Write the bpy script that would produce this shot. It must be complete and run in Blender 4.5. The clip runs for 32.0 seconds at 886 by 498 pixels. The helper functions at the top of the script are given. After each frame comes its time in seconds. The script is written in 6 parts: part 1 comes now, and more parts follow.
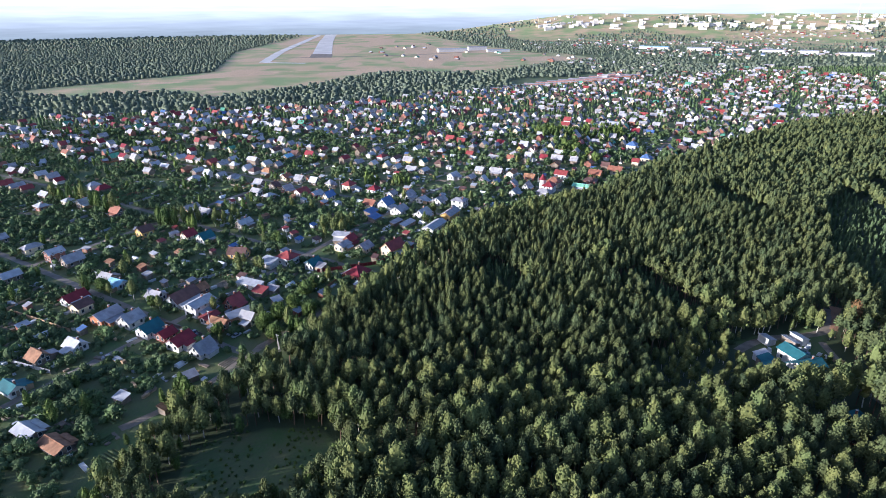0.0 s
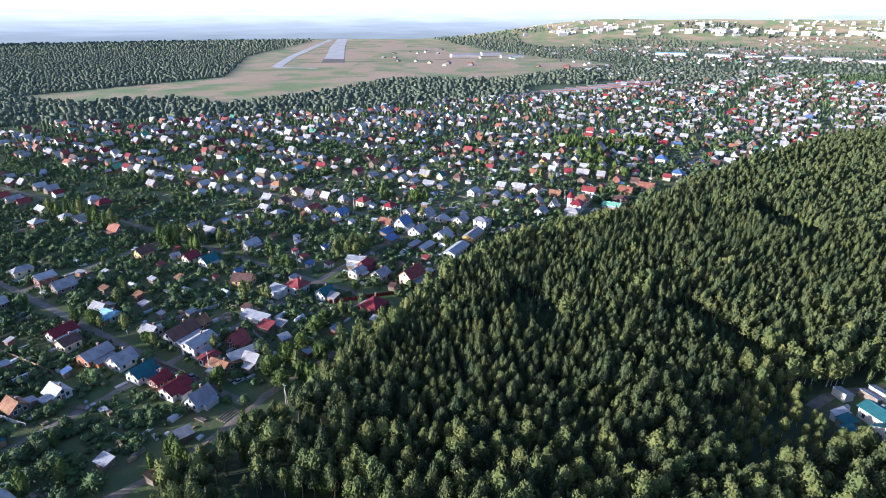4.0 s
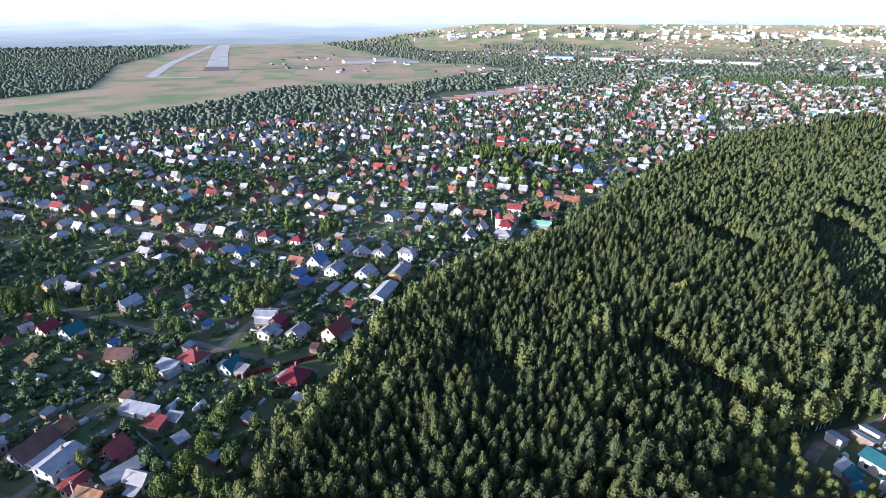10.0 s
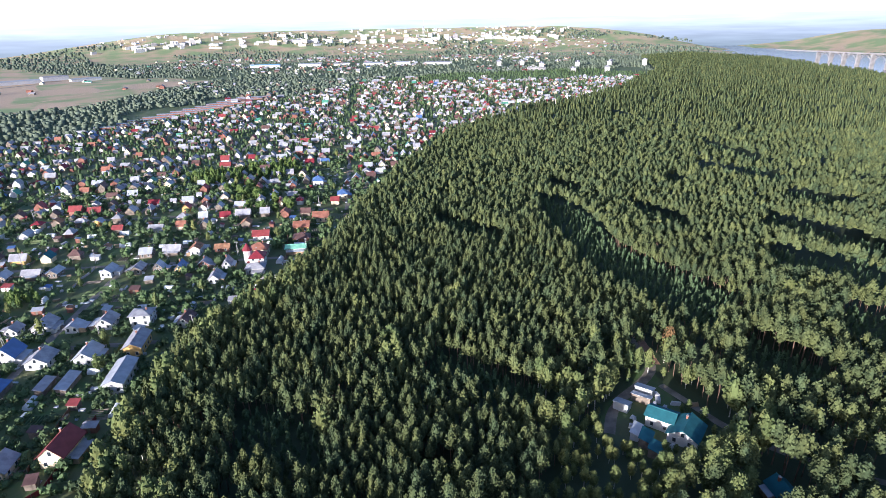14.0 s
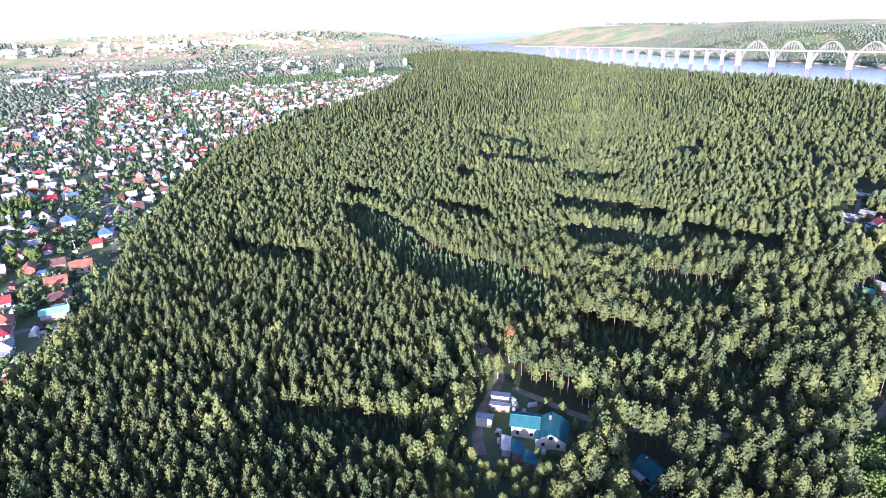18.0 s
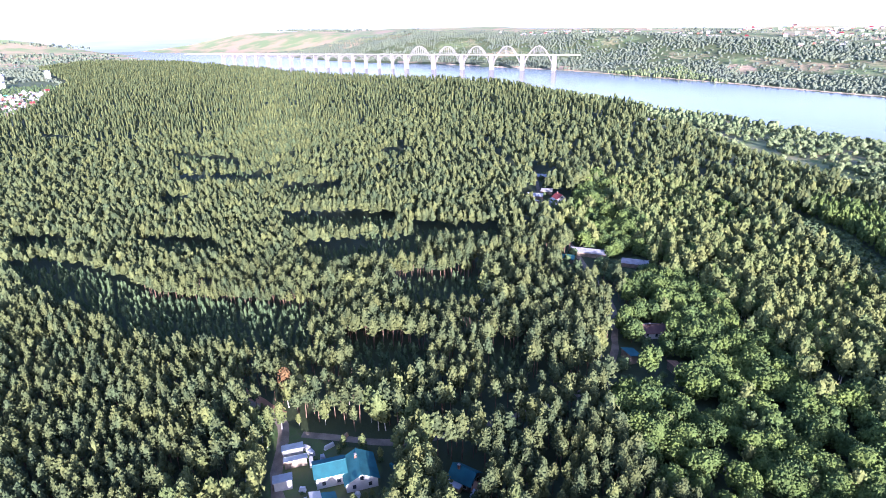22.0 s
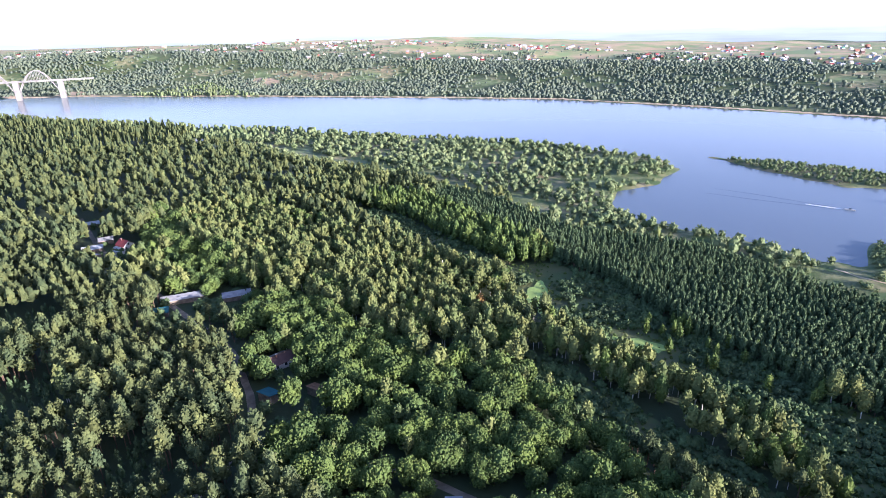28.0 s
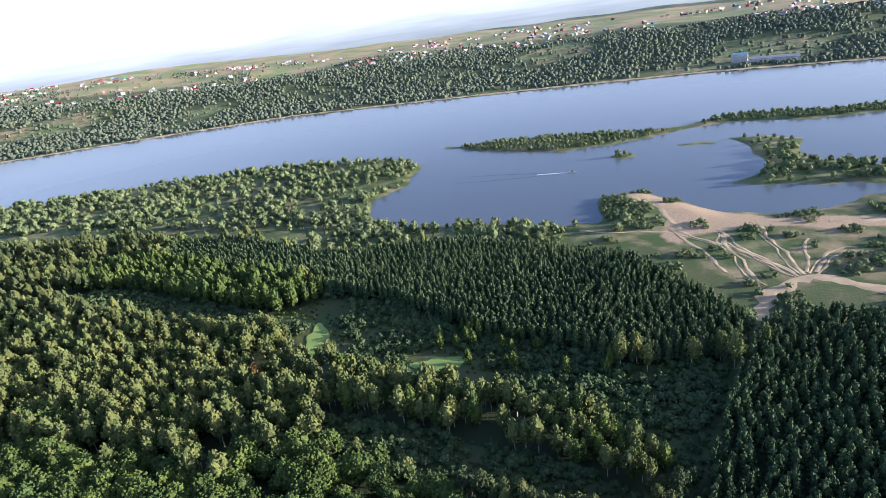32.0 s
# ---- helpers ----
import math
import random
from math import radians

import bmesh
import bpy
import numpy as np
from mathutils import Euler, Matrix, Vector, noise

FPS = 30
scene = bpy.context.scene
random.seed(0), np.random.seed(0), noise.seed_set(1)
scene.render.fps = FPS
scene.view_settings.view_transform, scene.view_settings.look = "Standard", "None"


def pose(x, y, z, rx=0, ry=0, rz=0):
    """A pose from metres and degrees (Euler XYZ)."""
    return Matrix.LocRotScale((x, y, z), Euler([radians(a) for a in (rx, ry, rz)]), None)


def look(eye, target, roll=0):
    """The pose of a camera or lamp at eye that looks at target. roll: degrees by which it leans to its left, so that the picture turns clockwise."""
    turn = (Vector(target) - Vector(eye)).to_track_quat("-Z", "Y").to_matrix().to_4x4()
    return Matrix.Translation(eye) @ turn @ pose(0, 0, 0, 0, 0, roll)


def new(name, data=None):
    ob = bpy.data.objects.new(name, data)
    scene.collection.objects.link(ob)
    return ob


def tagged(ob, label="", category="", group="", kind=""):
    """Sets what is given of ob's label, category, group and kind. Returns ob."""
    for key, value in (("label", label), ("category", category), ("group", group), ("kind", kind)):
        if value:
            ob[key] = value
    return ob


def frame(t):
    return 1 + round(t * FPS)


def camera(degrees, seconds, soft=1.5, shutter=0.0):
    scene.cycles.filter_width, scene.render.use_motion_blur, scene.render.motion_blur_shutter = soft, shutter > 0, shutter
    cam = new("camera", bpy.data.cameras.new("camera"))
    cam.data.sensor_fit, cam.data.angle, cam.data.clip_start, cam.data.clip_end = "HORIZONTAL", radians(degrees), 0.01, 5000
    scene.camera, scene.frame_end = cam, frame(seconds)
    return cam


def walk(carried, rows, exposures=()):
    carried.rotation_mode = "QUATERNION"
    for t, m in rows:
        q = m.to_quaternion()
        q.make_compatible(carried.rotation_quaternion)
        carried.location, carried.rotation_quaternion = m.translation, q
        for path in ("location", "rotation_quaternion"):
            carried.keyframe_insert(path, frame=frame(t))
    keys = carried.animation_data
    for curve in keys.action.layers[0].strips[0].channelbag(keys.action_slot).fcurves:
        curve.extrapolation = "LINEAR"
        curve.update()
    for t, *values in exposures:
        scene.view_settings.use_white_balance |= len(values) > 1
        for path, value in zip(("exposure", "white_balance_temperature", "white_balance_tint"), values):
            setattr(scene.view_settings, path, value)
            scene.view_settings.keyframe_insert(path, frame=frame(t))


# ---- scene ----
# ---- camera and its flight: seconds, x, y, z, heading clockwise from +y, pitch, lean ----
FLIGHT = (
    (0, 0.0, 0.0, 120.0, -0.00, -22.29, -0.20),
    (0.5, -0.9, 3.8, 120.0, -0.03, -22.26, -0.17),
    (1, -1.8, 7.5, 119.9, -0.11, -22.23, -0.19),
    (1.5, -2.8, 11.2, 119.9, -0.17, -22.18, -0.12),
    (2, -3.7, 14.8, 119.8, -0.32, -22.12, -0.15),
    (2.5, -4.6, 18.4, 119.7, -0.48, -22.05, -0.09),
    (3, -5.5, 22.1, 119.8, -0.72, -21.99, -0.11),
    (3.5, -6.4, 25.7, 120.1, -0.98, -21.93, 0.00),
    (5.5, -10.2, 40.1, 121.1, 0.50, -21.79, 0.31),
    (6, -11.3, 43.7, 121.1, 1.76, -21.75, 0.36),
    (6.5, -12.3, 47.3, 121.1, 2.76, -21.73, 0.32),
    (7, -13.2, 51.1, 121.0, 3.36, -21.68, 0.26),
    (7.5, -14.2, 55.0, 121.0, 3.80, -21.67, 0.26),
    (8, -15.2, 58.9, 121.0, 4.05, -21.65, 0.24),
    (8.5, -16.2, 62.7, 121.0, 4.47, -21.63, 0.27),
    (9, -17.0, 66.3, 121.0, 5.46, -21.58, 0.24),
    (9.5, -17.5, 69.9, 121.1, 7.11, -21.54, 0.17),
    (10, -18.0, 73.6, 121.2, 9.40, -21.49, 0.08),
    (10.5, -18.5, 77.3, 121.2, 12.36, -21.39, -0.01),
    (11, -19.1, 80.9, 121.3, 16.11, -21.37, -0.01),
    (11.5, -19.6, 84.6, 121.4, 19.93, -21.32, -0.02),
    (12, -19.8, 88.2, 121.3, 23.38, -21.31, -0.14),
    (12.5, -19.7, 91.9, 121.3, 26.54, -21.30, -0.34),
    (13, -19.3, 95.4, 121.1, 29.72, -21.24, -0.61),
    (13.5, -18.6, 98.8, 120.8, 32.96, -21.19, -0.80),
    (14, -17.8, 102.1, 120.4, 36.24, -21.12, -1.09),
    (14.5, -16.8, 105.4, 120.0, 39.55, -21.11, -1.30),
    (16.5, -12.5, 118.6, 119.2, 49.19, -21.13, -2.08),
    (17, -11.6, 121.9, 119.2, 51.38, -21.26, -2.26),
    (17.5, -11.0, 125.1, 119.4, 54.44, -21.38, -2.27),
    (18, -10.6, 128.0, 119.8, 58.31, -21.43, -1.98),
    (18.5, -10.5, 130.8, 120.1, 62.20, -21.47, -1.46),
    (19, -9.9, 133.6, 120.4, 65.66, -21.45, -1.40),
    (19.5, -8.9, 136.4, 120.8, 68.86, -21.47, -1.52),
    (20, -7.5, 139.3, 121.0, 72.05, -21.57, -1.52),
    (20.5, -6.1, 142.1, 121.2, 75.65, -21.67, -1.55),
    (21, -4.7, 144.8, 121.4, 79.92, -21.74, -1.41),
    (21.5, -3.3, 147.2, 121.5, 84.23, -21.76, -1.35),
    (22, -1.6, 149.2, 121.6, 88.45, -21.73, -1.28),
    (22.5, 0.3, 150.8, 121.6, 92.55, -21.72, -1.24),
    (23, 2.4, 151.9, 121.6, 96.63, -21.70, -1.19),
    (23.5, 4.5, 152.6, 121.4, 100.71, -21.65, -1.24),
    (24, 6.4, 153.2, 121.3, 104.88, -21.61, -1.29),
    (24.5, 8.1, 153.7, 121.3, 109.04, -21.54, -1.31),
    (25, 9.6, 153.9, 121.2, 112.99, -21.46, -1.35),
    (25.5, 10.9, 153.8, 121.3, 116.50, -21.43, -1.35),
    (27.5, 16.5, 152.1, 121.9, 128.16, -21.30, -1.58),
    (28, 18.2, 151.2, 122.2, 131.18, -21.34, -1.64),
    (28.5, 20.1, 149.8, 122.5, 134.59, -21.39, -1.67),
    (29, 22.1, 148.0, 122.7, 138.43, -21.43, -1.80),
    (29.5, 24.2, 145.7, 122.7, 142.72, -21.54, -1.87),
    (30, 26.3, 142.8, 122.7, 147.41, -21.79, -1.85),
    (30.5, 28.3, 138.9, 122.4, 152.27, -22.15, -1.94),
    (31, 30.3, 134.2, 121.9, 156.22, -22.33, -2.72),
    (31.5, 32.3, 129.4, 121.4, 156.70, -22.59, -4.99),
    (32, 34.3, 124.6, 120.9, 154.99, -22.11, -8.23),
)
EXPOSURES = ((0, 0.95, 5250, 20), (14.5, 0.95, 5250, 20), (17, 1.16, 5200, 24), (18.5, 1.86, 5150, 35), (24, 1.86, 5150, 34), (25, 1.76, 5200, 33), (28, 1.5, 5350, 27), (30.5, 1.17, 5600, 21), (32, 1.0, 5600, 19))
cam = camera(74.37, 32.0, soft=0.85)
walk(cam, [(t, pose(x, y, z, 90 + pitch, 0, -head) @ pose(0, 0, 0, 0, 0, lean)) for t, x, y, z, head, pitch, lean in FLIGHT], EXPOSURES)

# ---- sky and sun ----
SUN_AZIMUTH, SUN_HEIGHT = 253.0, 10.0
sun_way = Vector((math.sin(radians(SUN_AZIMUTH)) * math.cos(radians(SUN_HEIGHT)), math.cos(radians(SUN_AZIMUTH)) * math.cos(radians(SUN_HEIGHT)), math.sin(radians(SUN_HEIGHT))))
world = bpy.data.worlds.new("world")
scene.world = world
world.use_nodes = True
wn = world.node_tree
sky = wn.nodes.new("ShaderNodeTexSky")
sky.sky_type, sky.sun_disc = "NISHITA", False
sky.sun_elevation, sky.sun_rotation = radians(SUN_HEIGHT), radians(SUN_AZIMUTH)
sky.air_density, sky.dust_density, sky.ozone_density = 1.0, 2.5, 1.5
# the clear sky, whitened by haze towards the horizon
where = wn.nodes.new("ShaderNodeTexCoord")
xyz = wn.nodes.new("ShaderNodeSeparateXYZ")
wn.links.new(where.outputs["Generated"], xyz.inputs[0])
haze = wn.nodes.new("ShaderNodeValToRGB")
wn.links.new(xyz.outputs["Z"], haze.inputs[0])
stops = haze.color_ramp.elements
stops[0].position, stops[0].color = 0.0, (0.58, 0.62, 0.70, 1)
stops[1].position, stops[1].color = 1.0, (0.012, 0.022, 0.055, 1)
for at, colour in ((0.05, (0.55, 0.60, 0.69, 1)), (0.13, (0.42, 0.48, 0.59, 1)), (0.26, (0.11, 0.15, 0.245, 1)), (0.40, (0.022, 0.038, 0.085, 1))):
    e = stops.new(at)
    e.color = colour
total = wn.nodes.new("ShaderNodeMix")
total.data_type, total.blend_type = "RGBA", "ADD"
total.inputs[0].default_value = 1.0
dim = wn.nodes.new("ShaderNodeVectorMath")
dim.operation = "SCALE"
dim.inputs[3].default_value = 0.075
wn.links.new(sky.outputs[0], dim.inputs[0])
wn.links.new(dim.outputs[0], total.inputs[6])
wn.links.new(haze.outputs[0], total.inputs[7])
wn.links.new(total.outputs[2], wn.nodes["Background"].inputs[0])
wn.nodes["Background"].inputs[1].default_value = 1.0
sun = new("sun", bpy.data.lights.new("sun", "SUN"))
sun.data.energy, sun.data.angle, sun.data.color = 5.0, radians(0.6), (1.0, 0.87, 0.68)
sun.matrix_world = look(sun_way * 400, (0, 0, 0))


# ---- materials ----
def rgb(c):
    return (*c, 1.0)


def material(name, colour, rough=0.8, vary=0.25, scale=0.5, fine=6.0, island=0.0, metal=0.0, bump=0.0, second=None, object_vary=0.0, spec=0.3):
    """A surface with two scales of mottling, and shades that differ from piece to piece."""
    m = bpy.data.materials.new(name)
    m.use_nodes = True
    t, b = m.node_tree, m.node_tree.nodes["Principled BSDF"]
    b.inputs["Roughness"].default_value, b.inputs["Metallic"].default_value = rough, metal
    b.inputs["Specular IOR Level"].default_value = spec
    where = t.nodes.new("ShaderNodeNewGeometry")
    big, small = t.nodes.new("ShaderNodeTexNoise"), t.nodes.new("ShaderNodeTexNoise")
    for n, s, d in ((big, scale, 3), (small, fine, 2)):
        n.inputs["Scale"].default_value, n.inputs["Detail"].default_value = s, d
        t.links.new(where.outputs["Position"], n.inputs["Vector"])
    mix = t.nodes.new("ShaderNodeMix")
    mix.data_type = "RGBA"
    other = second or tuple(c * (1 - vary) for c in colour)
    first = colour if second else tuple(min(1, c * (1 + vary)) for c in colour)
    mix.inputs[6].default_value, mix.inputs[7].default_value = rgb(first), rgb(other)
    ramp = t.nodes.new("ShaderNodeMapRange")
    ramp.inputs[1].default_value, ramp.inputs[2].default_value = 0.35, 0.65
    t.links.new(big.outputs[0], ramp.inputs[0])
    t.links.new(ramp.outputs[0], mix.inputs[0])
    bright = t.nodes.new("ShaderNodeHueSaturation")
    t.links.new(mix.outputs[2], bright.inputs["Color"])
    add = t.nodes.new("ShaderNodeMath")
    add.operation = "MULTIPLY_ADD"
    add.inputs[1].default_value, add.inputs[2].default_value = 2 * vary * 0.6, 1 - vary * 0.6
    t.links.new(small.outputs[0], add.inputs[0])
    last = add
    for amount, socket in ((island, where.outputs["Random Per Island"]), (object_vary, None)):
        if amount:
            if socket is None:
                socket = t.nodes.new("ShaderNodeObjectInfo").outputs["Random"]
            more = t.nodes.new("ShaderNodeMath")
            more.operation = "MULTIPLY_ADD"
            more.inputs[1].default_value = amount
            t.links.new(socket, more.inputs[0])
            less = t.nodes.new("ShaderNodeMath")
            less.operation = "SUBTRACT"
            less.inputs[1].default_value = amount / 2
            t.links.new(last.outputs[0], less.inputs[0])
            t.links.new(less.outputs[0], more.inputs[2])
            last = more
    t.links.new(last.outputs[0], bright.inputs["Value"])
    t.links.new(bright.outputs[0], b.inputs["Base Color"])
    if bump:
        bp = t.nodes.new("ShaderNodeBump")
        bp.inputs["Strength"].default_value, bp.inputs["Distance"].default_value = bump, 0.2
        t.links.new(small.outputs[0], bp.inputs["Height"])
        t.links.new(bp.outputs[0], b.inputs["Normal"])
    return m


M = {
    "pine": material("pine_needles", (0.108, 0.124, 0.044), 0.88, 0.5, 0.1, 1.5, 0.55, bump=1.0, second=(0.056, 0.080, 0.038), spec=0.1),
    "dark_pine": material("young_pine_needles", (0.088, 0.128, 0.056), 0.88, 0.5, 0.1, 1.5, 0.45, bump=1.0, second=(0.062, 0.098, 0.048), spec=0.1),
    "broad": material("oak_leaves", (0.112, 0.155, 0.038), 0.88, 0.5, 0.1, 1.5, 0.55, bump=1.0, second=(0.066, 0.105, 0.034), spec=0.1),
    "birch": material("birch_leaves", (0.150, 0.165, 0.054), 0.88, 0.5, 0.1, 1.5, 0.45, bump=1.0, second=(0.088, 0.120, 0.044), spec=0.1),
    "willow": material("willow_leaves", (0.18, 0.215, 0.10), 0.88, 0.5, 0.08, 1.5, 0.45, bump=1.0, second=(0.115, 0.16, 0.07), spec=0.1),
    "autumn": material("yellowing_leaves", (0.26, 0.155, 0.05), 0.85, 0.25, 0.2, 1.5, 0.6, spec=0.15),
    "rusty": material("dead_rusty_needles", (0.19, 0.115, 0.05), 0.88, 0.3, 0.2, 1.5, 0.5, spec=0.1),
    "garden": material("garden_leaves", (0.10, 0.152, 0.06), 0.88, 0.5, 0.08, 1.5, 0.45, bump=1.0, second=(0.075, 0.108, 0.052), spec=0.1),
    # paler than the near leaves: the haze of distance is put into this colour
    "hazed_leaf": material("far_woods", (0.15, 0.18, 0.115), 0.9, 0.25, 0.02, 0.3, 0.25, second=(0.115, 0.145, 0.11), spec=0.1),
    "bark": material("pine_bark", (0.15, 0.10, 0.07), 0.9, 0.3, 0.4, 4.0, spec=0.2),
    "birch_bark": material("birch_bark", (0.55, 0.52, 0.45), 0.8, 0.3, 0.8, 3.0, spec=0.2),
    "dark_bark": material("dark_bark", (0.10, 0.075, 0.05), 0.9, 0.3, 0.4, 4.0, spec=0.2),
    "asphalt": material("worn_street", (0.24, 0.215, 0.18), 0.9, 0.2, 0.15, 2.0),
    "soil": material("trodden_forest_soil", (0.25, 0.21, 0.16), 0.95, 0.25, 0.3, 2.0),
    "sand": material("pale_sand", (0.62, 0.48, 0.31), 0.95, 0.2, 0.1, 1.5),
    "red_sand": material("reddish_bare_sand", (0.42, 0.24, 0.14), 0.95, 0.25, 0.2, 1.5),
    "concrete": material("pale_concrete", (0.42, 0.40, 0.38), 0.85, 0.15, 0.1, 2.0),
    "old_concrete": material("weathered_concrete", (0.27, 0.26, 0.25), 0.85, 0.2, 0.1, 2.0),
    "runway": material("runway_concrete", (0.66, 0.64, 0.60), 0.8, 0.12, 0.02, 0.4),
    "white": material("white_paint", (0.62, 0.61, 0.585), 0.7, 0.12, 0.4, 3.0),
    "cream": material("cream_plaster", (0.70, 0.60, 0.40), 0.8, 0.12, 0.4, 3.0),
    "yellow": material("yellow_boards", (0.60, 0.40, 0.14), 0.8, 0.15, 0.4, 5.0),
    "orange": material("orange_brick", (0.45, 0.19, 0.09), 0.85, 0.2, 0.5, 6.0),
    "brick": material("dark_brick", (0.26, 0.12, 0.085), 0.85, 0.25, 0.5, 6.0),
    "log": material("weathered_wood", (0.22, 0.18, 0.14), 0.85, 0.3, 0.5, 5.0),
    "slate": material("grey_slate_roof", (0.34, 0.34, 0.36), 0.8, 0.2, 0.4, 4.0),
    "zinc": material("pale_metal_roof", (0.44, 0.46, 0.49), 0.62, 0.15, 0.4, 4.0, metal=0.1),
    "red": material("red_metal_roof", (0.27, 0.06, 0.058), 0.55, 0.15, 0.4, 4.0),
    "darkred": material("wine_red_roof", (0.22, 0.03, 0.04), 0.55, 0.15, 0.4, 4.0),
    "tile": material("orange_tile_roof", (0.30, 0.13, 0.085), 0.65, 0.2, 0.4, 4.0),
    "brown": material("brown_roof", (0.13, 0.075, 0.065), 0.6, 0.2, 0.4, 4.0),
    "teal": material("teal_metal_roof", (0.03, 0.135, 0.155), 0.75, 0.15, 0.4, 4.0),
    "green": material("green_roof", (0.10, 0.30, 0.20), 0.55, 0.15, 0.4, 4.0),
    "mint": material("mint_roof", (0.28, 0.62, 0.42), 0.55, 0.12, 0.4, 4.0),
    "blue": material("blue_metal_roof", (0.095, 0.17, 0.35), 0.5, 0.12, 0.4, 4.0),
    "skyblue": material("pale_blue_roof", (0.30, 0.55, 0.70), 0.5, 0.12, 0.4, 4.0),
    "rust": material("rusty_sheet", (0.30, 0.16, 0.09), 0.8, 0.3, 0.5, 4.0),
    "glass": material("window_glass", (0.04, 0.05, 0.06), 0.12, 0.1, 0.4, 2.0, spec=0.6),
    "poly": material("cloudy_greenhouse_film", (0.66, 0.69, 0.70), 0.4, 0.1, 0.4, 3.0),
    "timber": material("bare_timber", (0.42, 0.30, 0.18), 0.85, 0.2, 0.6, 5.0),
    "foam": material("churned_foam", (0.8, 0.82, 0.84), 0.8, 0.1, 0.5, 3.0),
    "duckweed": material("duckweed", (0.36, 0.50, 0.14), 0.7, 0.15, 0.15, 2.0),
    "tyre": material("rubber", (0.02, 0.02, 0.02), 0.8, 0.1, 1.0, 5.0),
}


def ground_material():
    """Soil and grass; the attribute cover says how much sand (red), dried grass and painted far haze (green) and
    forest litter (blue) there is.
    """
    m = bpy.data.materials.new("ground")
    m.use_nodes = True
    t, b = m.node_tree, m.node_tree.nodes["Principled BSDF"]
    b.inputs["Roughness"].default_value, b.inputs["Specular IOR Level"].default_value = 0.75, 0.4
    geo, att = t.nodes.new("ShaderNodeNewGeometry"), t.nodes.new("ShaderNodeAttribute")
    att.attribute_name = "cover"
    split = t.nodes.new("ShaderNodeSeparateColor")
    t.links.new(att.outputs["Color"], split.inputs[0])
    noises = []
    for s in (0.012, 0.09, 0.9):
        n = t.nodes.new("ShaderNodeTexNoise")
        n.inputs["Scale"].default_value, n.inputs["Detail"].default_value = s, 4
        t.links.new(geo.outputs["Position"], n.inputs["Vector"])
        noises.append(n)

    def blend(factor, a, c):
        mix = t.nodes.new("ShaderNodeMix")
        mix.data_type = "RGBA"
        t.links.new(factor, mix.inputs[0])
        for slot, value in ((6, a), (7, c)):
            if isinstance(value, tuple):
                mix.inputs[slot].default_value = rgb(value)
            else:
                t.links.new(value, mix.inputs[slot])
        return mix.outputs[2]

    def sharpen(a, low, high):
        r = t.nodes.new("ShaderNodeMapRange")
        r.inputs[1].default_value, r.inputs[2].default_value = low, high
        t.links.new(a, r.inputs[0])
        return r.outputs[0]

    def ragged(channel, spread):
        add = t.nodes.new("ShaderNodeMath")
        add.operation = "MULTIPLY_ADD"
        t.links.new(noises[1].outputs[0], add.inputs[0])
        add.inputs[1].default_value = spread
        t.links.new(channel, add.inputs[2])
        return sharpen(add.outputs[0], 0.5 + spread * 0.3, 0.5 + spread * 0.7)

    grass = blend(sharpen(noises[1].outputs[0], 0.35, 0.65), (0.082, 0.14, 0.04), (0.14, 0.152, 0.06))
    grass = blend(sharpen(noises[2].outputs[0], 0.52, 0.82), grass, (0.13, 0.13, 0.07))
    dry_and_haze = blend(sharpen(noises[0].outputs[0], 0.4, 0.6), (0.54, 0.41, 0.24), (0.27, 0.35, 0.14))
    grass = blend(ragged(split.outputs[1], 0.5), grass, dry_and_haze)
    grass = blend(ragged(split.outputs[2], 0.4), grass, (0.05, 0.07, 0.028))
    sand = blend(sharpen(noises[2].outputs[0], 0.3, 0.7), (0.66, 0.48, 0.30), (0.48, 0.36, 0.23))
    t.links.new(blend(ragged(split.outputs[0], 0.6), grass, sand), b.inputs["Base Color"])
    bp = t.nodes.new("ShaderNodeBump")
    bp.inputs["Strength"].default_value, bp.inputs["Distance"].default_value = 0.5, 0.4
    t.links.new(noises[2].outputs[0], bp.inputs["Height"])
    t.links.new(bp.outputs[0], b.inputs["Normal"])
    return m


def water_material():
    m = bpy.data.materials.new("river_water")
    m.use_nodes = True
    t, b = m.node_tree, m.node_tree.nodes["Principled BSDF"]
    b.inputs["Base Color"].default_value = (0.145, 0.185, 0.235, 1)
    b.inputs["Roughness"].default_value, b.inputs["IOR"].default_value = 0.16, 1.33
    geo, bp = t.nodes.new("ShaderNodeNewGeometry"), t.nodes.new("ShaderNodeBump")
    heights = []
    for s, amount in ((0.35, 0.5), (0.03, 1.0)):
        n = t.nodes.new("ShaderNodeTexNoise")
        n.inputs["Scale"].default_value, n.inputs["Detail"].default_value = s, 3
        t.links.new(geo.outputs["Position"], n.inputs["Vector"])
        k = t.nodes.new("ShaderNodeMath")
        k.operation, k.inputs[1].default_value = "MULTIPLY", amount
        t.links.new(n.outputs[0], k.inputs[0])
        heights.append(k)
    add = t.nodes.new("ShaderNodeMath")
    t.links.new(heights[0].outputs[0], add.inputs[0])
    t.links.new(heights[1].outputs[0], add.inputs[1])
    bp.inputs["Strength"].default_value, bp.inputs["Distance"].default_value = 0.13, 0.15
    t.links.new(add.outputs[0], bp.inputs["Height"])
    t.links.new(bp.outputs[0], b.inputs["Normal"])
    return m


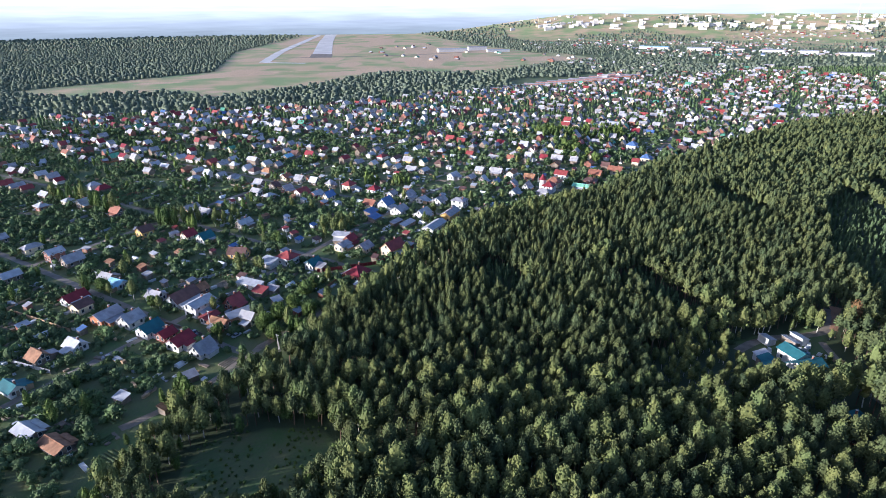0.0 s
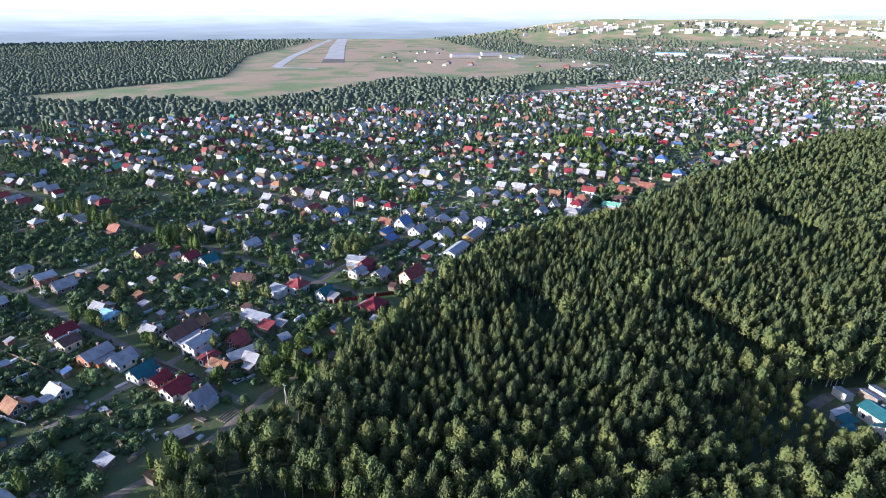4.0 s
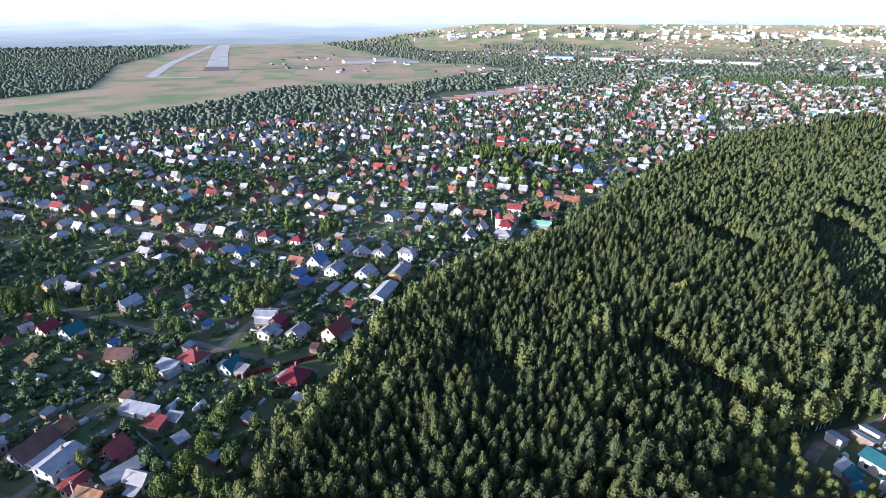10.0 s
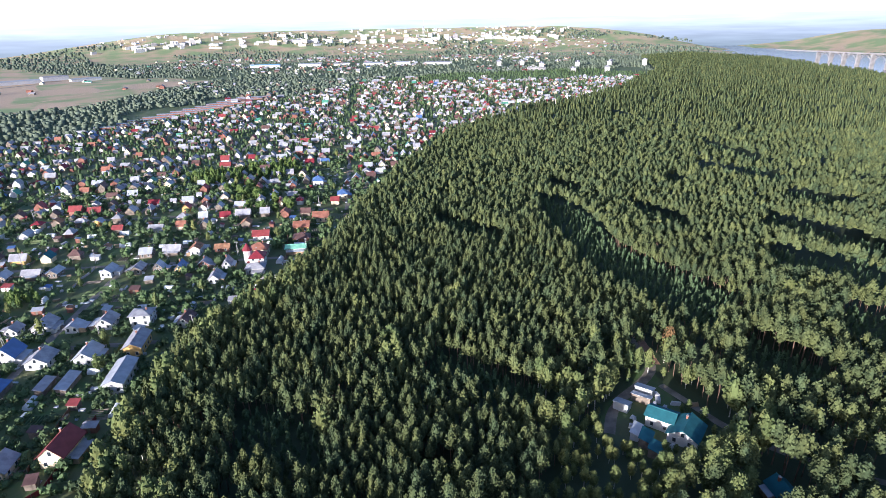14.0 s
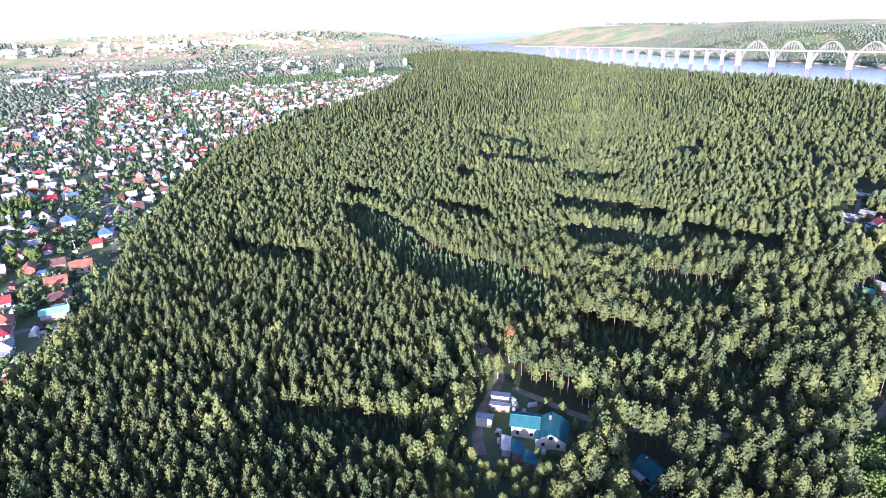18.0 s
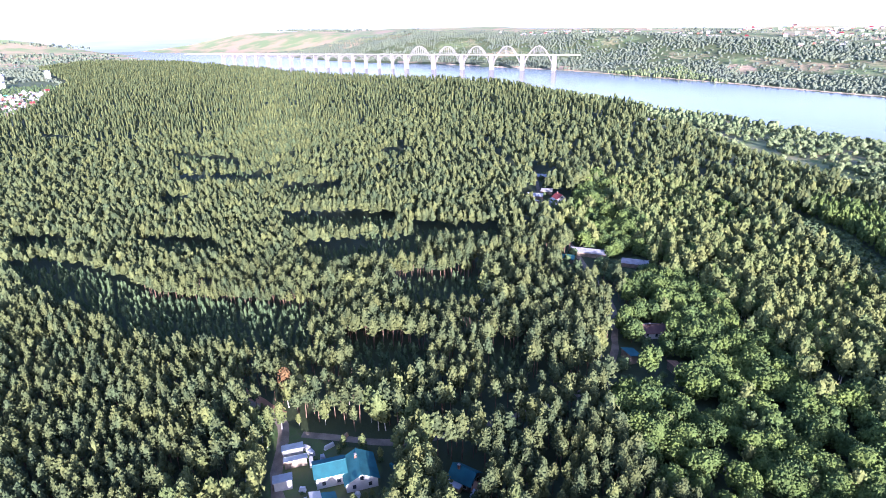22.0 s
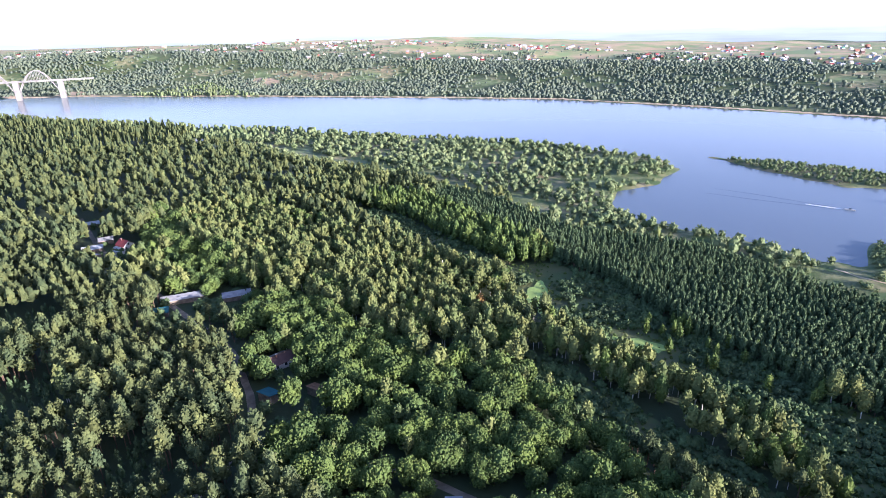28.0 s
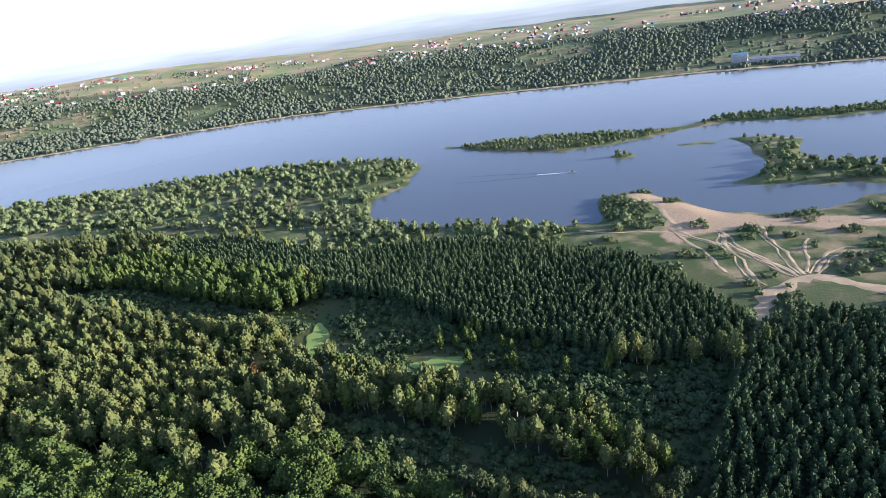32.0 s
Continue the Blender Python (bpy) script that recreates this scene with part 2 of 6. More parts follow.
# ---- plan: outlines on the ground, in metres ----
WATER_Z = -3.6
NEAR_BANK = [(4200, 3400), (3044, 2251), (2596, 1648), (1950, 1060), (1354, 443), (1110, 40), (925, -92), (797, -142), (712, -196), (603, -248), (513, -296), (415, -340), (345, -353), (288, -356), (256, -332)]
COVE = [(244, -276), (254, -236), (241, -207), (215, -187), (186, -188), (127, -197), (110, -184), (84, -198), (89, -243), (66, -253), (46, -237), (15, -213), (-13, -213), (-42, -229), (-63, -247), (-170, -300), (-400, -330), (-1500, -300)]
FAR_BANK = [(-1500, -850), (-172, -745), (22, -750), (206, -726), (415, -690), (630, -640), (825, -528), (1150, -320), (1450, -100), (1700, 180), (1900, 500), (2330, 850), (2820, 1500), (3150, 1960), (3700, 2620), (4500, 3500)]
RIVER = NEAR_BANK + COVE + FAR_BANK
ISLANDS = [
    [(257, -394), (210, -375), (139, -361), (83, -390), (34, -432), (2, -447), (-60, -441), (-109, -458), (-180, -470), (-180, -500), (-116, -492), (-65, -480), (-22, -484), (20, -468), (40, -440), (86, -428), (148, -428), (200, -416)],
    [(98, -338), (86, -334), (76, -340), (82, -348), (94, -347)],
    [(46, -370), (33, -366), (21, -372), (33, -380)],
    [(9, -385), (-15, -392), (-39, -376), (-31, -336), (-55, -308), (-110, -300), (-110, -262), (-67, -266), (-34, -264), (17, -266), (0, -280), (-11, -309), (-4, -356)],
]
FOREST_EDGE = [(-92, 118), (-84, 150), (-68, 172), (-53, 184), (-50, 203), (-42, 226), (-27, 246), (-16, 272), (1, 300), (18, 330), (46, 341), (75, 361), (110, 388), (165, 447), (240, 518), (312, 568), (374, 626), (533, 690), (620, 715), (759, 735), (903, 795), (1250, 960)]
FLOOD_EDGE = [(1330, 425), (1070, 70), (810, -75), (640, -100), (480, -108), (389, -138), (300, -142), (225, -130), (184, -142), (153, -150), (112, -148), (64, -140), (30, -108), (14, -88), (21, -60)]
FOREST = FOREST_EDGE + [(1700, 1330), (1950, 1330), (1850, 1000)] + FLOOD_EDGE + [(32, -4), (38, 10), (0, 50), (-60, 98)]
RIGHT_BLOCK = [(39, 12), (28, -15), (20, -49), (14, -77), (4, -91), (-16, -100), (-70, -75), (-120, 20), (-20, 45)]
VALLEY = [(380, -58), (332, -80), (260, -72), (215, -68), (200, -90), (160, -86), (111, -66), (76, -63), (55, -57), (21, -64), (30, -6), (42, -10), (67, -24), (104, -26), (149, -30), (196, -48), (240, -44), (310, -50)]
VALLEY_2 = [(38, 6), (60, -3), (100, -6), (140, -10), (150, 0), (137, 8), (118, 12), (95, 16), (73, 16), (48, 15)]
BROAD = [(60, 22), (95, 20), (118, 14), (140, 8), (160, -18), (198, -46), (280, -36), (400, -30), (430, 20), (380, 95), (330, 95), (250, 70), (205, 84), (150, 88), (95, 75), (45, 50)]
OAKS = [(258, 64), (256, 40), (204, 28), (162, 33), (146, 14), (124, 3), (100, 12), (64, 30), (58, 46), (96, 66), (118, 96), (150, 102), (190, 92), (228, 80)]
OAK_LANE = [(430, 50), (364, 62), (318, 56), (257, 66), (213, 52)]
STRIP = [(370, -72), (332, -76), (260, -69), (215, -64), (200, -88), (230, -100), (300, -116), (370, -104)]
DARK_BAND = [(215, -98), (202, -90), (160, -84), (111, -64), (76, -60), (55, -54), (21, -63), (13, -87), (28, -106), (64, -140), (112, -148), (153, -150), (184, -140), (225, -128), (300, -140), (340, -138), (330, -112), (250, -104)]
HUT_YARD = [(170, 220), (156, 214), (138, 208), (124, 206), (112, 201), (110, 190), (111, 176), (121, 170), (137, 171), (145, 178), (149, 192), (156, 204)]
DARK_GLADES = [
    [(277, 388), (276, 353), (256, 313), (239, 290), (233, 256), (232, 214), (190, 206), (192, 240), (194, 274), (201, 283), (219, 312), (240, 348)],
    [(310, 335), (308, 289), (282, 274), (282, 308)],
    [(552, 430), (507, 342), (462, 324), (510, 400)],
    [(450, 374), (459, 300), (424, 286), (416, 348)],
    [(421, 286), (430, 235), (386, 228), (386, 266)],
    [(356, 264), (346, 188), (314, 184), (322, 250)],
    [(299, 236), (307, 172), (274, 168), (268, 222)],
    [(329, 178), (326, 124), (290, 126), (296, 170)],
    [(260, 184), (261, 140), (228, 140), (224, 174)],
    [(542, 225), (542, 190), (505, 186), (502, 214)],
    [(645, 615), (635, 575), (598, 546), (606, 586)],
    [(313, 412), (315, 379), (288, 358), (286, 384)],
    [(201, 196), (199, 161), (172, 159), (170, 182)],
    [(200, 138), (193, 124), (172, 126), (174, 138)],
    [(193, 403), (202, 341), (184, 322), (174, 368)],
    [(398, 366), (394, 339), (366, 326), (368, 346)],
    [(24, 272), (40, 250), (32, 226), (10, 246)],
    [(96, 262), (112, 214), (100, 206), (84, 254)],
]
MEADOW = [(-73, 140), (-58, 147), (-36, 147), (-28, 136), (-34, 122), (-54, 108), (-76, 114)]
VILLAGE = FOREST_EDGE + [(1400, 1120), (900, 1330), (740, 1330), (410, 1130), (36, 938), (-207, 800), (-420, 725), (-800, 640), (-800, 150), (-250, 40), (-120, 70)]
AIRFIELD = [(-560, 900), (-440, 960), (-330, 880), (-250, 1000), (-120, 1250), (90, 1240), (270, 1480), (460, 1640), (270, 1870), (100, 2300), (-150, 3400), (-720, 3500), (-640, 1900), (-480, 1280), (-700, 950)]
SAND_BAR = [(86, -243), (61, -249), (48, -236), (32, -223), (13, -211), (4, -206), (-31, -206), (-55, -208), (-55, -196), (-29, -191), (-13, -193), (8, -191), (20, -182), (33, -180), (41, -165), (49, -173), (45, -199), (51, -218), (65, -234)]


def inside(x, y, outline):
    x, y = np.asarray(x, float), np.asarray(y, float)
    hit = np.zeros(x.shape, bool)
    for (ax, ay), (bx, by) in zip(outline, outline[1:] + outline[:1]):
        cross = (ay > y) != (by > y)
        hit ^= cross & (x < (bx - ax) * (y - ay) / ((by - ay) or 1e-9) + ax)
    return hit


def reach(x, y, line, closed=True):
    """Distance to a line of points."""
    x, y = np.asarray(x, float), np.asarray(y, float)
    best = np.full(x.shape, 1e9)
    ends = zip(line, line[1:] + line[:1]) if closed else zip(line, line[1:])
    for (ax, ay), (bx, by) in ends:
        dx, dy = bx - ax, by - ay
        k = np.clip(((x - ax) * dx + (y - ay) * dy) / (dx * dx + dy * dy), 0, 1)
        best = np.minimum(best, np.hypot(x - ax - k * dx, y - ay - k * dy))
    return best


def depth_in(x, y, outline):
    d = reach(x, y, outline)
    return np.where(inside(x, y, outline), d, -d)


def smooth(v, a, b):
    k = np.clip((v - a) / (b - a), 0, 1)
    return k * k * (3 - 2 * k)


def waves(x, y, size, seed):
    """Soft uneven swell between about -1 and 1."""
    g = np.random.default_rng(seed)
    out = 0
    for k in range(6):
        a, p, s = g.uniform(0, 6.28), g.uniform(0, 6.28), size * g.uniform(0.5, 1.6)
        out = out + np.sin((x * math.cos(a) + y * math.sin(a)) * 6.28 / s + p)
    return out / 3.5


FAR_LAND = FAR_BANK + [(7000, 6000), (7000, -6000), (-1500, -6000)]


def ground_z(x, y):
    x, y = np.asarray(x, float), np.asarray(y, float)
    wet = depth_in(x, y, RIVER)
    for isle in ISLANDS:
        wet = np.minimum(wet, -depth_in(x, y, isle))
    wet = wet + waves(x, y, 22, 3) * 2.5
    low = smooth(160 - y - 0.02 * x, 0, 200)
    hollow = 3.0 * np.exp(-(((x - 150) / 110) ** 2 + ((y - 180) / 75) ** 2))
    land = 0.3 - 2.6 * low - hollow * (1 - 0.6 * low) + waves(x, y, 160, 4) * 0.35
    hill = np.where(inside(x, y, FAR_LAND), reach(x, y, FAR_BANK, False), 0)
    land = land + smooth(hill, 25, 420) * (28 + 36 * smooth(x, 900, 1900) + 6 * waves(x, y, 420, 5)) * (1 - smooth(y, 1100, 2400))
    away, bearing = np.hypot(x, y), np.degrees(np.arctan2(x, y))
    land = land + 95 * np.clip((away - 2600) / 700, 0, 1.1) ** 1.6 * smooth(bearing, -4, 14) * (1 - smooth(bearing, 44, 64))
    shore = np.clip(-wet * 0.12, -2.5, 0.6) + WATER_Z + 0.05
    k = smooth(-wet, 2, 14)
    return np.where(wet > 0, shore, shore * (1 - k) + land * k)


def at_ground(x, y):
    return float(ground_z(np.array([x]), np.array([y]))[0])


# ---- making meshes ----
def mesh_of(name, verts, faces, mats, index=None, flat=True):
    """verts (n, 3) and faces (m, 3) or (m, 4) as arrays."""
    me = bpy.data.meshes.new(name)
    faces = np.asarray(faces, np.int32)
    n, k = faces.shape
    me.vertices.add(len(verts))
    me.vertices.foreach_set("co", np.asarray(verts, np.float32).ravel())
    me.loops.add(n * k)
    me.loops.foreach_set("vertex_index", faces.ravel())
    me.polygons.add(n)
    me.polygons.foreach_set("loop_start", np.arange(n, dtype=np.int32) * k)
    me.polygons.foreach_set("loop_total", np.full(n, k, np.int32))
    for m in mats:
        me.materials.append(m)
    if index is not None:
        me.polygons.foreach_set("material_index", np.asarray(index, np.int32))
    me.polygons.foreach_set("use_smooth", np.full(n, not flat))
    me.update(calc_edges=True)
    me.validate()
    return me


def part(name, bm, mat, parent, label=""):
    """Links a bmesh as one mesh object under a thing or a part."""
    me = bpy.data.meshes.new(name)
    bm.to_mesh(me)
    bm.free()
    for m in mat if isinstance(mat, (list, tuple)) else (mat,):
        me.materials.append(m)
    ob = new(name, me)
    ob.parent = parent
    return tagged(ob, label)


def thing(name, m, label, category, group="", kind=""):
    ob = new(name)
    ob.empty_display_size = 0.5
    ob.matrix_world = m
    return tagged(ob, label, category, group, kind)


def box(bm, x0, x1, y0, y1, z0, z1, turn=None, index=0):
    v = [bm.verts.new((x, y, z)) for z in (z0, z1) for x, y in ((x0, y0), (x1, y0), (x1, y1), (x0, y1))]
    if turn is not None:
        bmesh.ops.transform(bm, matrix=turn, verts=v)
    for q in ((3, 2, 1, 0), (4, 5, 6, 7), (0, 1, 5, 4), (1, 2, 6, 5), (2, 3, 7, 6), (3, 0, 4, 7)):
        bm.faces.new([v[k] for k in q]).material_index = index
    return v


def tube(bm, a, b, r0, r1, sides=6, index=0):
    a, b = Vector(a), Vector(b)
    q = (b - a).to_track_quat("Z", "Y")
    rings = [[bm.verts.new(p + q @ Vector((r * math.cos(6.2832 * k / sides), r * math.sin(6.2832 * k / sides), 0))) for k in range(sides)] for p, r in ((a, r0), (b, r1))]
    for k in range(sides):
        bm.faces.new((rings[0][k], rings[0][(k + 1) % sides], rings[1][(k + 1) % sides], rings[1][k])).material_index = index
    bm.faces.new(rings[0][::-1]).material_index = index
    bm.faces.new(rings[1]).material_index = index


# ---- ground and water ----
def lines_of(spans):
    out = []
    for a, b, step in spans:
        out += list(np.arange(a, b, step))
    return np.array(out + [spans[-1][1]], float)


def build_ground():
    gx = lines_of(((-4600, -1200, 200), (-1200, -320, 40), (-320, 470, 4.5), (470, 1500, 20), (1500, 2600, 60), (2600, 4700, 200)))
    gy = lines_of(((-4600, -1200, 200), (-1200, -760, 30), (-760, -520, 15), (-520, 460, 4.5), (460, 1300, 20), (1300, 4700, 150)))
    x, y = np.meshgrid(gx, gy)
    x, y = x.ravel(), y.ravel()
    z = ground_z(x, y)
    nx, ny = len(gx), len(gy)
    i = (np.arange(ny - 1)[:, None] * nx + np.arange(nx - 1)).ravel()
    me = mesh_of("ground", np.stack([x, y, z], 1), np.stack([i, i + 1, i + nx + 1, i + nx], 1), [ground_material()], flat=False)
    far = inside(x, y, FAR_LAND)
    sand = 0.85 * smooth(depth_in(x, y, SAND_BAR), -6, 6) + 0.17 * smooth(depth_in(x, y, [(30, -100), (95, -190), (40, -235), (-90, -240), (-120, -110), (0, -95)]), -10, 20)
    sand = sand + np.where(far, 0.6 * smooth(waves(x, y, 300, 21), 0.62, 0.8) * smooth(reach(x, y, FAR_BANK, False), 20, 60) * smooth(-reach(x, y, FAR_BANK, False), -330, -200), 0)
    sand = sand + np.where(far, 0.9 * smooth(reach(x, y, FAR_BANK, False), 4, 14) * smooth(-reach(x, y, FAR_BANK, False), -75, -45) * smooth(waves(x, y, 130, 34), 0.0, 0.3) * smooth(x, 1250, 1500), 0)
    sand = sand + 1.0 * smooth(depth_in(x, y, AIRFIELD), 0, 60) * smooth(waves(x, y, 300, 29), 0.1, 0.35)
    fields = np.where(far, np.maximum(smooth(reach(x, y, FAR_BANK, False), 450, 800), 0.5 * smooth(waves(x, y, 260, 24), -0.2, -0.7)), 0)
    # past 1.7 km the cover pales with distance, painting haze onto the ground
    dry_and_haze = np.maximum(np.maximum(smooth(depth_in(x, y, AIRFIELD), -30, 30), fields), smooth(np.hypot(x, y), 1700, 3000))
    dry_and_haze = np.maximum(dry_and_haze, 0.44 * smooth(depth_in(x, y, FOREST), 20, -30) * smooth(-y, 60, 140) * (~far))
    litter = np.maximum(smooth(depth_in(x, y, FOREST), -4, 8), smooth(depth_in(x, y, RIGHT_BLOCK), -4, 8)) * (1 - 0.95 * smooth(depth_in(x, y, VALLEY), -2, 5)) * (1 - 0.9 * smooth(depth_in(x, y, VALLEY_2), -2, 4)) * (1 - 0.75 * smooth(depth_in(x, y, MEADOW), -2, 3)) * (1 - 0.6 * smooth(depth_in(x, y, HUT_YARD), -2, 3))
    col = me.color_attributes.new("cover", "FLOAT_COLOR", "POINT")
    col.data.foreach_set("color", np.stack([sand, dry_and_haze, litter, np.ones_like(x)], 1).astype(np.float32).ravel())
    return tagged(new("ground", me), "grassy plain with village soil, sand and forest litter", "ground", kind="structure")


build_ground()
water_bm = bmesh.new()
bmesh.ops.create_grid(water_bm, x_segments=8, y_segments=8, size=4700)
wm = bpy.data.meshes.new("water")
water_bm.to_mesh(wm)
water_bm.free()
wm.materials.append(water_material())
water = tagged(new("water", wm), "broad calm blue river with small ripples", "river", kind="structure")
water.location.z = WATER_Z


def painted_haze():
    """Glowing ring painted with far-horizon haze, beyond all that can be told apart."""
    m = bpy.data.materials.new("painted_haze")
    m.use_nodes = True
    t = m.node_tree
    t.nodes.remove(t.nodes["Principled BSDF"])
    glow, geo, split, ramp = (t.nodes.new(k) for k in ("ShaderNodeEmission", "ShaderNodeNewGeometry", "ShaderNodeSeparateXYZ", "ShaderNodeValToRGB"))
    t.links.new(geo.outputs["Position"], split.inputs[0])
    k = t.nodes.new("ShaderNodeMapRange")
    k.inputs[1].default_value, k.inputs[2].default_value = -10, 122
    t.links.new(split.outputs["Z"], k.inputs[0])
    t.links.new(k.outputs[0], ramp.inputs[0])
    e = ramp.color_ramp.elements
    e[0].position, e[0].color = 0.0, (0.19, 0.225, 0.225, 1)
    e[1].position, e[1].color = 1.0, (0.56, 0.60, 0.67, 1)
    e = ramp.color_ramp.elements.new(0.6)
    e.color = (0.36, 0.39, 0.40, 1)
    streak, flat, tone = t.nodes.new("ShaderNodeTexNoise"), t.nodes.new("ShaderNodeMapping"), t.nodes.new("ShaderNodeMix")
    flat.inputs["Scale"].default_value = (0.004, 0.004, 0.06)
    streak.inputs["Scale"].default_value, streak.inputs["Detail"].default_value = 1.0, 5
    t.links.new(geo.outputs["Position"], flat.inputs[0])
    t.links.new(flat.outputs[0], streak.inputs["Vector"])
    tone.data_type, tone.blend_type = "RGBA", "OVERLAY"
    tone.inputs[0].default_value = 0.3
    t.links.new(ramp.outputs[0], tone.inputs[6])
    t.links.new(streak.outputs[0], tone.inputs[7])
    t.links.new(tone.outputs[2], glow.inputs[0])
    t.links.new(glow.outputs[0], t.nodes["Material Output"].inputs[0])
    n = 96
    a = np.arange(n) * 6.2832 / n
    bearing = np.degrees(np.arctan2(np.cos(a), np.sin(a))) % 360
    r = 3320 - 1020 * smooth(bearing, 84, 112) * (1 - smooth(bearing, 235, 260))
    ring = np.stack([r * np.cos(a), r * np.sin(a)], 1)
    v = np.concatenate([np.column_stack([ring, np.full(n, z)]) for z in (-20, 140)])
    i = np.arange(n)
    tagged(new("backdrop", mesh_of("backdrop", v, np.stack([(i + 1) % n, i, i + n, (i + 1) % n + n], 1), [m], flat=False)), "glowing ring with pale blue horizon haze painted on", "backdrop", kind="structure")


painted_haze()


def draped(name, line, width, mat, label, category, kind="structure", lift=0.12, ragged=0.15, seed=1, wiggle=0.0):
    """A strip of road or track along a line, lying on the ground."""
    g = np.random.default_rng(seed)
    pts = []
    for (ax, ay), (bx, by) in zip(line, line[1:]):
        n = max(2, int(math.hypot(bx - ax, by - ay) / 4))
        pts += [(ax + (bx - ax) * k / n, ay + (by - ay) * k / n) for k in range(n)]
    pts = np.array(pts + [line[-1]], float)
    for _ in range(6):
        pts[1:-1] = 0.25 * pts[:-2] + 0.5 * pts[1:-1] + 0.25 * pts[2:]
    d = np.gradient(pts, axis=0)
    d /= np.linalg.norm(d, axis=1)[:, None]
    n = np.stack([-d[:, 1], d[:, 0]], 1)
    run = np.arange(len(pts)) * 1.0
    pts = pts + n * (wiggle * (np.sin(run * 0.9 + seed) + 0.6 * np.sin(run * 2.1 + 2 * seed)))[:, None]
    rows = []
    for side in (-0.5, -0.17, 0.17, 0.5):
        w = width * side * (1 + ragged * g.uniform(-1, 1, len(pts)))[:, None]
        q = pts + n * w
        rows.append(np.column_stack([q, ground_z(q[:, 0], q[:, 1]) + lift - (0.1 if abs(side) > 0.4 else 0)]))
    v = np.concatenate(rows)
    m = len(pts)
    f = np.concatenate([np.stack([np.arange(m - 1) + m * r, np.arange(1, m) + m * r, np.arange(1, m) + m * (r + 1), np.arange(m - 1) + m * (r + 1)], 1) for r in range(3)])
    return tagged(new(name, mesh_of(name, v, f, [mat])), label, category, kind=kind)


# ---- trees ----
OCTA = np.array([(1, 0, 0), (-1, 0, 0), (0, 1, 0), (0, -1, 0), (0, 0, 1), (0, 0, -1)], float)
OCTA_F = np.array([(0, 2, 4), (2, 1, 4), (1, 3, 4), (3, 0, 4), (2, 0, 5), (1, 2, 5), (3, 1, 5), (0, 3, 5)])


TENT, TENT_F = OCTA[:5] * np.array([1.0, 1.0, 1]) - np.array([0, 0, 0.35]), OCTA_F[:4]


def clumps(centres, sizes, g, tall=1.0, rough=0.38, way=None):
    """Ragged caps of leaves that face outwards from the crown."""
    n, k = len(centres), len(TENT)
    v = TENT[None] * (1 + g.uniform(-rough, rough, (n, k, 1)))
    v = v * np.array([1, 1, tall]) * sizes[:, None, None]
    a = g.uniform(0, 6.28, n)
    c, s = np.cos(a)[:, None], np.sin(a)[:, None]
    v = np.stack([v[..., 0] * c - v[..., 1] * s, v[..., 0] * s + v[..., 1] * c, v[..., 2]], -1)
    if way is None:
        way = np.concatenate([centres[:, :2] / (np.linalg.norm(centres[:, :2], axis=1).max() + 1e-6), np.ones((n, 1))], 1)
    way = way + g.uniform(-0.25, 0.25, (n, 3))
    way /= np.linalg.norm(way, axis=1)[:, None]
    side = np.cross(way, np.array([0.1, 0.2, 1.0]))
    side /= np.linalg.norm(side, axis=1)[:, None] + 1e-6
    over = np.cross(way, side)
    v = v[..., :1] * side[:, None] + v[..., 1:2] * over[:, None] + v[..., 2:] * way[:, None]
    v += centres[:, None]
    f = TENT_F[None] + k * np.arange(n)[:, None, None]
    return v.reshape(-1, 3), f.reshape(-1, 3)


def crown_body(low, high, radius, shape, sides, rings, g, lump=0.2):
    """The lumpy mass of a crown, as wide as shape says at each height."""
    v = []
    for r in range(rings):
        s = 0.02 + 0.86 * r / max(1, rings - 1)
        for q in range(sides):
            a = 6.2832 * (q + 0.5 * (r % 2)) / sides + g.uniform(-0.15, 0.15)
            w = radius * shape(s) * (1 + g.uniform(-lump, lump)) * 0.9
            v.append((w * math.cos(a), w * math.sin(a), low + (high - low) * (s + g.uniform(-0.05, 0.05))))
    v.append((0.15 * radius * g.uniform(-1, 1), 0.15 * radius * g.uniform(-1, 1), high))
    f = []
    for r in range(rings - 1):
        for q in range(sides):
            a, b = r * sides + q, r * sides + (q + 1) % sides
            f += [(a, b, b + sides), (a, b + sides, a + sides)]
    f += [((rings - 1) * sides + q, (rings - 1) * sides + (q + 1) % sides, rings * sides) for q in range(sides)]
    return np.array(v), np.array(f)


def crown_points(n, g, low, high, radius, shape):
    """Points over a crown between two heights; shape gives the width at a share of its height."""
    s = (np.arange(n) + g.uniform(0, 1, n)) / n
    a = np.arange(n) * 2.39996 + g.uniform(-0.5, 0.5, n)
    r = radius * np.array([shape(k) for k in s]) * g.uniform(0.75, 1.12, n)
    return np.stack([r * np.cos(a), r * np.sin(a), low + (high - low) * s + g.uniform(-0.3, 0.3, n)], 1), s


def pine_shape(s):
    return 0.62 + 1.27 * s if s < 0.3 else max(0.08, ((1 - s) / 0.7) ** 0.58)


def cone_shape(s):
    return 0.72 + 1.4 * s if s < 0.2 else max(0.06, ((1 - s) / 0.8) ** 0.64)


def round_shape(s):
    return max(0.12, math.sqrt(max(0, 1 - (2 * s - 0.85) ** 2 / 1.33)))


def tall_shape(s):
    return max(0.12, math.sin(3.1 * (0.12 + 0.86 * s)) ** 0.8)


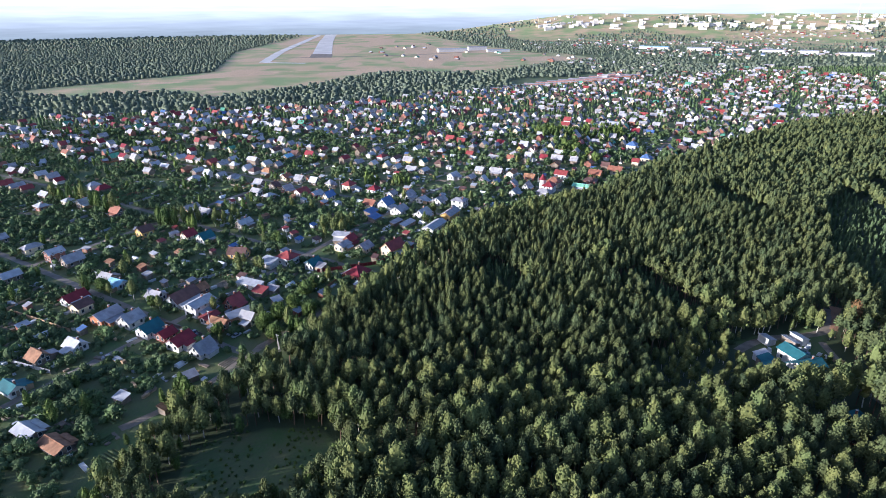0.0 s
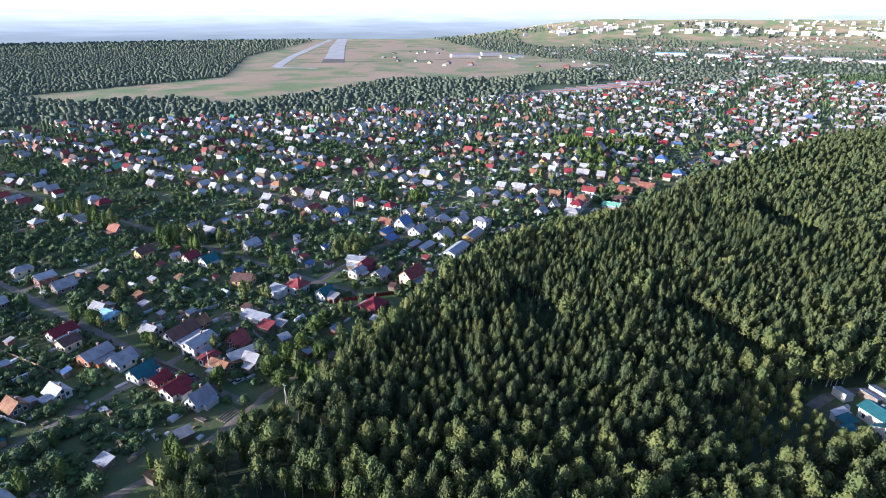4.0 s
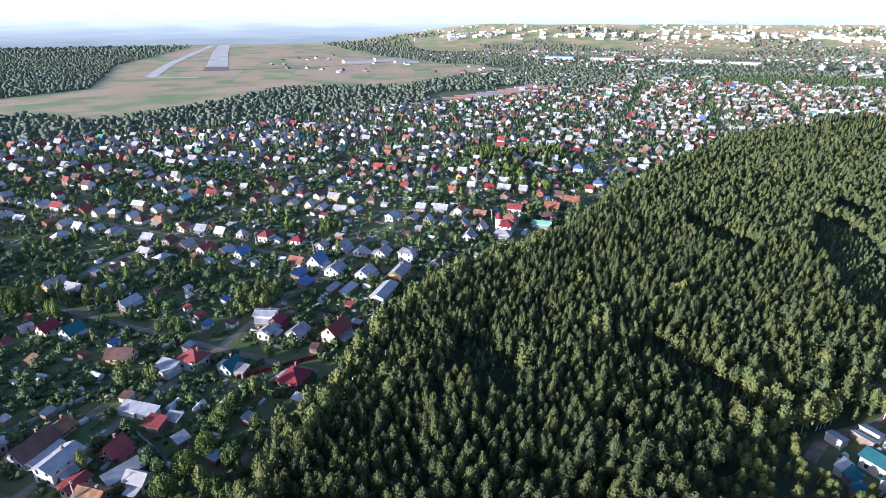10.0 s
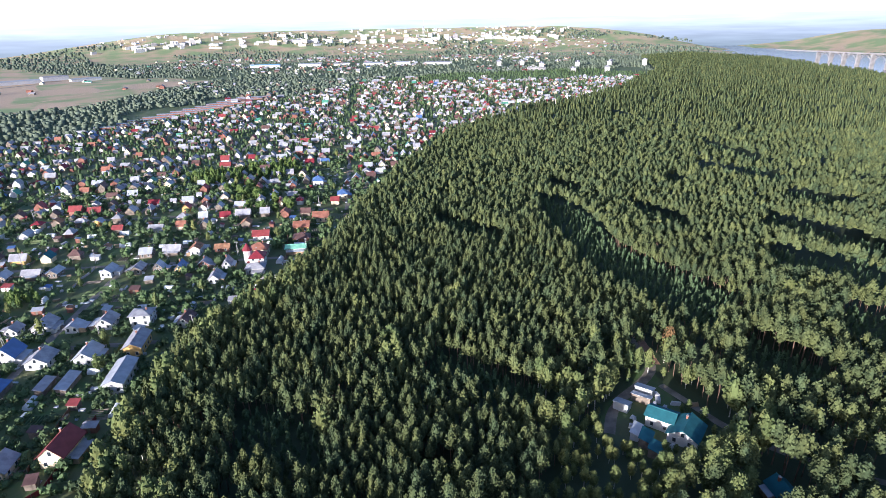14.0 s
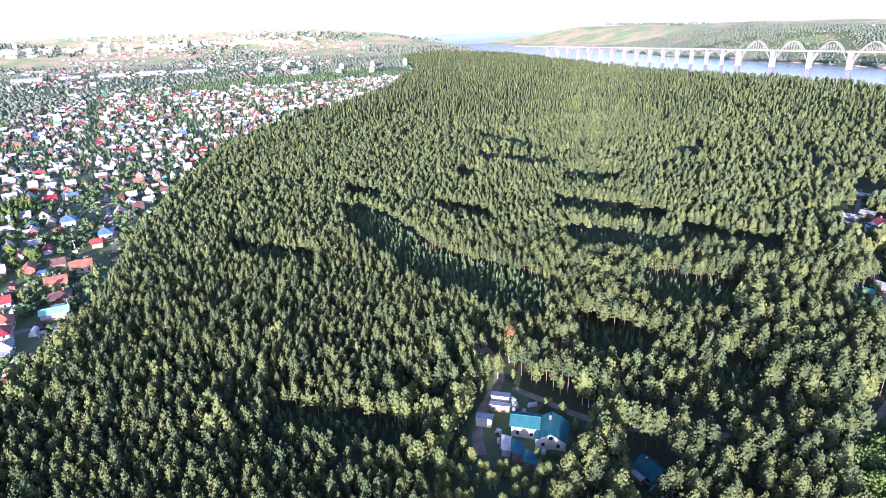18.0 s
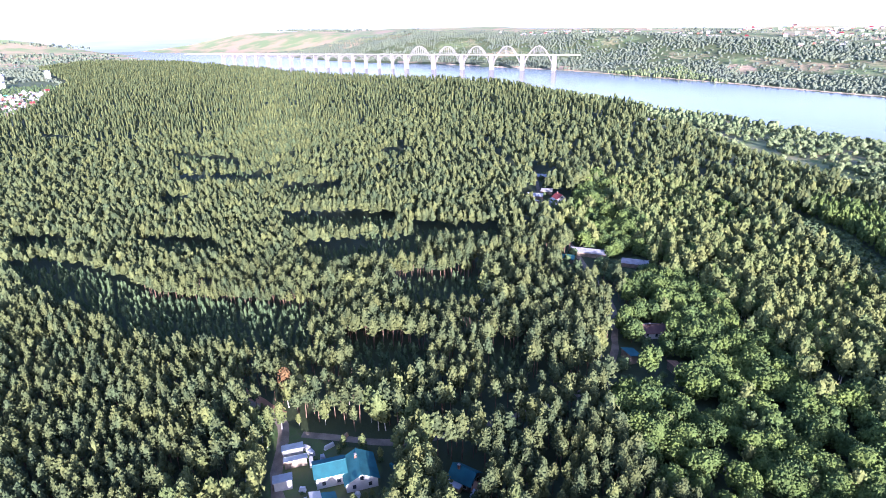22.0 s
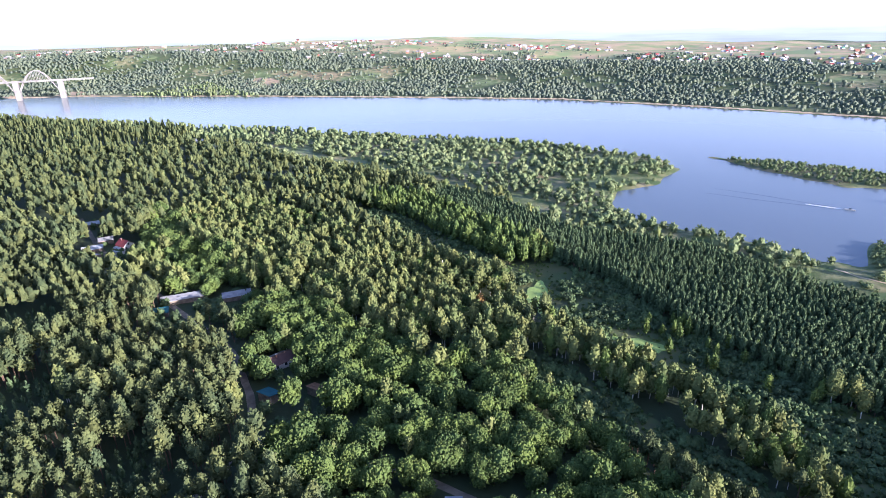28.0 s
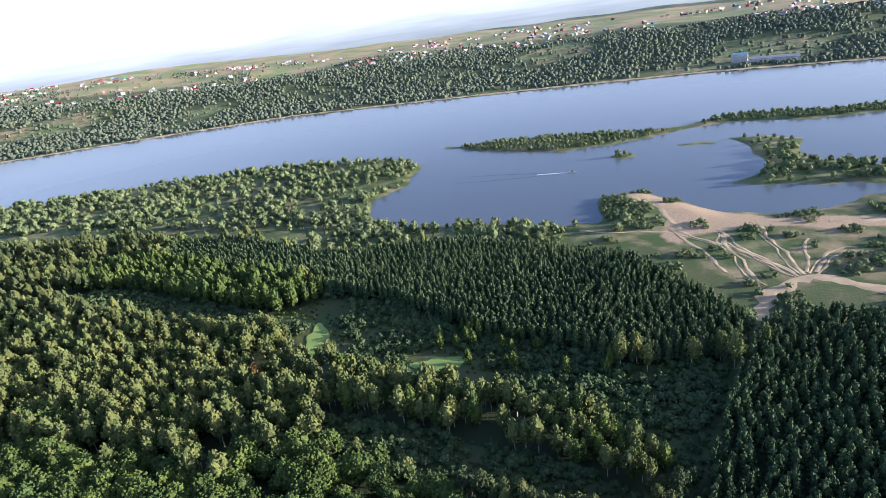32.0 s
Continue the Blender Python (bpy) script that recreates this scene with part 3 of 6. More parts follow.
def stem(height, r0, r1, sides, bend=0.2, g=None):
    k = np.arange(sides) * 6.2832 / sides
    ring = np.stack([np.cos(k), np.sin(k), 0 * k], 1)
    dx = np.array([g.uniform(-bend, bend), g.uniform(-bend, bend), 0])
    v = np.concatenate([ring * r0 + [0, 0, -0.5], ring * (r0 + r1) / 2 + [0, 0, height / 2] + dx, ring * r1 + [0, 0, height]])
    f = []
    for row in range(2):
        for i in range(sides):
            a, b = row * sides + i, row * sides + (i + 1) % sides
            f += [(a, b, b + sides), (a, b + sides, a + sides)]
    return v, np.array(f)


KINDS = {
    # height, crown base, crown radius, shape, leaf material, bark, tuft height
    "pine": (12.4, 6.2, 2.25, pine_shape, "pine", "bark", 1.35),
    "stand": (11.4, 5.6, 1.82, cone_shape, "pine", "bark", 1.5),
    "young": (9.8, 2.0, 1.75, cone_shape, "dark_pine", "bark", 1.6),
    "broad": (11.0, 2.2, 4.3, round_shape, "broad", "dark_bark", 0.85),
    "birch": (12.8, 3.8, 2.6, tall_shape, "birch", "birch_bark", 1.2),
    "alder": (11.5, 1.2, 2.3, tall_shape, "broad", "dark_bark", 1.2),
    "willow": (5.8, 0.4, 3.0, round_shape, "willow", "dark_bark", 0.9),
    "shrub": (3.0, 0.2, 1.9, round_shape, "garden", "dark_bark", 0.9),
    "apple": (5.0, 0.8, 2.3, round_shape, "garden", "dark_bark", 0.9),
    "grove": (8.0, 0.0, 8.0, round_shape, "hazed_leaf", "dark_bark", 0.8),
    "dying": (12.4, 4.5, 2.2, tall_shape, "rusty", "bark", 1.2),
    "autumn": (12.0, 3.0, 2.3, tall_shape, "autumn", "dark_bark", 1.2),
}
TUFTS = {"pine": (96, 36, 6, 0), "stand": (76, 27, 5, 0), "young": (60, 20, 7, 0), "broad": (150, 70, 30, 0), "birch": (110, 38, 12, 0), "alder": (100, 36, 12, 0), "willow": (80, 28, 12, 0), "shrub": (30, 10, 5, 0), "apple": (50, 16, 8, 0), "grove": (60, 30, 12, 0), "dying": (110, 40, 12, 0), "autumn": (100, 40, 12, 0)}


def tree_shape(kind, level, seed):
    """Crown and stem of one tree as arrays; level 0 is the finest."""
    g = np.random.default_rng(seed)
    height, base, radius, shape, leaf, bark, tall = KINDS[kind]
    n = TUFTS[kind][level]
    needles = shape in (pine_shape, cone_shape)
    sides, rings = ((8, 5), (6, 3), (5, 3), (5, 2))[level]
    wide = radius * ((0.74, 0.78, 0.92, 1.05)[level] if needles else (0.78, 0.8, 0.88, 1.05)[level])
    v, f = crown_body(base + 0.2, height - (0.6 if level < 3 else 0.2), wide * (0.8 if kind == "broad" and level < 2 else 1), shape, sides, rings, g, 0.42 if kind == "grove" else 0.26)
    if kind == "broad" and level < 2:
        # boughs that swell out of the crown
        for k in range(8):
            a, up = 2.4 * k + g.uniform(-0.3, 0.3), (0.18, 0.5, 0.32, 0.62, 0.22, 0.45, 0.7, 0.35)[k]
            off = radius * (0.62 - 0.3 * max(0, up - 0.4)) * g.uniform(0.8, 1.1)
            low = base + up * (height - base) * 0.9
            tip, thick = g.uniform(2.2, 3.2), radius * g.uniform(0.38, 0.5)
            bv, bf = crown_body(low - 0.9, low + tip - 0.4, 0.72 * thick, round_shape, 6, 3, g, 0.3)
            at = np.array([off * math.cos(a), off * math.sin(a), 0])
            f, v = np.concatenate([f, bf + len(v)]), np.concatenate([v, bv + at])
            m = (34, 20)[level]
            lp, ls = crown_points(m, g, low - 0.6, low + tip, thick, round_shape)
            out = (lp - np.array([0, 0, low + 0.2])) / np.array([thick, thick, 1.6]) + np.array([0, 0, 0.5])
            lv, lf = clumps(lp, (0.5, 0.62)[level] * g.uniform(0.6, 1.4, m), g, 1.0, way=out)
            f, v = np.concatenate([f, lf + len(v)]), np.concatenate([v, lv + at])
    if n:
        pts, s = crown_points(n, g, base, height - 0.25, radius * (0.97, 0.94, 0.9)[level], shape)
        size = math.sqrt(radius * (height - base) / n) * ((0.8, 0.74, 0.6) if needles else (0.85, 0.84, 0.8))[level]
        sizes = size * g.uniform(0.6, 1.4, n) * (1.15 - 0.35 * s)
        away = (pts - np.array([0, 0, base + 0.35 * (height - base)])) / np.array([radius, radius, 0.5 * (height - base)])
        tv, tf = clumps(pts, sizes, g, 1.1 * tall ** 0.5, way=away + np.array([0, 0, 0.55]))
        f = np.concatenate([f, tf + len(v)])
        v = np.concatenate([v, tv])
    sv, sf = stem(base + 0.5 * (height - base), 0.2 if kind not in ("shrub", "apple", "willow") else 0.12, 0.09, 5 if level == 0 else 3, 0.3, g)
    return v, f, sv, sf


SHAPES = {}


def shapes_of(kind, level):
    if (kind, level) not in SHAPES:
        SHAPES[kind, level] = [tree_shape(kind, level, 100 * level + 7 * k + len(kind)) for k in range(8 if level < 2 else 5)]
    return SHAPES[kind, level]


def plant_stuff(name, x, y, kind, level, scale, label, category, seed=1, stems=True, leaf=None):
    """Many trees joined into one object."""
    if len(x) == 0:
        return None
    g = np.random.default_rng(seed)
    z = ground_z(x, y)
    pick, turn = g.integers(0, len(shapes_of(kind, level)), len(x)), g.uniform(0, 6.28, len(x))
    verts, faces, index, total = [], [], [], 0
    for p, shape in enumerate(shapes_of(kind, level)):
        who = np.where(pick == p)[0]
        if len(who) == 0:
            continue
        c, s = np.cos(turn[who])[:, None], np.sin(turn[who])[:, None]
        k = scale[who][:, None]
        wide = k * g.uniform(0.88, 1.15, len(who))[:, None]
        for v, f, slot in ((shape[0], shape[1], 0), (shape[2], shape[3], 1))[: 2 if stems else 1]:
            w = np.stack([(v[:, 0] * c - v[:, 1] * s) * wide + x[who][:, None], (v[:, 0] * s + v[:, 1] * c) * wide + y[who][:, None], v[:, 2] * k + z[who][:, None]], -1)
            verts.append(w.reshape(-1, 3))
            faces.append((f[None] + len(v) * np.arange(len(who))[:, None, None] + total).reshape(-1, 3))
            index.append(np.full(len(who) * len(f), slot))
            total += len(who) * len(v)
    me = mesh_of(name, np.concatenate(verts), np.concatenate(faces), [M[leaf or KINDS[kind][4]], M[KINDS[kind][5]]], np.concatenate(index), flat=level < 3)
    return tagged(new(name, me), label, category, kind="stuff")


TREE_MESHES = {}


def plant_one(name, kind, x, y, scale, turn, variant, label, group):
    """A tree that stands as a thing of its own, with trunk and crown."""
    key = (kind, variant)
    if key not in TREE_MESHES:
        v, f, sv, sf = shapes_of(kind, 0)[variant]
        TREE_MESHES[key] = (mesh_of("crown", v, f, [M[KINDS[kind][4]]]), mesh_of("trunk", sv, sf, [M[KINDS[kind][5]]]))
    root = thing(name, Matrix.Translation((x, y, at_ground(x, y))) @ Matrix.Rotation(turn, 4, "Z") @ Matrix.Scale(scale, 4), label, "tree", group)
    for part_name, me in zip(("crown", "trunk"), TREE_MESHES[key]):
        new(part_name, me).parent = root
    return root


def scatter(x0, x1, y0, y1, step, seed):
    g = np.random.default_rng(seed)
    x, y = np.meshgrid(np.arange(x0, x1, step), np.arange(y0, y1, step))
    x, y = x.ravel() + g.uniform(-0.42, 0.42, x.size) * step, y.ravel() + g.uniform(-0.42, 0.42, x.size) * step
    return x, y, g


TREE_LABELS = {
    "pine": ("pine_tree", "tall green pine with bare reddish trunk in forest"),
    "stand": ("pine_tree", "slender pointed green pine in close-grown plantation"),
    "young": ("pine_tree", "dense dark green pine in plantation"),
    "broad": ("oak_tree", "broad leafy green oak with rounded crown"),
    "birch": ("birch_tree", "slender birch with yellowish green crown and pale trunk"),
    "alder": ("alder_tree", "narrow dark green alder with dense crown"),
    "willow": ("willow_tree", "low grey-green willow on the flood meadow"),
    "apple": ("garden_tree", "rounded garden fruit tree with dark leaves"),
    "shrub": ("shrub", "low dark green shrub in damp grass"),
    "autumn": ("birch_tree", "small birch with yellow and orange leaves"),
}
SINGLES = {"pine": 150, "stand": 80, "broad": 120, "birch": 90, "young": 60, "alder": 25, "willow": 30, "apple": 60, "shrub": 20, "autumn": 14}
made_singles = {k: 0 for k in SINGLES}


def plant(kind, x, y, g, group, low=0.8, high=1.15, stuff_name="woods", hub=(20.0, 120.0)):
    """Plants a stand: the nearest trees as things, the rest joined by distance."""
    scale = g.uniform(low, high, len(x)) * (1 + 0.13 * waves(x, y, 70, 77))
    if kind == "pine":
        scale = scale * (0.94 + 0.16 * smooth(x, 90, 130) * (1 - smooth(y, 200, 250)) + 0.1 * smooth(x, 310, 350))
    d = np.hypot(x - hub[0], y - hub[1])
    name, label = TREE_LABELS[kind]
    left = max(0, SINGLES[kind] - made_singles[kind])
    order = np.argsort(d)
    alone = order[d[order] < 330][:left] if left else order[:0]
    for i in alone:
        plant_one(name, kind, float(x[i]), float(y[i]), float(scale[i]), float(g.uniform(0, 6.28)), int(g.integers(0, 8)), label, group)
    made_singles[kind] += len(alone)
    rest = np.ones(len(x), bool)
    rest[alone] = False
    for level, (a, b) in enumerate(((0, 120), (120, 290), (290, 700), (700, 9e9))):
        who = np.where(rest & (d >= a) & (d < b))[0]
        plant_stuff(stuff_name, x[who], y[who], kind, level, scale[who] * (1.0 if level < 3 else 1.1), "stand of " + label, "trees", seed=level + 3, stems=level < 2)


def stand_mask(x, y):
    keep = np.ones(len(x), bool)
    for hole in DARK_GLADES:
        keep &= ~inside(x, y, hole)
    return keep & ~inside(x, y, HUT_YARD)


def clear_of(x, y, spots, radius):
    keep = np.ones(len(x), bool)
    for sx, sy in spots:
        keep &= np.hypot(x - sx, y - sy) > radius
    return keep


FOREST_HOUSES = [(391, 78), (400, 92), (452, 80), (292, 78), (282, 84), (277, 60), (208, 70), (190, 84), (184, 72), (128, 148), (106, 72), (703, -84)]
TRACKS = [
    [(168, 226), (160, 208), (150, 204), (138, 205), (124, 202), (114, 194)],
    [(150, 200), (149, 186), (145, 172), (150, 150), (166, 112), (176, 98), (190, 90), (230, 80), (290, 84), (400, 90), (480, 84)],
    [(176, 98), (150, 84), (128, 70), (100, 62)],
    [(34, 16), (27, -20), (20, -55), (11, -88)],
]


BEACH_TRACKS = [
    [(9, -93), (6, -112), (1, -123), (-8, -134), (-20, -135), (-34, -124), (-70, -108), (-130, -100)],
    [(6, -123), (12, -139), (14, -153), (21, -168), (20, -181)],
    [(-10, -136), (-6, -154), (0, -177), (4, -198)], [(-12, -138), (-13, -150), (-13, -166), (-17, -176)],
    [(-15, -138), (-17, -148), (-23, -163), (-34, -168)], [(-15, -136), (-20, -150), (-27, -162), (-40, -164)],
    [(-6, -136), (-1, -146), (7, -153), (23, -168), (35, -176), (44, -184)],
    [(21, -134), (24, -150), (36, -165), (40, -178), (47, -186)],
    [(40, -180), (56, -181), (71, -178), (92, -180)], [(-8, -134), (-1, -143), (7, -153), (15, -168), (22, -184)],
    [(-29, -199), (-53, -201), (-90, -216)], [(40, -180), (46, -200), (54, -222), (70, -238)], [(-34, -124), (-50, -132), (-80, -134)],
]


def off_tracks(x, y, gap):
    keep = np.ones(len(x), bool)
    for line in TRACKS:
        keep &= reach(x, y, line, False) > gap
    return keep


def gap_before(x, y):
    """Gardens of the forest houses, open to the west and north-west."""
    gap = np.zeros(len(x), bool)
    for hx, hy in FOREST_HOUSES:
        a = math.atan2(150 - hy, 5 - hx)
        run = 10 if hx == 128 else 22 if hx > 110 else 18
        gap |= reach(x, y, [(hx, hy), (hx + run * math.cos(a), hy + run * math.sin(a))], False) < (10 if hx > 270 else 4.5)
    return gap


def grow_forest():
    x, y, g = scatter(-100, 760, -160, 740, 4.0, 11)
    fx, fy, g = scatter(-100, 330, -20, 420, 3.5, 10)
    px, py, g = scatter(-100, 240, 195, 420, 3.0, 9)
    near, close = (x < 330) & (y > -20) & (y < 420), (fx < 240) & (fy > 195) & (np.hypot(fx - 140, fy - 190) > 42)
    dense = np.hypot(px - 140, py - 190) > 42
    x, y = np.concatenate([x[~near], fx[~close], px[dense]]), np.concatenate([y[~near], fy[~close], py[dense]])
    base = inside(x, y, FOREST) & stand_mask(x, y) & off_tracks(x, y, 3.2) & ~inside(x, y, VALLEY) & ~inside(x, y, VALLEY_2)
    base &= clear_of(x, y, FOREST_HOUSES, 7) & ~gap_before(x, y)
    meadow = inside(x, y, MEADOW)
    strip, dark, broad = inside(x, y, STRIP), inside(x, y, DARK_BAND), inside(x, y, BROAD)
    row = (y < 0) & (x < 155) & ~dark & ~strip & ~broad
    edge = inside(x, y, FOREST) & (reach(x, y, FOREST_EDGE, False) < 12 + 5 * waves(x, y, 60, 9)) & (y < 360)
    ridge = (y < 60 - 0.02 * x) & (x > 150) & ~broad & ~dark & ~strip
    mixed = waves(x, y, 55, 8) > 0.75
    base &= ~meadow & clear_of(x, y, [(170, -36), (178, -42)], 7) & (waves(x, y, 14, 71) + 0.6 * waves(x, y, 31, 72) > -1.05)
    lone = g.uniform(0, 1, len(x))
    kinds = np.full(len(x), "pine", object)
    kinds[mixed & (lone < 0.4) & (np.hypot(x - 100, y - 150) < 160)] = "birch"
    light = ((x > -60) & (x < 115) & (y > 50) & (y < 168)) | (np.hypot(x - 128, y - 190) < 42)
    kinds[light & (lone < 0.36)] = "birch"
    kinds[edge] = np.where(lone[edge] < 0.45, "birch", "pine")
    kinds[ridge] = np.where(lone[ridge] < 0.5, "birch", "pine")
    kinds[broad] = np.where(lone[broad] < 0.04, "birch", "broad")
    poplars = broad & ~inside(x, y, OAKS) & (reach(x, y, OAK_LANE, False) > 13)
    kinds[inside(x, y, OAKS)] = np.where(lone[inside(x, y, OAKS)] > 0.97, "birch", "broad")
    kinds[poplars] = np.where(lone[poplars] < 0.85, "birch", "broad")
    base &= ~(poplars & (lone < 0.12)) & ~((ridge | row | poplars) & (waves(x, y, 18, 73) + 0.5 * waves(x, y, 42, 76) < -0.72))
    kinds[strip] = "alder"
    base &= ~dark & ~((kinds == "pine") & (lone > 0.86) & (x > 90) & (y < 230))
    kinds[row] = np.where(lone[row] < 0.7, "birch", "alder")
    kinds[base & ~dark & (lone > 0.9985) & (np.hypot(x - 100, y - 60) < 170) & (y < 90)] = "autumn"
    base &= ~((kinds == "broad") & (lone < 0.56)) & ~((kinds == "birch") & (lone > 0.30) & (lone < 0.40))
    far = x > 450
    thicket = inside(x, y, [(116, 202), (113, 168), (74, 156), (72, 188)])
    kinds[(kinds == "pine") & (x < 240) & (y > 195) & (y < 420) & (np.hypot(x - 140, y - 190) > 42)] = "stand"
    low = base & thicket & (lone < 0.8)
    base &= ~thicket
    for kind in ("pine", "stand", "broad", "birch", "alder", "autumn"):
        who = base & (kinds == kind) & ~(far & (lone < 0.45))
        plant(kind, x[who], y[who], g, kind + " trees of the forest", *((0.68, 1.04) if kind == "broad" else (0.72, 1.16)), kind + "_woods")
    plant("birch", x[low], y[low], g, "young birches before the yard", 0.42, 0.66, "young_birches")
    hole = np.zeros(len(x), bool)
    for glade in DARK_GLADES:
        hole |= inside(x, y, glade)
    who = np.where(hole)[0]
    plant_stuff("young_pines", x[who], y[who], "young", 2, g.uniform(0.38, 0.72, len(who)), "thicket of low young pines in glade", "trees", 5, stems=False)
    garden = gap_before(x, y) & clear_of(x, y, FOREST_HOUSES, 7) & off_tracks(x, y, 2.5) & (lone < 0.75)
    plant("apple", x[garden], y[garden], g, "garden trees", 0.5, 1.1, "garden_trees")
    yard = (depth_in(x, y, HUT_YARD) > 0) & off_tracks(x, y, 3) & (lone < 0.45) & clear_of(x, y, [(131, 187), (131, 178), (119, 187), (140, 200), (128, 200), (118, 180)], 7)
    plant("shrub", x[yard], y[yard], g, "yard shrubs", 0.4, 1.0, "yard_shrubs")
    fringe = (depth_in(x, y, HUT_YARD) > 0) & (depth_in(x, y, HUT_YARD) < 7) & off_tracks(x, y, 3) & (lone < 0.5) & clear_of(x, y, [(131, 187), (131, 178), (119, 187), (140, 200), (128, 200)], 8)
    plant("birch", x[fringe], y[fringe], g, "birches by the yard", 0.3, 0.5, "yard_birches")
    x, y, g = scatter(10, 345, -155, -50, 2.7, 15)
    who = inside(x, y, DARK_BAND) & off_tracks(x, y, 1.6)
    plant("young", x[who], y[who], g, "young pines of the plantation", 0.92, 1.04, "young_woods")
    x, y, g = scatter(-125, 40, -105, 50, 3.1, 12)
    who = inside(x, y, RIGHT_BLOCK) & off_tracks(x, y, 1.4)
    plant("young", x[who], y[who], g, "young trees of the forest", 0.75, 1.0, "young_woods")
    x, y, g = scatter(740, 1950, -100, 1500, 7.5, 13)
    who = inside(x, y, FOREST) & (reach(x, y, NEAR_BANK, False) > 30)
    plant("pine", x[who], y[who], g, "far pines", 0.95, 1.25, "far_pine_woods")
    # damp valley with shrubs
    x, y, g = scatter(10, 400, -100, 20, 2.5, 14)
    who = (inside(x, y, VALLEY) | inside(x, y, VALLEY_2)) & (waves(x, y, 40, 15) + g.uniform(-0.8, 0.8, len(x)) > -0.75) & clear_of(x, y, [(181, -50), (172, -42), (121, -43), (115, -40)], 12) & clear_of(x, y, [(208, -74), (192, -72)], 14) & off_tracks(x, y, 1.5)
    plant("shrub", x[who], y[who], g, "valley shrubs", 0.4, 1.25, "shrubs")
    x, y, g = scatter(20, 390, -100, 20, 2.6, 25)
    who = (inside(x, y, VALLEY) | inside(x, y, VALLEY_2)) & (waves(x, y, 20, 75) + g.uniform(-0.7, 0.7, len(x)) > -0.45) & clear_of(x, y, [(181, -50), (168, -39), (121, -43)], 6)
    plant_stuff("valley_tufts", x[who], y[who], "shrub", 2, g.uniform(0.14, 0.48, who.sum()), "rank grass and sedge tufts in damp valley", "grass", 22, stems=False, leaf="broad")
    x, y, g = scatter(-80, -24, 104, 152, 2.0, 24)
    who = inside(x, y, MEADOW) & (waves(x, y, 16, 74) + g.uniform(-0.6, 0.6, len(x)) > -0.1)
    plant_stuff("meadow_tufts", x[who], y[who], "shrub", 2, g.uniform(0.12, 0.38, who.sum()), "rank grass and weed tufts in the dark meadow", "grass", 21, stems=False, leaf="broad")
    x, y, g = scatter(60, 130, -66, -44, 5.0, 19)
    who = g.uniform(0, 1, len(x)) < 0.35
    plant("alder", x[who], y[who], g, "alders of the valley", 0.55, 0.85, "valley_alders")
    for k, (tx, ty, size) in enumerate(((56, -54, 1.15), (51, -57, 1.05), (47, -53, 0.9), (33, -58, 1.0), (20, -60, 1.2), (24, -64, 0.95), (10, -72, 0.9))):
        plant_one("willow_tree", "birch", tx, ty, size, 1.1 * k, k, "pale olive willow before the dark pines", "valley willows")
    for k, (tx, ty, size) in enumerate(((415, 52, 1.35), (405, 44, 1.3), (426, 46, 1.45), (398, 56, 1.2), (412, 36, 1.25), (436, 56, 1.3), (331, 50, 1.3), (322, 42, 1.4), (340, 42, 1.25), (316, 52, 1.2), (368, 60, 1.3), (346, 56, 1.2))):
        plant_one("oak_tree", "broad", tx, ty, size, 1.7 * k, k % 8, "large spreading bright green oak among darker trees", "oaks by the forest houses")
    plant_one("pine_tree", "dying", 167, 209, 1.15, 0.4, 2, "dying pine with rusty orange needles", "pine trees of the forest")


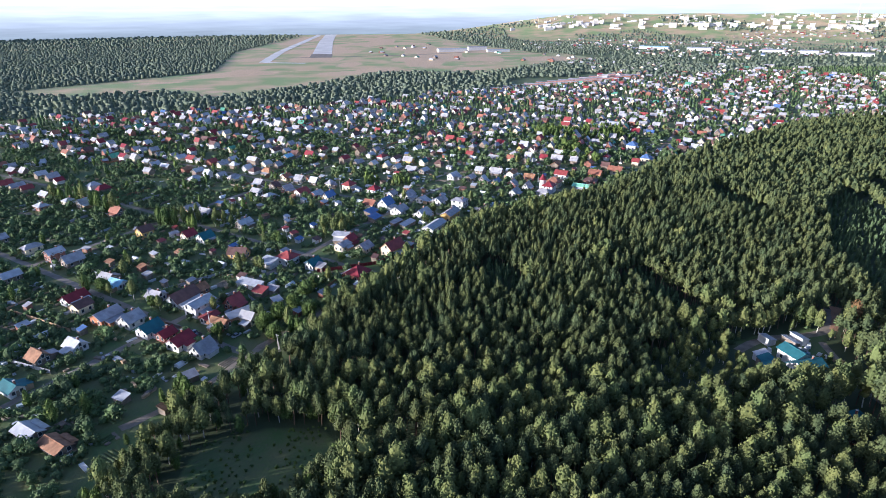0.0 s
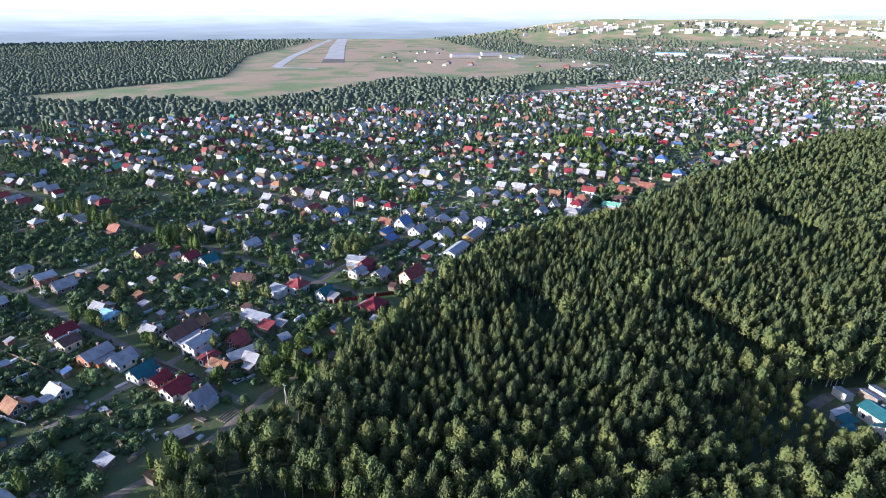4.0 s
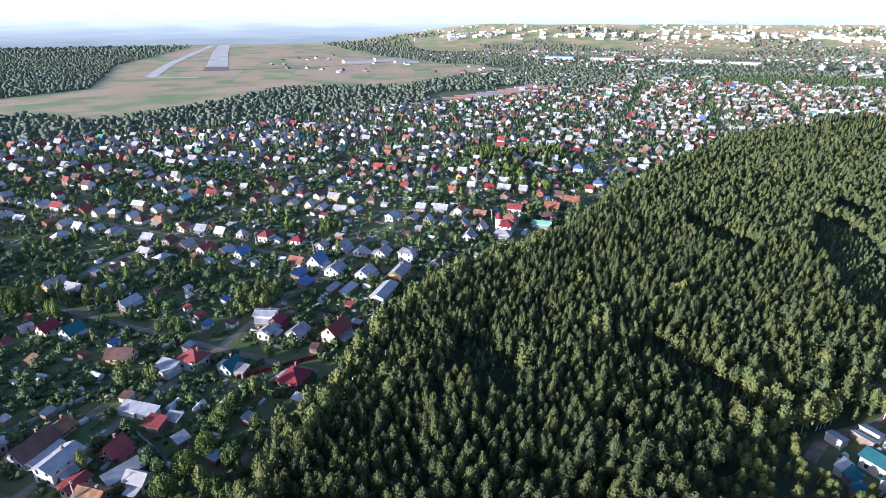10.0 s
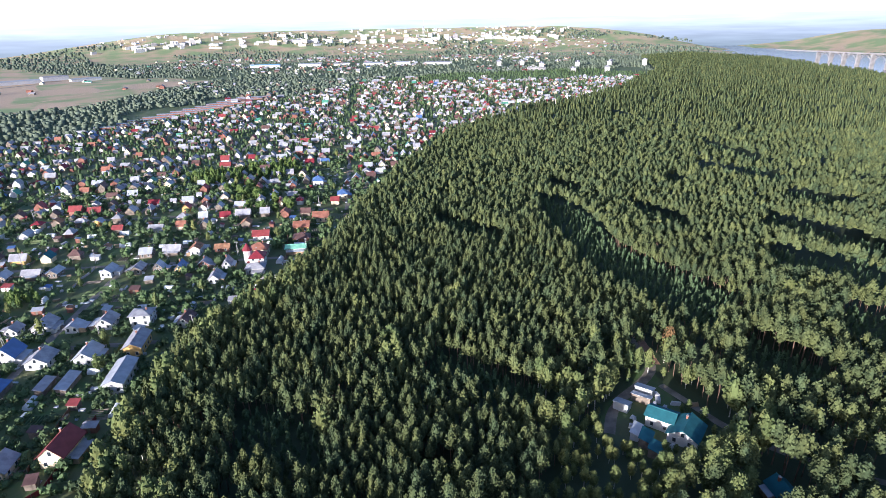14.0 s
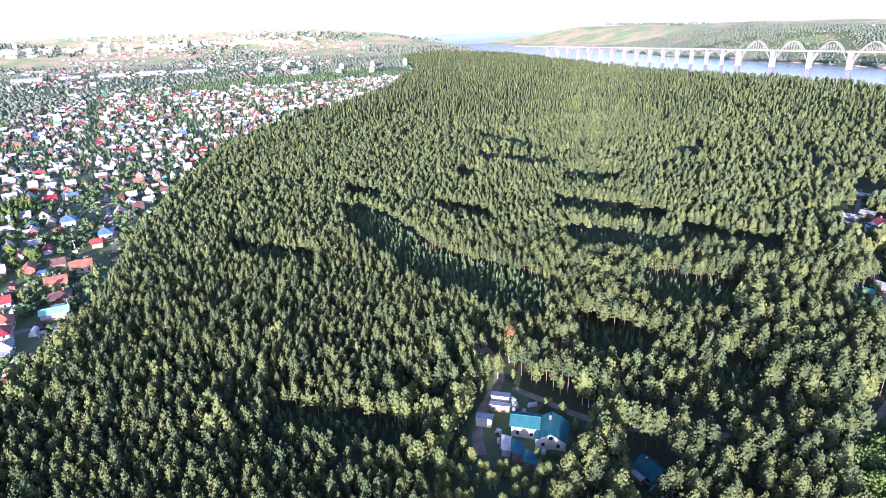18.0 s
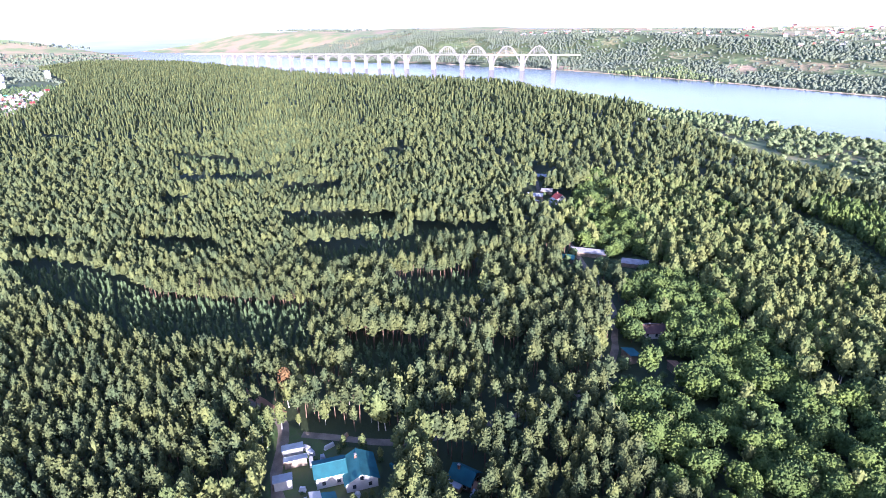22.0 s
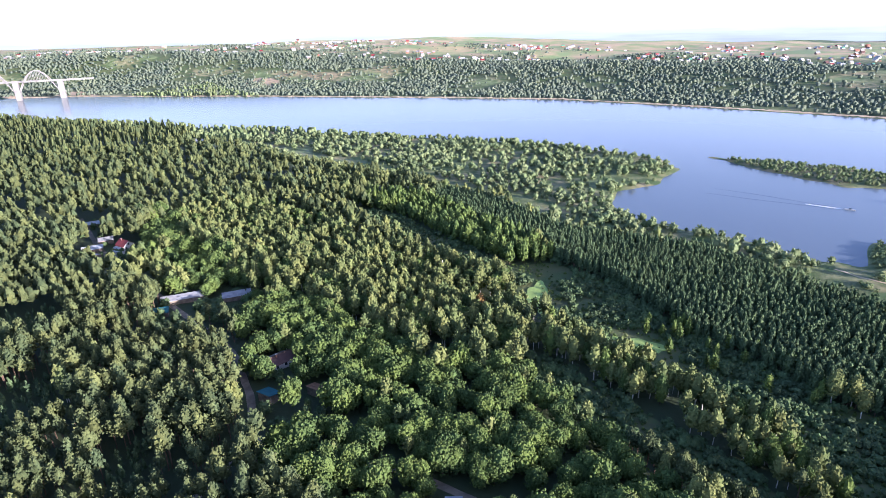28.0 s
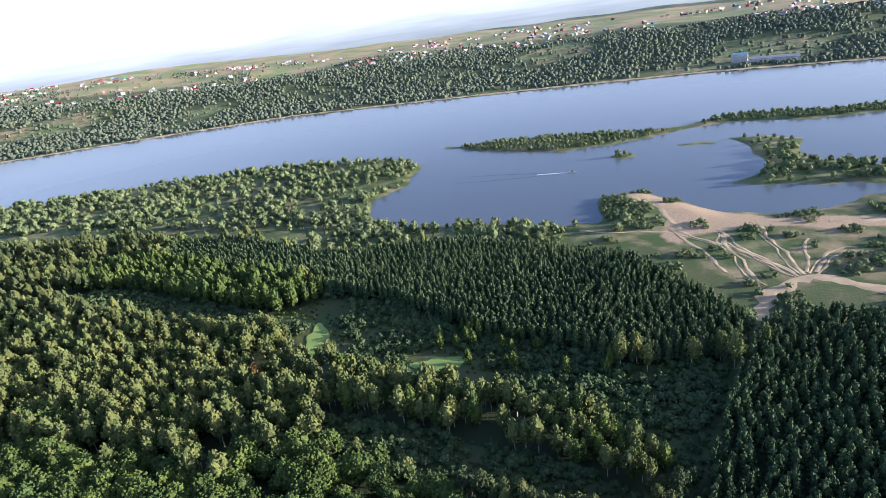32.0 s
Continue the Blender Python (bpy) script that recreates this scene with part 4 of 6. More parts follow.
def grow_flood_meadow():
    x, y, g = scatter(-200, 1350, -345, 440, 6.0, 16)
    dry_land = (ground_z(x, y) > WATER_Z + 0.3) & ~inside(x, y, FOREST) & ~inside(x, y, RIGHT_BLOCK) & (y < 0.9 * x - 60) & (y < 0.6 * x + 160)
    beach = inside(x, y, [(100, -150), (88, -255), (0, -240), (-130, -300), (-220, -300), (-200, -60), (20, -95)])
    open_field = (reach(x, y, [(1000, 40), (640, -130), (389, -160), (324, -158), (262, -168)], False) < 9)
    belt = (reach(x, y, NEAR_BANK, False) < 14) | (reach(x, y, COVE[:6], False) < 10)
    chance = np.where(belt, 0.97, np.where(waves(x, y, 90, 17) > -0.2, 0.85, 0.4))
    chance = np.where(beach, 0.008, chance)
    who = dry_land & ~open_field & (reach(x, y, [(703, -84), (660, -66), (640, -80)], False) > 22) & (g.uniform(0, 1, len(x)) < chance)
    plant("willow", x[who], y[who], g, "flood meadow willows", 0.35, 1.25, "willows")
    x, y, g = scatter(-220, 105, -300, -60, 3.0, 20)
    tip = inside(x, y, [(88, -243), (84, -200), (62, -196), (56, -212), (66, -232), (76, -246)])
    low = (ground_z(x, y) > WATER_Z + 0.25) & ~inside(x, y, RIGHT_BLOCK) & ~inside(x, y, FOREST) & inside(x, y, [(100, -150), (92, -255), (0, -240), (-130, -300), (-220, -300), (-200, -60), (20, -95)])
    low &= ~inside(x, y, SAND_BAR) & (tip | (waves(x, y, 30, 18) + g.uniform(-0.5, 0.5, len(x)) > 0.62)) & off_tracks(x, y, 4)
    for bx, by, br in ((31, -191, 5), (36, -152, 5), (10, -174, 4), (-11, -178, 5), (-21, -200, 4), (47, -232, 5), (63, -250, 5), (-41, -160, 11), (-7, -207, 3), (-46, -150, 9)):
        low |= np.hypot(x - bx, y - by) < br
    for line in BEACH_TRACKS:
        low &= reach(x, y, line, False) > 3.0
    plant_stuff("beach_bushes", x[low], y[low], "shrub", 2, g.uniform(0.4, 1.1, low.sum()), "low grey-green bushes on the sandy shore", "bushes", 8, stems=False, leaf="willow")
    x, y, g = scatter(-190, 270, -510, -255, 4.5, 22)
    on = np.zeros(len(x), bool)
    for k, isle in enumerate(ISLANDS):
        on |= depth_in(x, y, isle) > (2.5 if k else 4)
    dense = on & ((x > 70) | (y < -450) | (g.uniform(0, 1, len(x)) < 0.16))
    plant("willow", x[dense], y[dense], g, "island willows", 0.28, 0.68, "island_willows")


def grow_far_woods():
    x, y, g = scatter(-700, 2400, -1300, 1900, 8.2, 23)
    hill = reach(x, y, FAR_BANK, False)
    keep = inside(x, y, FAR_LAND) & (ground_z(x, y) > WATER_Z + 1)
    thick = smooth(hill, 8, 20) * np.where(waves(x, y, 260, 24) + waves(x, y, 80, 25) * 0.5 > -0.25, 1, 0.15)
    keep &= g.uniform(0, 1, len(x)) < np.where(hill < 480, thick, np.where(hill > 900, 0.0, np.where(waves(x, y, 400, 26) > 0.35, 0.4, 0.04)))
    plant_stuff("far_bank_woods", x[keep], y[keep], "grove", 3, g.uniform(0.32, 0.7, keep.sum()), "wooded slope of the far river bank", "trees", 4, stems=False, leaf="hazed_leaf")
    # woods beyond the village and round the airfield
    x, y, g = scatter(-1700, 2000, 480, 2500, 10.5, 27)
    keep = ~inside(x, y, VILLAGE) & ~inside(x, y, AIRFIELD) & ~inside(x, y, FOREST) & ~inside(x, y, RIVER) & ~inside(x, y, FAR_LAND) & (y > 0.12 * x + 380) & (y > -1.05 * x - 150)
    keep &= clear_of(x, y, [(210, 1060)], 95) & clear_of(x, y, [(330, 1155)], 70)
    city = (y > 1400) & (x > 600)
    keep &= g.uniform(0, 1, len(x)) < np.where(city, 0.2, np.where(waves(x, y, 700, 28) > -0.9, 0.97, 0.2)) * (1 - 0.85 * smooth(np.hypot(x, y), 1700, 3000))
    plant_stuff("far_woods", x[keep], y[keep], "grove", 3, g.uniform(0.38, 0.85, keep.sum()), "hazy woods beyond the village", "trees", 6, stems=False, leaf="hazed_leaf")


def grow_horizon_woods():
    """Low woods and copses out to the horizon."""
    x, y, g = scatter(-3300, 3300, -300, 3300, 23.0, 29)
    d = np.hypot(x, y)
    beyond = inside(x, y, FAR_LAND) & (reach(x, y, FAR_BANK, False) > 480) & (d > 1500) & (y > 300)
    north = ~inside(x, y, FAR_LAND) & (y > 0.12 * x + 380) & (d > 2500) & (g.uniform(0, 1, len(x)) < 0.75) & ~inside(x, y, AIRFIELD)
    keep = (d < 3250) & ~inside(x, y, RIVER) & ((beyond & (waves(x, y, 900, 30) + 0.5 * waves(x, y, 260, 31) > 0.1)) | (north & ((x < 300) | (waves(x, y, 500, 32) > 0.2))))
    plant_stuff("horizon_woods", x[keep], y[keep], "grove", 3, g.uniform(0.6, 1.3, keep.sum()), "low hazy woods near the horizon", "trees", 12, stems=False, leaf="hazed_leaf")


grow_horizon_woods()
grow_forest()
grow_flood_meadow()
grow_far_woods()


# ---- village ----
U, V_ = np.array((0.5, 0.866)), np.array((0.866, -0.5))
U_TURN, V_TURN = math.radians(60), math.radians(-30)
WORDS = {"white": "white", "cream": "cream", "yellow": "yellow", "orange": "orange brick", "brick": "dark brick", "log": "weathered wood", "slate": "grey slate", "zinc": "pale metal", "red": "red metal", "darkred": "wine-red", "tile": "orange tile", "brown": "brown", "teal": "teal metal", "green": "green", "mint": "mint green", "blue": "blue metal", "skyblue": "pale blue", "rust": "rusty sheet"}
HOUSE_SPOTS = []


def gable(bm, length, depth, h, rise, hip):
    """Walls up to the roof, closed by gables or cut level under a hip."""
    x, y = length / 2, depth / 2
    low = [bm.verts.new((sx * x, sy * y, -0.8)) for sx, sy in ((-1, -1), (1, -1), (1, 1), (-1, 1))]
    top = [bm.verts.new((sx * x, sy * y, h)) for sx, sy in ((-1, -1), (1, -1), (1, 1), (-1, 1))]
    for k in range(4):
        bm.faces.new((low[k], low[(k + 1) % 4], top[(k + 1) % 4], top[k]))
    if not hip:
        a, b = bm.verts.new((-x, 0, h + rise)), bm.verts.new((x, 0, h + rise))
        bm.faces.new((top[3], top[0], a))
        bm.faces.new((top[1], top[2], b))
    bm.faces.new(top)


def slope(bm, pts, thick):
    """A roof slab with a real edge."""
    up = [bm.verts.new(p) for p in pts]
    down = [bm.verts.new((p[0], p[1], p[2] - thick)) for p in pts]
    n = len(pts)
    bm.faces.new(up)
    bm.faces.new(down[::-1])
    for k in range(n):
        bm.faces.new((down[k], down[(k + 1) % n], up[(k + 1) % n], up[k]))


def window_mesh():
    out = []
    for name, mat, size in (("window", "white", (-0.62, 0.62, -0.06, 0.04, -0.78, 0.78)), ("pane", "glass", (-0.5, 0.5, -0.075, 0.0, -0.66, 0.66))):
        bm = bmesh.new()
        box(bm, *size)
        if name == "window":
            box(bm, -0.7, 0.7, -0.16, 0.0, -0.86, -0.78)
        me = bpy.data.meshes.new(name)
        bm.to_mesh(me)
        bm.free()
        me.materials.append(M[mat])
        out.append(me)
    return out


WINDOW = window_mesh()


def window(root, m):
    w = new("window", WINDOW[0])
    w.parent = root
    w.matrix_basis = m
    new("pane", WINDOW[1]).parent = w


def house(x, y, length, depth, h, rise, turn, wall, roof, hip=False, extras=True, chimney=True, porch=False, name="house", lift=0.0):
    """A dwelling with walls, roof, windows, door and chimney; length runs along the ridge."""
    HOUSE_SPOTS.append((x, y))
    length, depth, h, rise = 0.84 * length, 0.82 * depth, 0.92 * h, 0.88 * rise
    z = at_ground(x, y) + lift
    two = "two-storey " if h > 4.6 else ""
    shape = "hipped" if hip else "gabled" if rise > 0.8 else "low"
    root = thing(name, Matrix.Translation((x, y, z)) @ Matrix.Rotation(turn, 4, "Z"), f"{two}{WORDS[wall]} {name} with {shape} {WORDS[roof]} roof", name, "houses of the village")
    bm = bmesh.new()
    gable(bm, length, depth, h, rise, hip)
    part("wall", bm, M[wall], root)
    e = 0.6
    lx, ly, drop = length / 2 + e, depth / 2 + e, e * rise / (depth / 2)
    if hip:
        rx = max(0.3, length / 2 - depth / 2)
        top = h + rise + 0.15
        eave = h + 0.05
        bm = bmesh.new()
        slope(bm, [(-lx, -ly, eave), (lx, -ly, eave), (rx, 0, top), (-rx, 0, top)], 0.16)
        slope(bm, [(lx, ly, eave), (-lx, ly, eave), (-rx, 0, top), (rx, 0, top)], 0.16)
        slope(bm, [(lx, -ly, eave), (lx, ly, eave), (rx, 0, top)], 0.16)
        slope(bm, [(-lx, ly, eave), (-lx, -ly, eave), (-rx, 0, top)], 0.16)
        part("roof", bm, M[roof], root)
    else:
        for side in (-1, 1):
            bm = bmesh.new()
            pts = [(-lx, side * ly, h - drop + 0.12), (lx, side * ly, h - drop + 0.12), (lx, 0, h + rise + 0.12), (-lx, 0, h + rise + 0.12)]
            slope(bm, pts if side < 0 else pts[::-1], 0.14)
            part("roof_slope", bm, M[roof], root, f"{WORDS[roof]} roof slope")
        bm = bmesh.new()
        tube(bm, (-lx, 0, h + rise + 0.16), (lx, 0, h + rise + 0.16), 0.14, 0.14, 5)
        part("ridge_cap", bm, M[roof], root)
    if extras:
        floors = 2 if h > 4.6 else 1
        for side in (-1, 1):
            n = max(2, int(length / 3.2))
            for k in range(n):
                for fl in range(floors):
                    window(root, pose(-length / 2 + (k + 0.5) * length / n, side * depth / 2, 1.7 + 2.7 * fl, 0, 0, 0 if side < 0 else 180))
        for side in (-1, 1):
            spots = [(-depth / 4, 1.7), (depth / 4, 1.7)] + ([(0, h + rise * 0.3)] if rise > 2 and not hip else []) + ([(-depth / 4, 4.4), (depth / 4, 4.4)] if floors == 2 else [])
            for py, pz in spots:
                window(root, pose(side * length / 2, py, pz, 0, 0, 90 * side))
        bm = bmesh.new()
        box(bm, length / 2 - 0.02, length / 2 + 0.08, -0.5, 0.5, 0.0, 2.1)
        part("door", bm, M["log"], root, "plain wooden door")
    if chimney:
        bm = bmesh.new()
        box(bm, length * 0.18, length * 0.18 + 0.6, 0.3, 0.9, h + rise * 0.4, h + rise + 0.9)
        stack = part("chimney", bm, M["brick"], root, "brick chimney")
        bm = bmesh.new()
        box(bm, length * 0.18 - 0.08, length * 0.18 + 0.68, 0.22, 0.98, h + rise + 0.9, h + rise + 1.05)
        part("cap", bm, M["concrete"], stack)
    if extras and not porch and name == "house":
        # lean-to annex against one long side
        k, out = (1 if int(x * 7 + y * 3) % 2 else -1), 1.8 + 0.5 * (int(abs(x)) % 3)
        y0, y1 = sorted((k * depth / 2, k * (depth / 2 + out)))
        a0, a1 = -length * (0.15 + 0.1 * (int(abs(y)) % 4)), length * 0.42
        bm = bmesh.new()
        box(bm, a0, a1, y0, y1, -0.5, 2.1)
        annex = part("annex", bm, M[("log", "timber", wall)[int(abs(x + y)) % 3]], root, "low lean-to annex")
        bm = bmesh.new()
        low, high = k * (depth / 2 + out + 0.35), k * (depth / 2 - 0.02)
        pts = [(a0 - 0.3, low, 2.05), (a1 + 0.3, low, 2.05), (a1 + 0.3, high, 2.75), (a0 - 0.3, high, 2.75)]
        slope(bm, pts if k < 0 else pts[::-1], 0.1)
        part("annex_roof", bm, M[("slate", "zinc", roof)[int(abs(x - y)) % 3]], annex)
    if porch:
        bm = bmesh.new()
        box(bm, -length * 0.25, length * 0.25, -depth / 2 - 2.2, -depth / 2, -0.5, 2.6)
        part("porch", bm, M[wall], root)
        bm = bmesh.new()
        slope(bm, [(-length * 0.28, -depth / 2 - 2.6, 2.6), (length * 0.28, -depth / 2 - 2.6, 2.6), (length * 0.28, -depth / 2, 3.3), (-length * 0.28, -depth / 2, 3.3)], 0.12)
        part("porch_roof", bm, M[roof], root)
    return root


def shed(x, y, length, depth, h, turn, wall, roof, lift=0.0, name="shed"):
    HOUSE_SPOTS.append((x, y))
    root = thing(name, Matrix.Translation((x, y, at_ground(x, y) + lift)) @ Matrix.Rotation(turn, 4, "Z"), f"small {WORDS[wall]} {name} with {WORDS[roof]} lean-to roof", name, "sheds in the gardens")
    bm = bmesh.new()
    v = box(bm, -length / 2, length / 2, -depth / 2, depth / 2, -0.6, h)
    for k in (6, 7):
        v[k].co.z += 0.25 * depth
    part("wall", bm, M[wall], root)
    bm = bmesh.new()
    slope(bm, [(-length / 2 - 0.3, -depth / 2 - 0.3, h + 0.05), (length / 2 + 0.3, -depth / 2 - 0.3, h + 0.05), (length / 2 + 0.3, depth / 2 + 0.3, h + 0.25 * depth + 0.2), (-length / 2 - 0.3, depth / 2 + 0.3, h + 0.25 * depth + 0.2)], 0.1)
    part("roof", bm, M[roof], root)
    bm = bmesh.new()
    box(bm, -0.45, 0.45, -depth / 2 - 0.06, -depth / 2 + 0.02, 0, 1.9)
    part("door", bm, M["log"], root)
    return root


# houses that can be told apart, from the near street outwards
N_TURN = math.radians(-25)
house(-115, 231, 15, 8.5, 3.6, 3.4, N_TURN + 1.571, "white", "brown")
house(-104, 222, 13, 8, 5.4, 1.6, N_TURN + 1.571, "white", "zinc")
house(-97, 214, 8, 4.5, 2.8, 0.9, N_TURN + 1.571, "white", "red", chimney=False)
house(-91, 209, 9, 7, 2.8, 1.8, N_TURN, "brick", "rust")
house(-91, 226.5, 8, 6.5, 3.2, 3.2, N_TURN + 1.571, "brick", "red")
shed(-85.5, 216.5, 10, 4, 2.2, N_TURN + 1.2, "log", "zinc")
house(-80, 212, 7, 5, 4.2, 2.0, N_TURN, "cream", "slate", chimney=False)
house(-128, 233, 8, 7, 3.0, 2.4, N_TURN, "white", "slate")
house(-111, 240, 7, 6, 3.0, 2.4, N_TURN + 1.571, "brick", "rust")
shed(-90, 246, 13, 4, 2.3, N_TURN, "white", "zinc")
shed(-83, 238, 6, 4.5, 2.4, N_TURN, "log", "red")
shed(-78, 240, 5, 3.5, 2.2, N_TURN, "log", "slate")
shed(-73, 229, 4, 3.5, 2.2, N_TURN + 1.2, "log", "zinc")
house(-140, 214.5, 12, 8.5, 3.6, 2.2, N_TURN + 1.571, "orange", "slate")
house(-128, 211, 9, 8, 3.6, 3.0, N_TURN + 1.571, "white", "slate")
house(-117, 203.5, 9.5, 8, 3.6, 2.6, N_TURN + 1.571, "white", "teal", porch=True)
house(-109, 200, 7, 6, 2.8, 2.0, N_TURN + 1.571, "brick", "darkred")
house(-101, 194.5, 10, 8, 3.4, 2.4, N_TURN + 1.571, "white", "darkred", porch=True)
house(-90.5, 189, 9, 7.5, 3.0, 3.2, N_TURN + 1.571, "white", "slate")
shed(-89, 171, 6.5, 3.5, 2.2, N_TURN + 1.2, "log", "slate")
house(-163, 231, 11, 8, 3.0, 2.6, N_TURN + 1.571, "white", "darkred")
house(-155, 222.5, 8, 7, 4.0, 2.0, N_TURN + 1.571, "cream", "brown")
house(-152, 246.5, 9, 7, 2.8, 1.8, N_TURN, "white", "skyblue")
house(-160, 253, 8, 6.5, 2.8, 2.0, N_TURN, "log", "slate")
house(-171, 314, 9, 7.5, 4.0, 2.8, U_TURN, "yellow", "brown")
house(-107, 282, 11, 7.5, 3.4, 2.8, N_TURN + 0.3, "yellow", "brown")
house(-133, 305, 9, 8, 3.2, 3.2, U_TURN, "white", "teal")
house(-144, 309, 8, 7, 3.2, 2.8, U_TURN, "cream", "darkred")
house(-126, 143, 10, 6, 2.6, 1.2, V_TURN, "log", "zinc", chimney=False)
house(-114, 137, 11, 6, 2.6, 1.2, V_TURN, "log", "rust", chimney=False)
house(-146, 165, 9, 6, 2.8, 1.8, V_TURN, "white", "teal")
house(-140, 192, 8, 7, 2.8, 2.4, V_TURN, "white", "zinc")
house(-149, 184, 8, 7, 2.8, 2.6, V_TURN, "log", "rust")
house(-26.5, 286, 13, 9, 4.8, 3.6, U_TURN - 0.1, "cream", "red")
house(-41, 256, 11, 10, 3.6, 3.6, U_TURN, "brick", "darkred", hip=True)
house(-79, 274, 10, 9, 4.6, 3.0, V_TURN, "white", "red", hip=True)
shed(-88, 270, 8, 6, 2.8, V_TURN, "white", "zinc")
house(-65, 268, 8, 6.5, 3.2, 2.6, U_TURN, "white", "teal")
shed(-61, 265, 5, 4, 2.4, V_TURN, "log", "slate")
house(-56.5, 306, 10, 8, 4.4, 0.9, V_TURN + 0.3, "white", "zinc")
house(-51, 299, 7, 6, 4.4, 2.2, U_TURN, "brick", "darkred")
house(-54, 292, 9, 7, 3.6, 1.6, U_TURN, "cream", "slate")
house(-42, 289, 9, 8, 3.4, 2.6, U_TURN, "cream", "slate")
house(-37, 363, 10, 9, 4.2, 4.2, U_TURN, "white", "blue")
house(-27.5, 352, 10.5, 10, 3.4, 2.8, U_TURN, "white", "slate")
house(-12.5, 344, 11, 9, 3.6, 3.0, U_TURN, "white", "zinc")
house(-47.5, 366, 9, 7.5, 3.0, 2.6, V_TURN, "cream", "tile")
house(-24, 383.5, 10.5, 9, 3.6, 2.8, U_TURN, "white", "slate")
house(-35, 388, 7, 6, 2.8, 2.2, U_TURN, "white", "slate")
house(-14, 375.5, 7.5, 6.5, 2.8, 1.6, U_TURN, "white", "zinc")
house(-2, 371, 10, 8, 3.2, 2.8, U_TURN, "white", "slate")
house(11, 364, 10, 9, 5.6, 1.2, V_TURN, "white", "slate", hip=True)
house(-67.5, 407, 9.5, 8, 4.2, 3.0, U_TURN, "cream", "red", hip=True)
house(-48.5, 399, 8.5, 7.5, 3.0, 3.0, U_TURN, "white", "darkred", hip=True)
house(-5, 320, 20, 8, 4.4, 1.6, U_TURN + 0.05, "white", "zinc", chimney=False, name="long_house")
house(4.5, 341, 16, 8, 4.8, 2.0, U_TURN + 0.05, "yellow", "slate", name="long_house")
shed(-45, 350, 9, 5, 2.4, U_TURN, "log", "blue")
shed(-41.5, 339, 8, 5, 2.4, U_TURN, "log", "blue")
shed(-21, 328, 12, 3.5, 2.2, U_TURN, "log", "zinc")
shed(-28, 331, 9, 3, 2.2, U_TURN, "log", "slate")
house(70, 388, 11, 8, 3.6, 2.2, V_TURN, "white", "slate", hip=True)
house(75, 398, 10, 9, 5.4, 3.4, U_TURN, "white", "darkred", hip=True)
house(81, 412, 11, 9, 4.4, 3.4, V_TURN, "cream", "tile", hip=True)
house(91, 436, 11, 8, 3.6, 2.6, V_TURN, "white", "red")
house(99, 403, 13, 9, 3.6, 1.2, V_TURN, "white", "mint", chimney=False)
house(109, 418, 11, 10, 3.2, 2.6, V_TURN, "brick", "brown", hip=True)
house(117, 436, 11, 9, 3.8, 2.8, V_TURN, "yellow", "tile")
house(135, 446, 12, 9, 3.8, 3.0, V_TURN, "cream", "tile")
house(172, 486, 10, 9, 3.8, 3.4, U_TURN, "cream", "blue", hip=True)
house(174, 532, 12, 10, 4.8, 3.6, U_TURN, "white", "blue", hip=True)


def tower_house():
    """The round-cornered turret beside the wine-red hipped house."""
    root = thing("turret", Matrix.Translation((71, 402, at_ground(71, 402))), "white turret with pointed wine-red roof beside house", "turret")
    bm = bmesh.new()
    tube(bm, (0, 0, -0.5), (0, 0, 8), 2.2, 2.2, 10)
    part("wall", bm, M["white"], root)
    bm = bmesh.new()
    tube(bm, (0, 0, 8), (0, 0, 12), 2.8, 0.05, 10)
    part("roof", bm, M["darkred"], root)


tower_house()

# the rest of the village, street by street
STREETS = [129.0, 213.0] + [305.0 + 88.0 * k for k in range(13)]
CROSS = [-318.0, -205.0, -92.0, 21.0, 134.0, 247.0, 360.0]


def uv(u, v):
    p = U * u + V_ * v
    return float(p[0]), float(p[1])


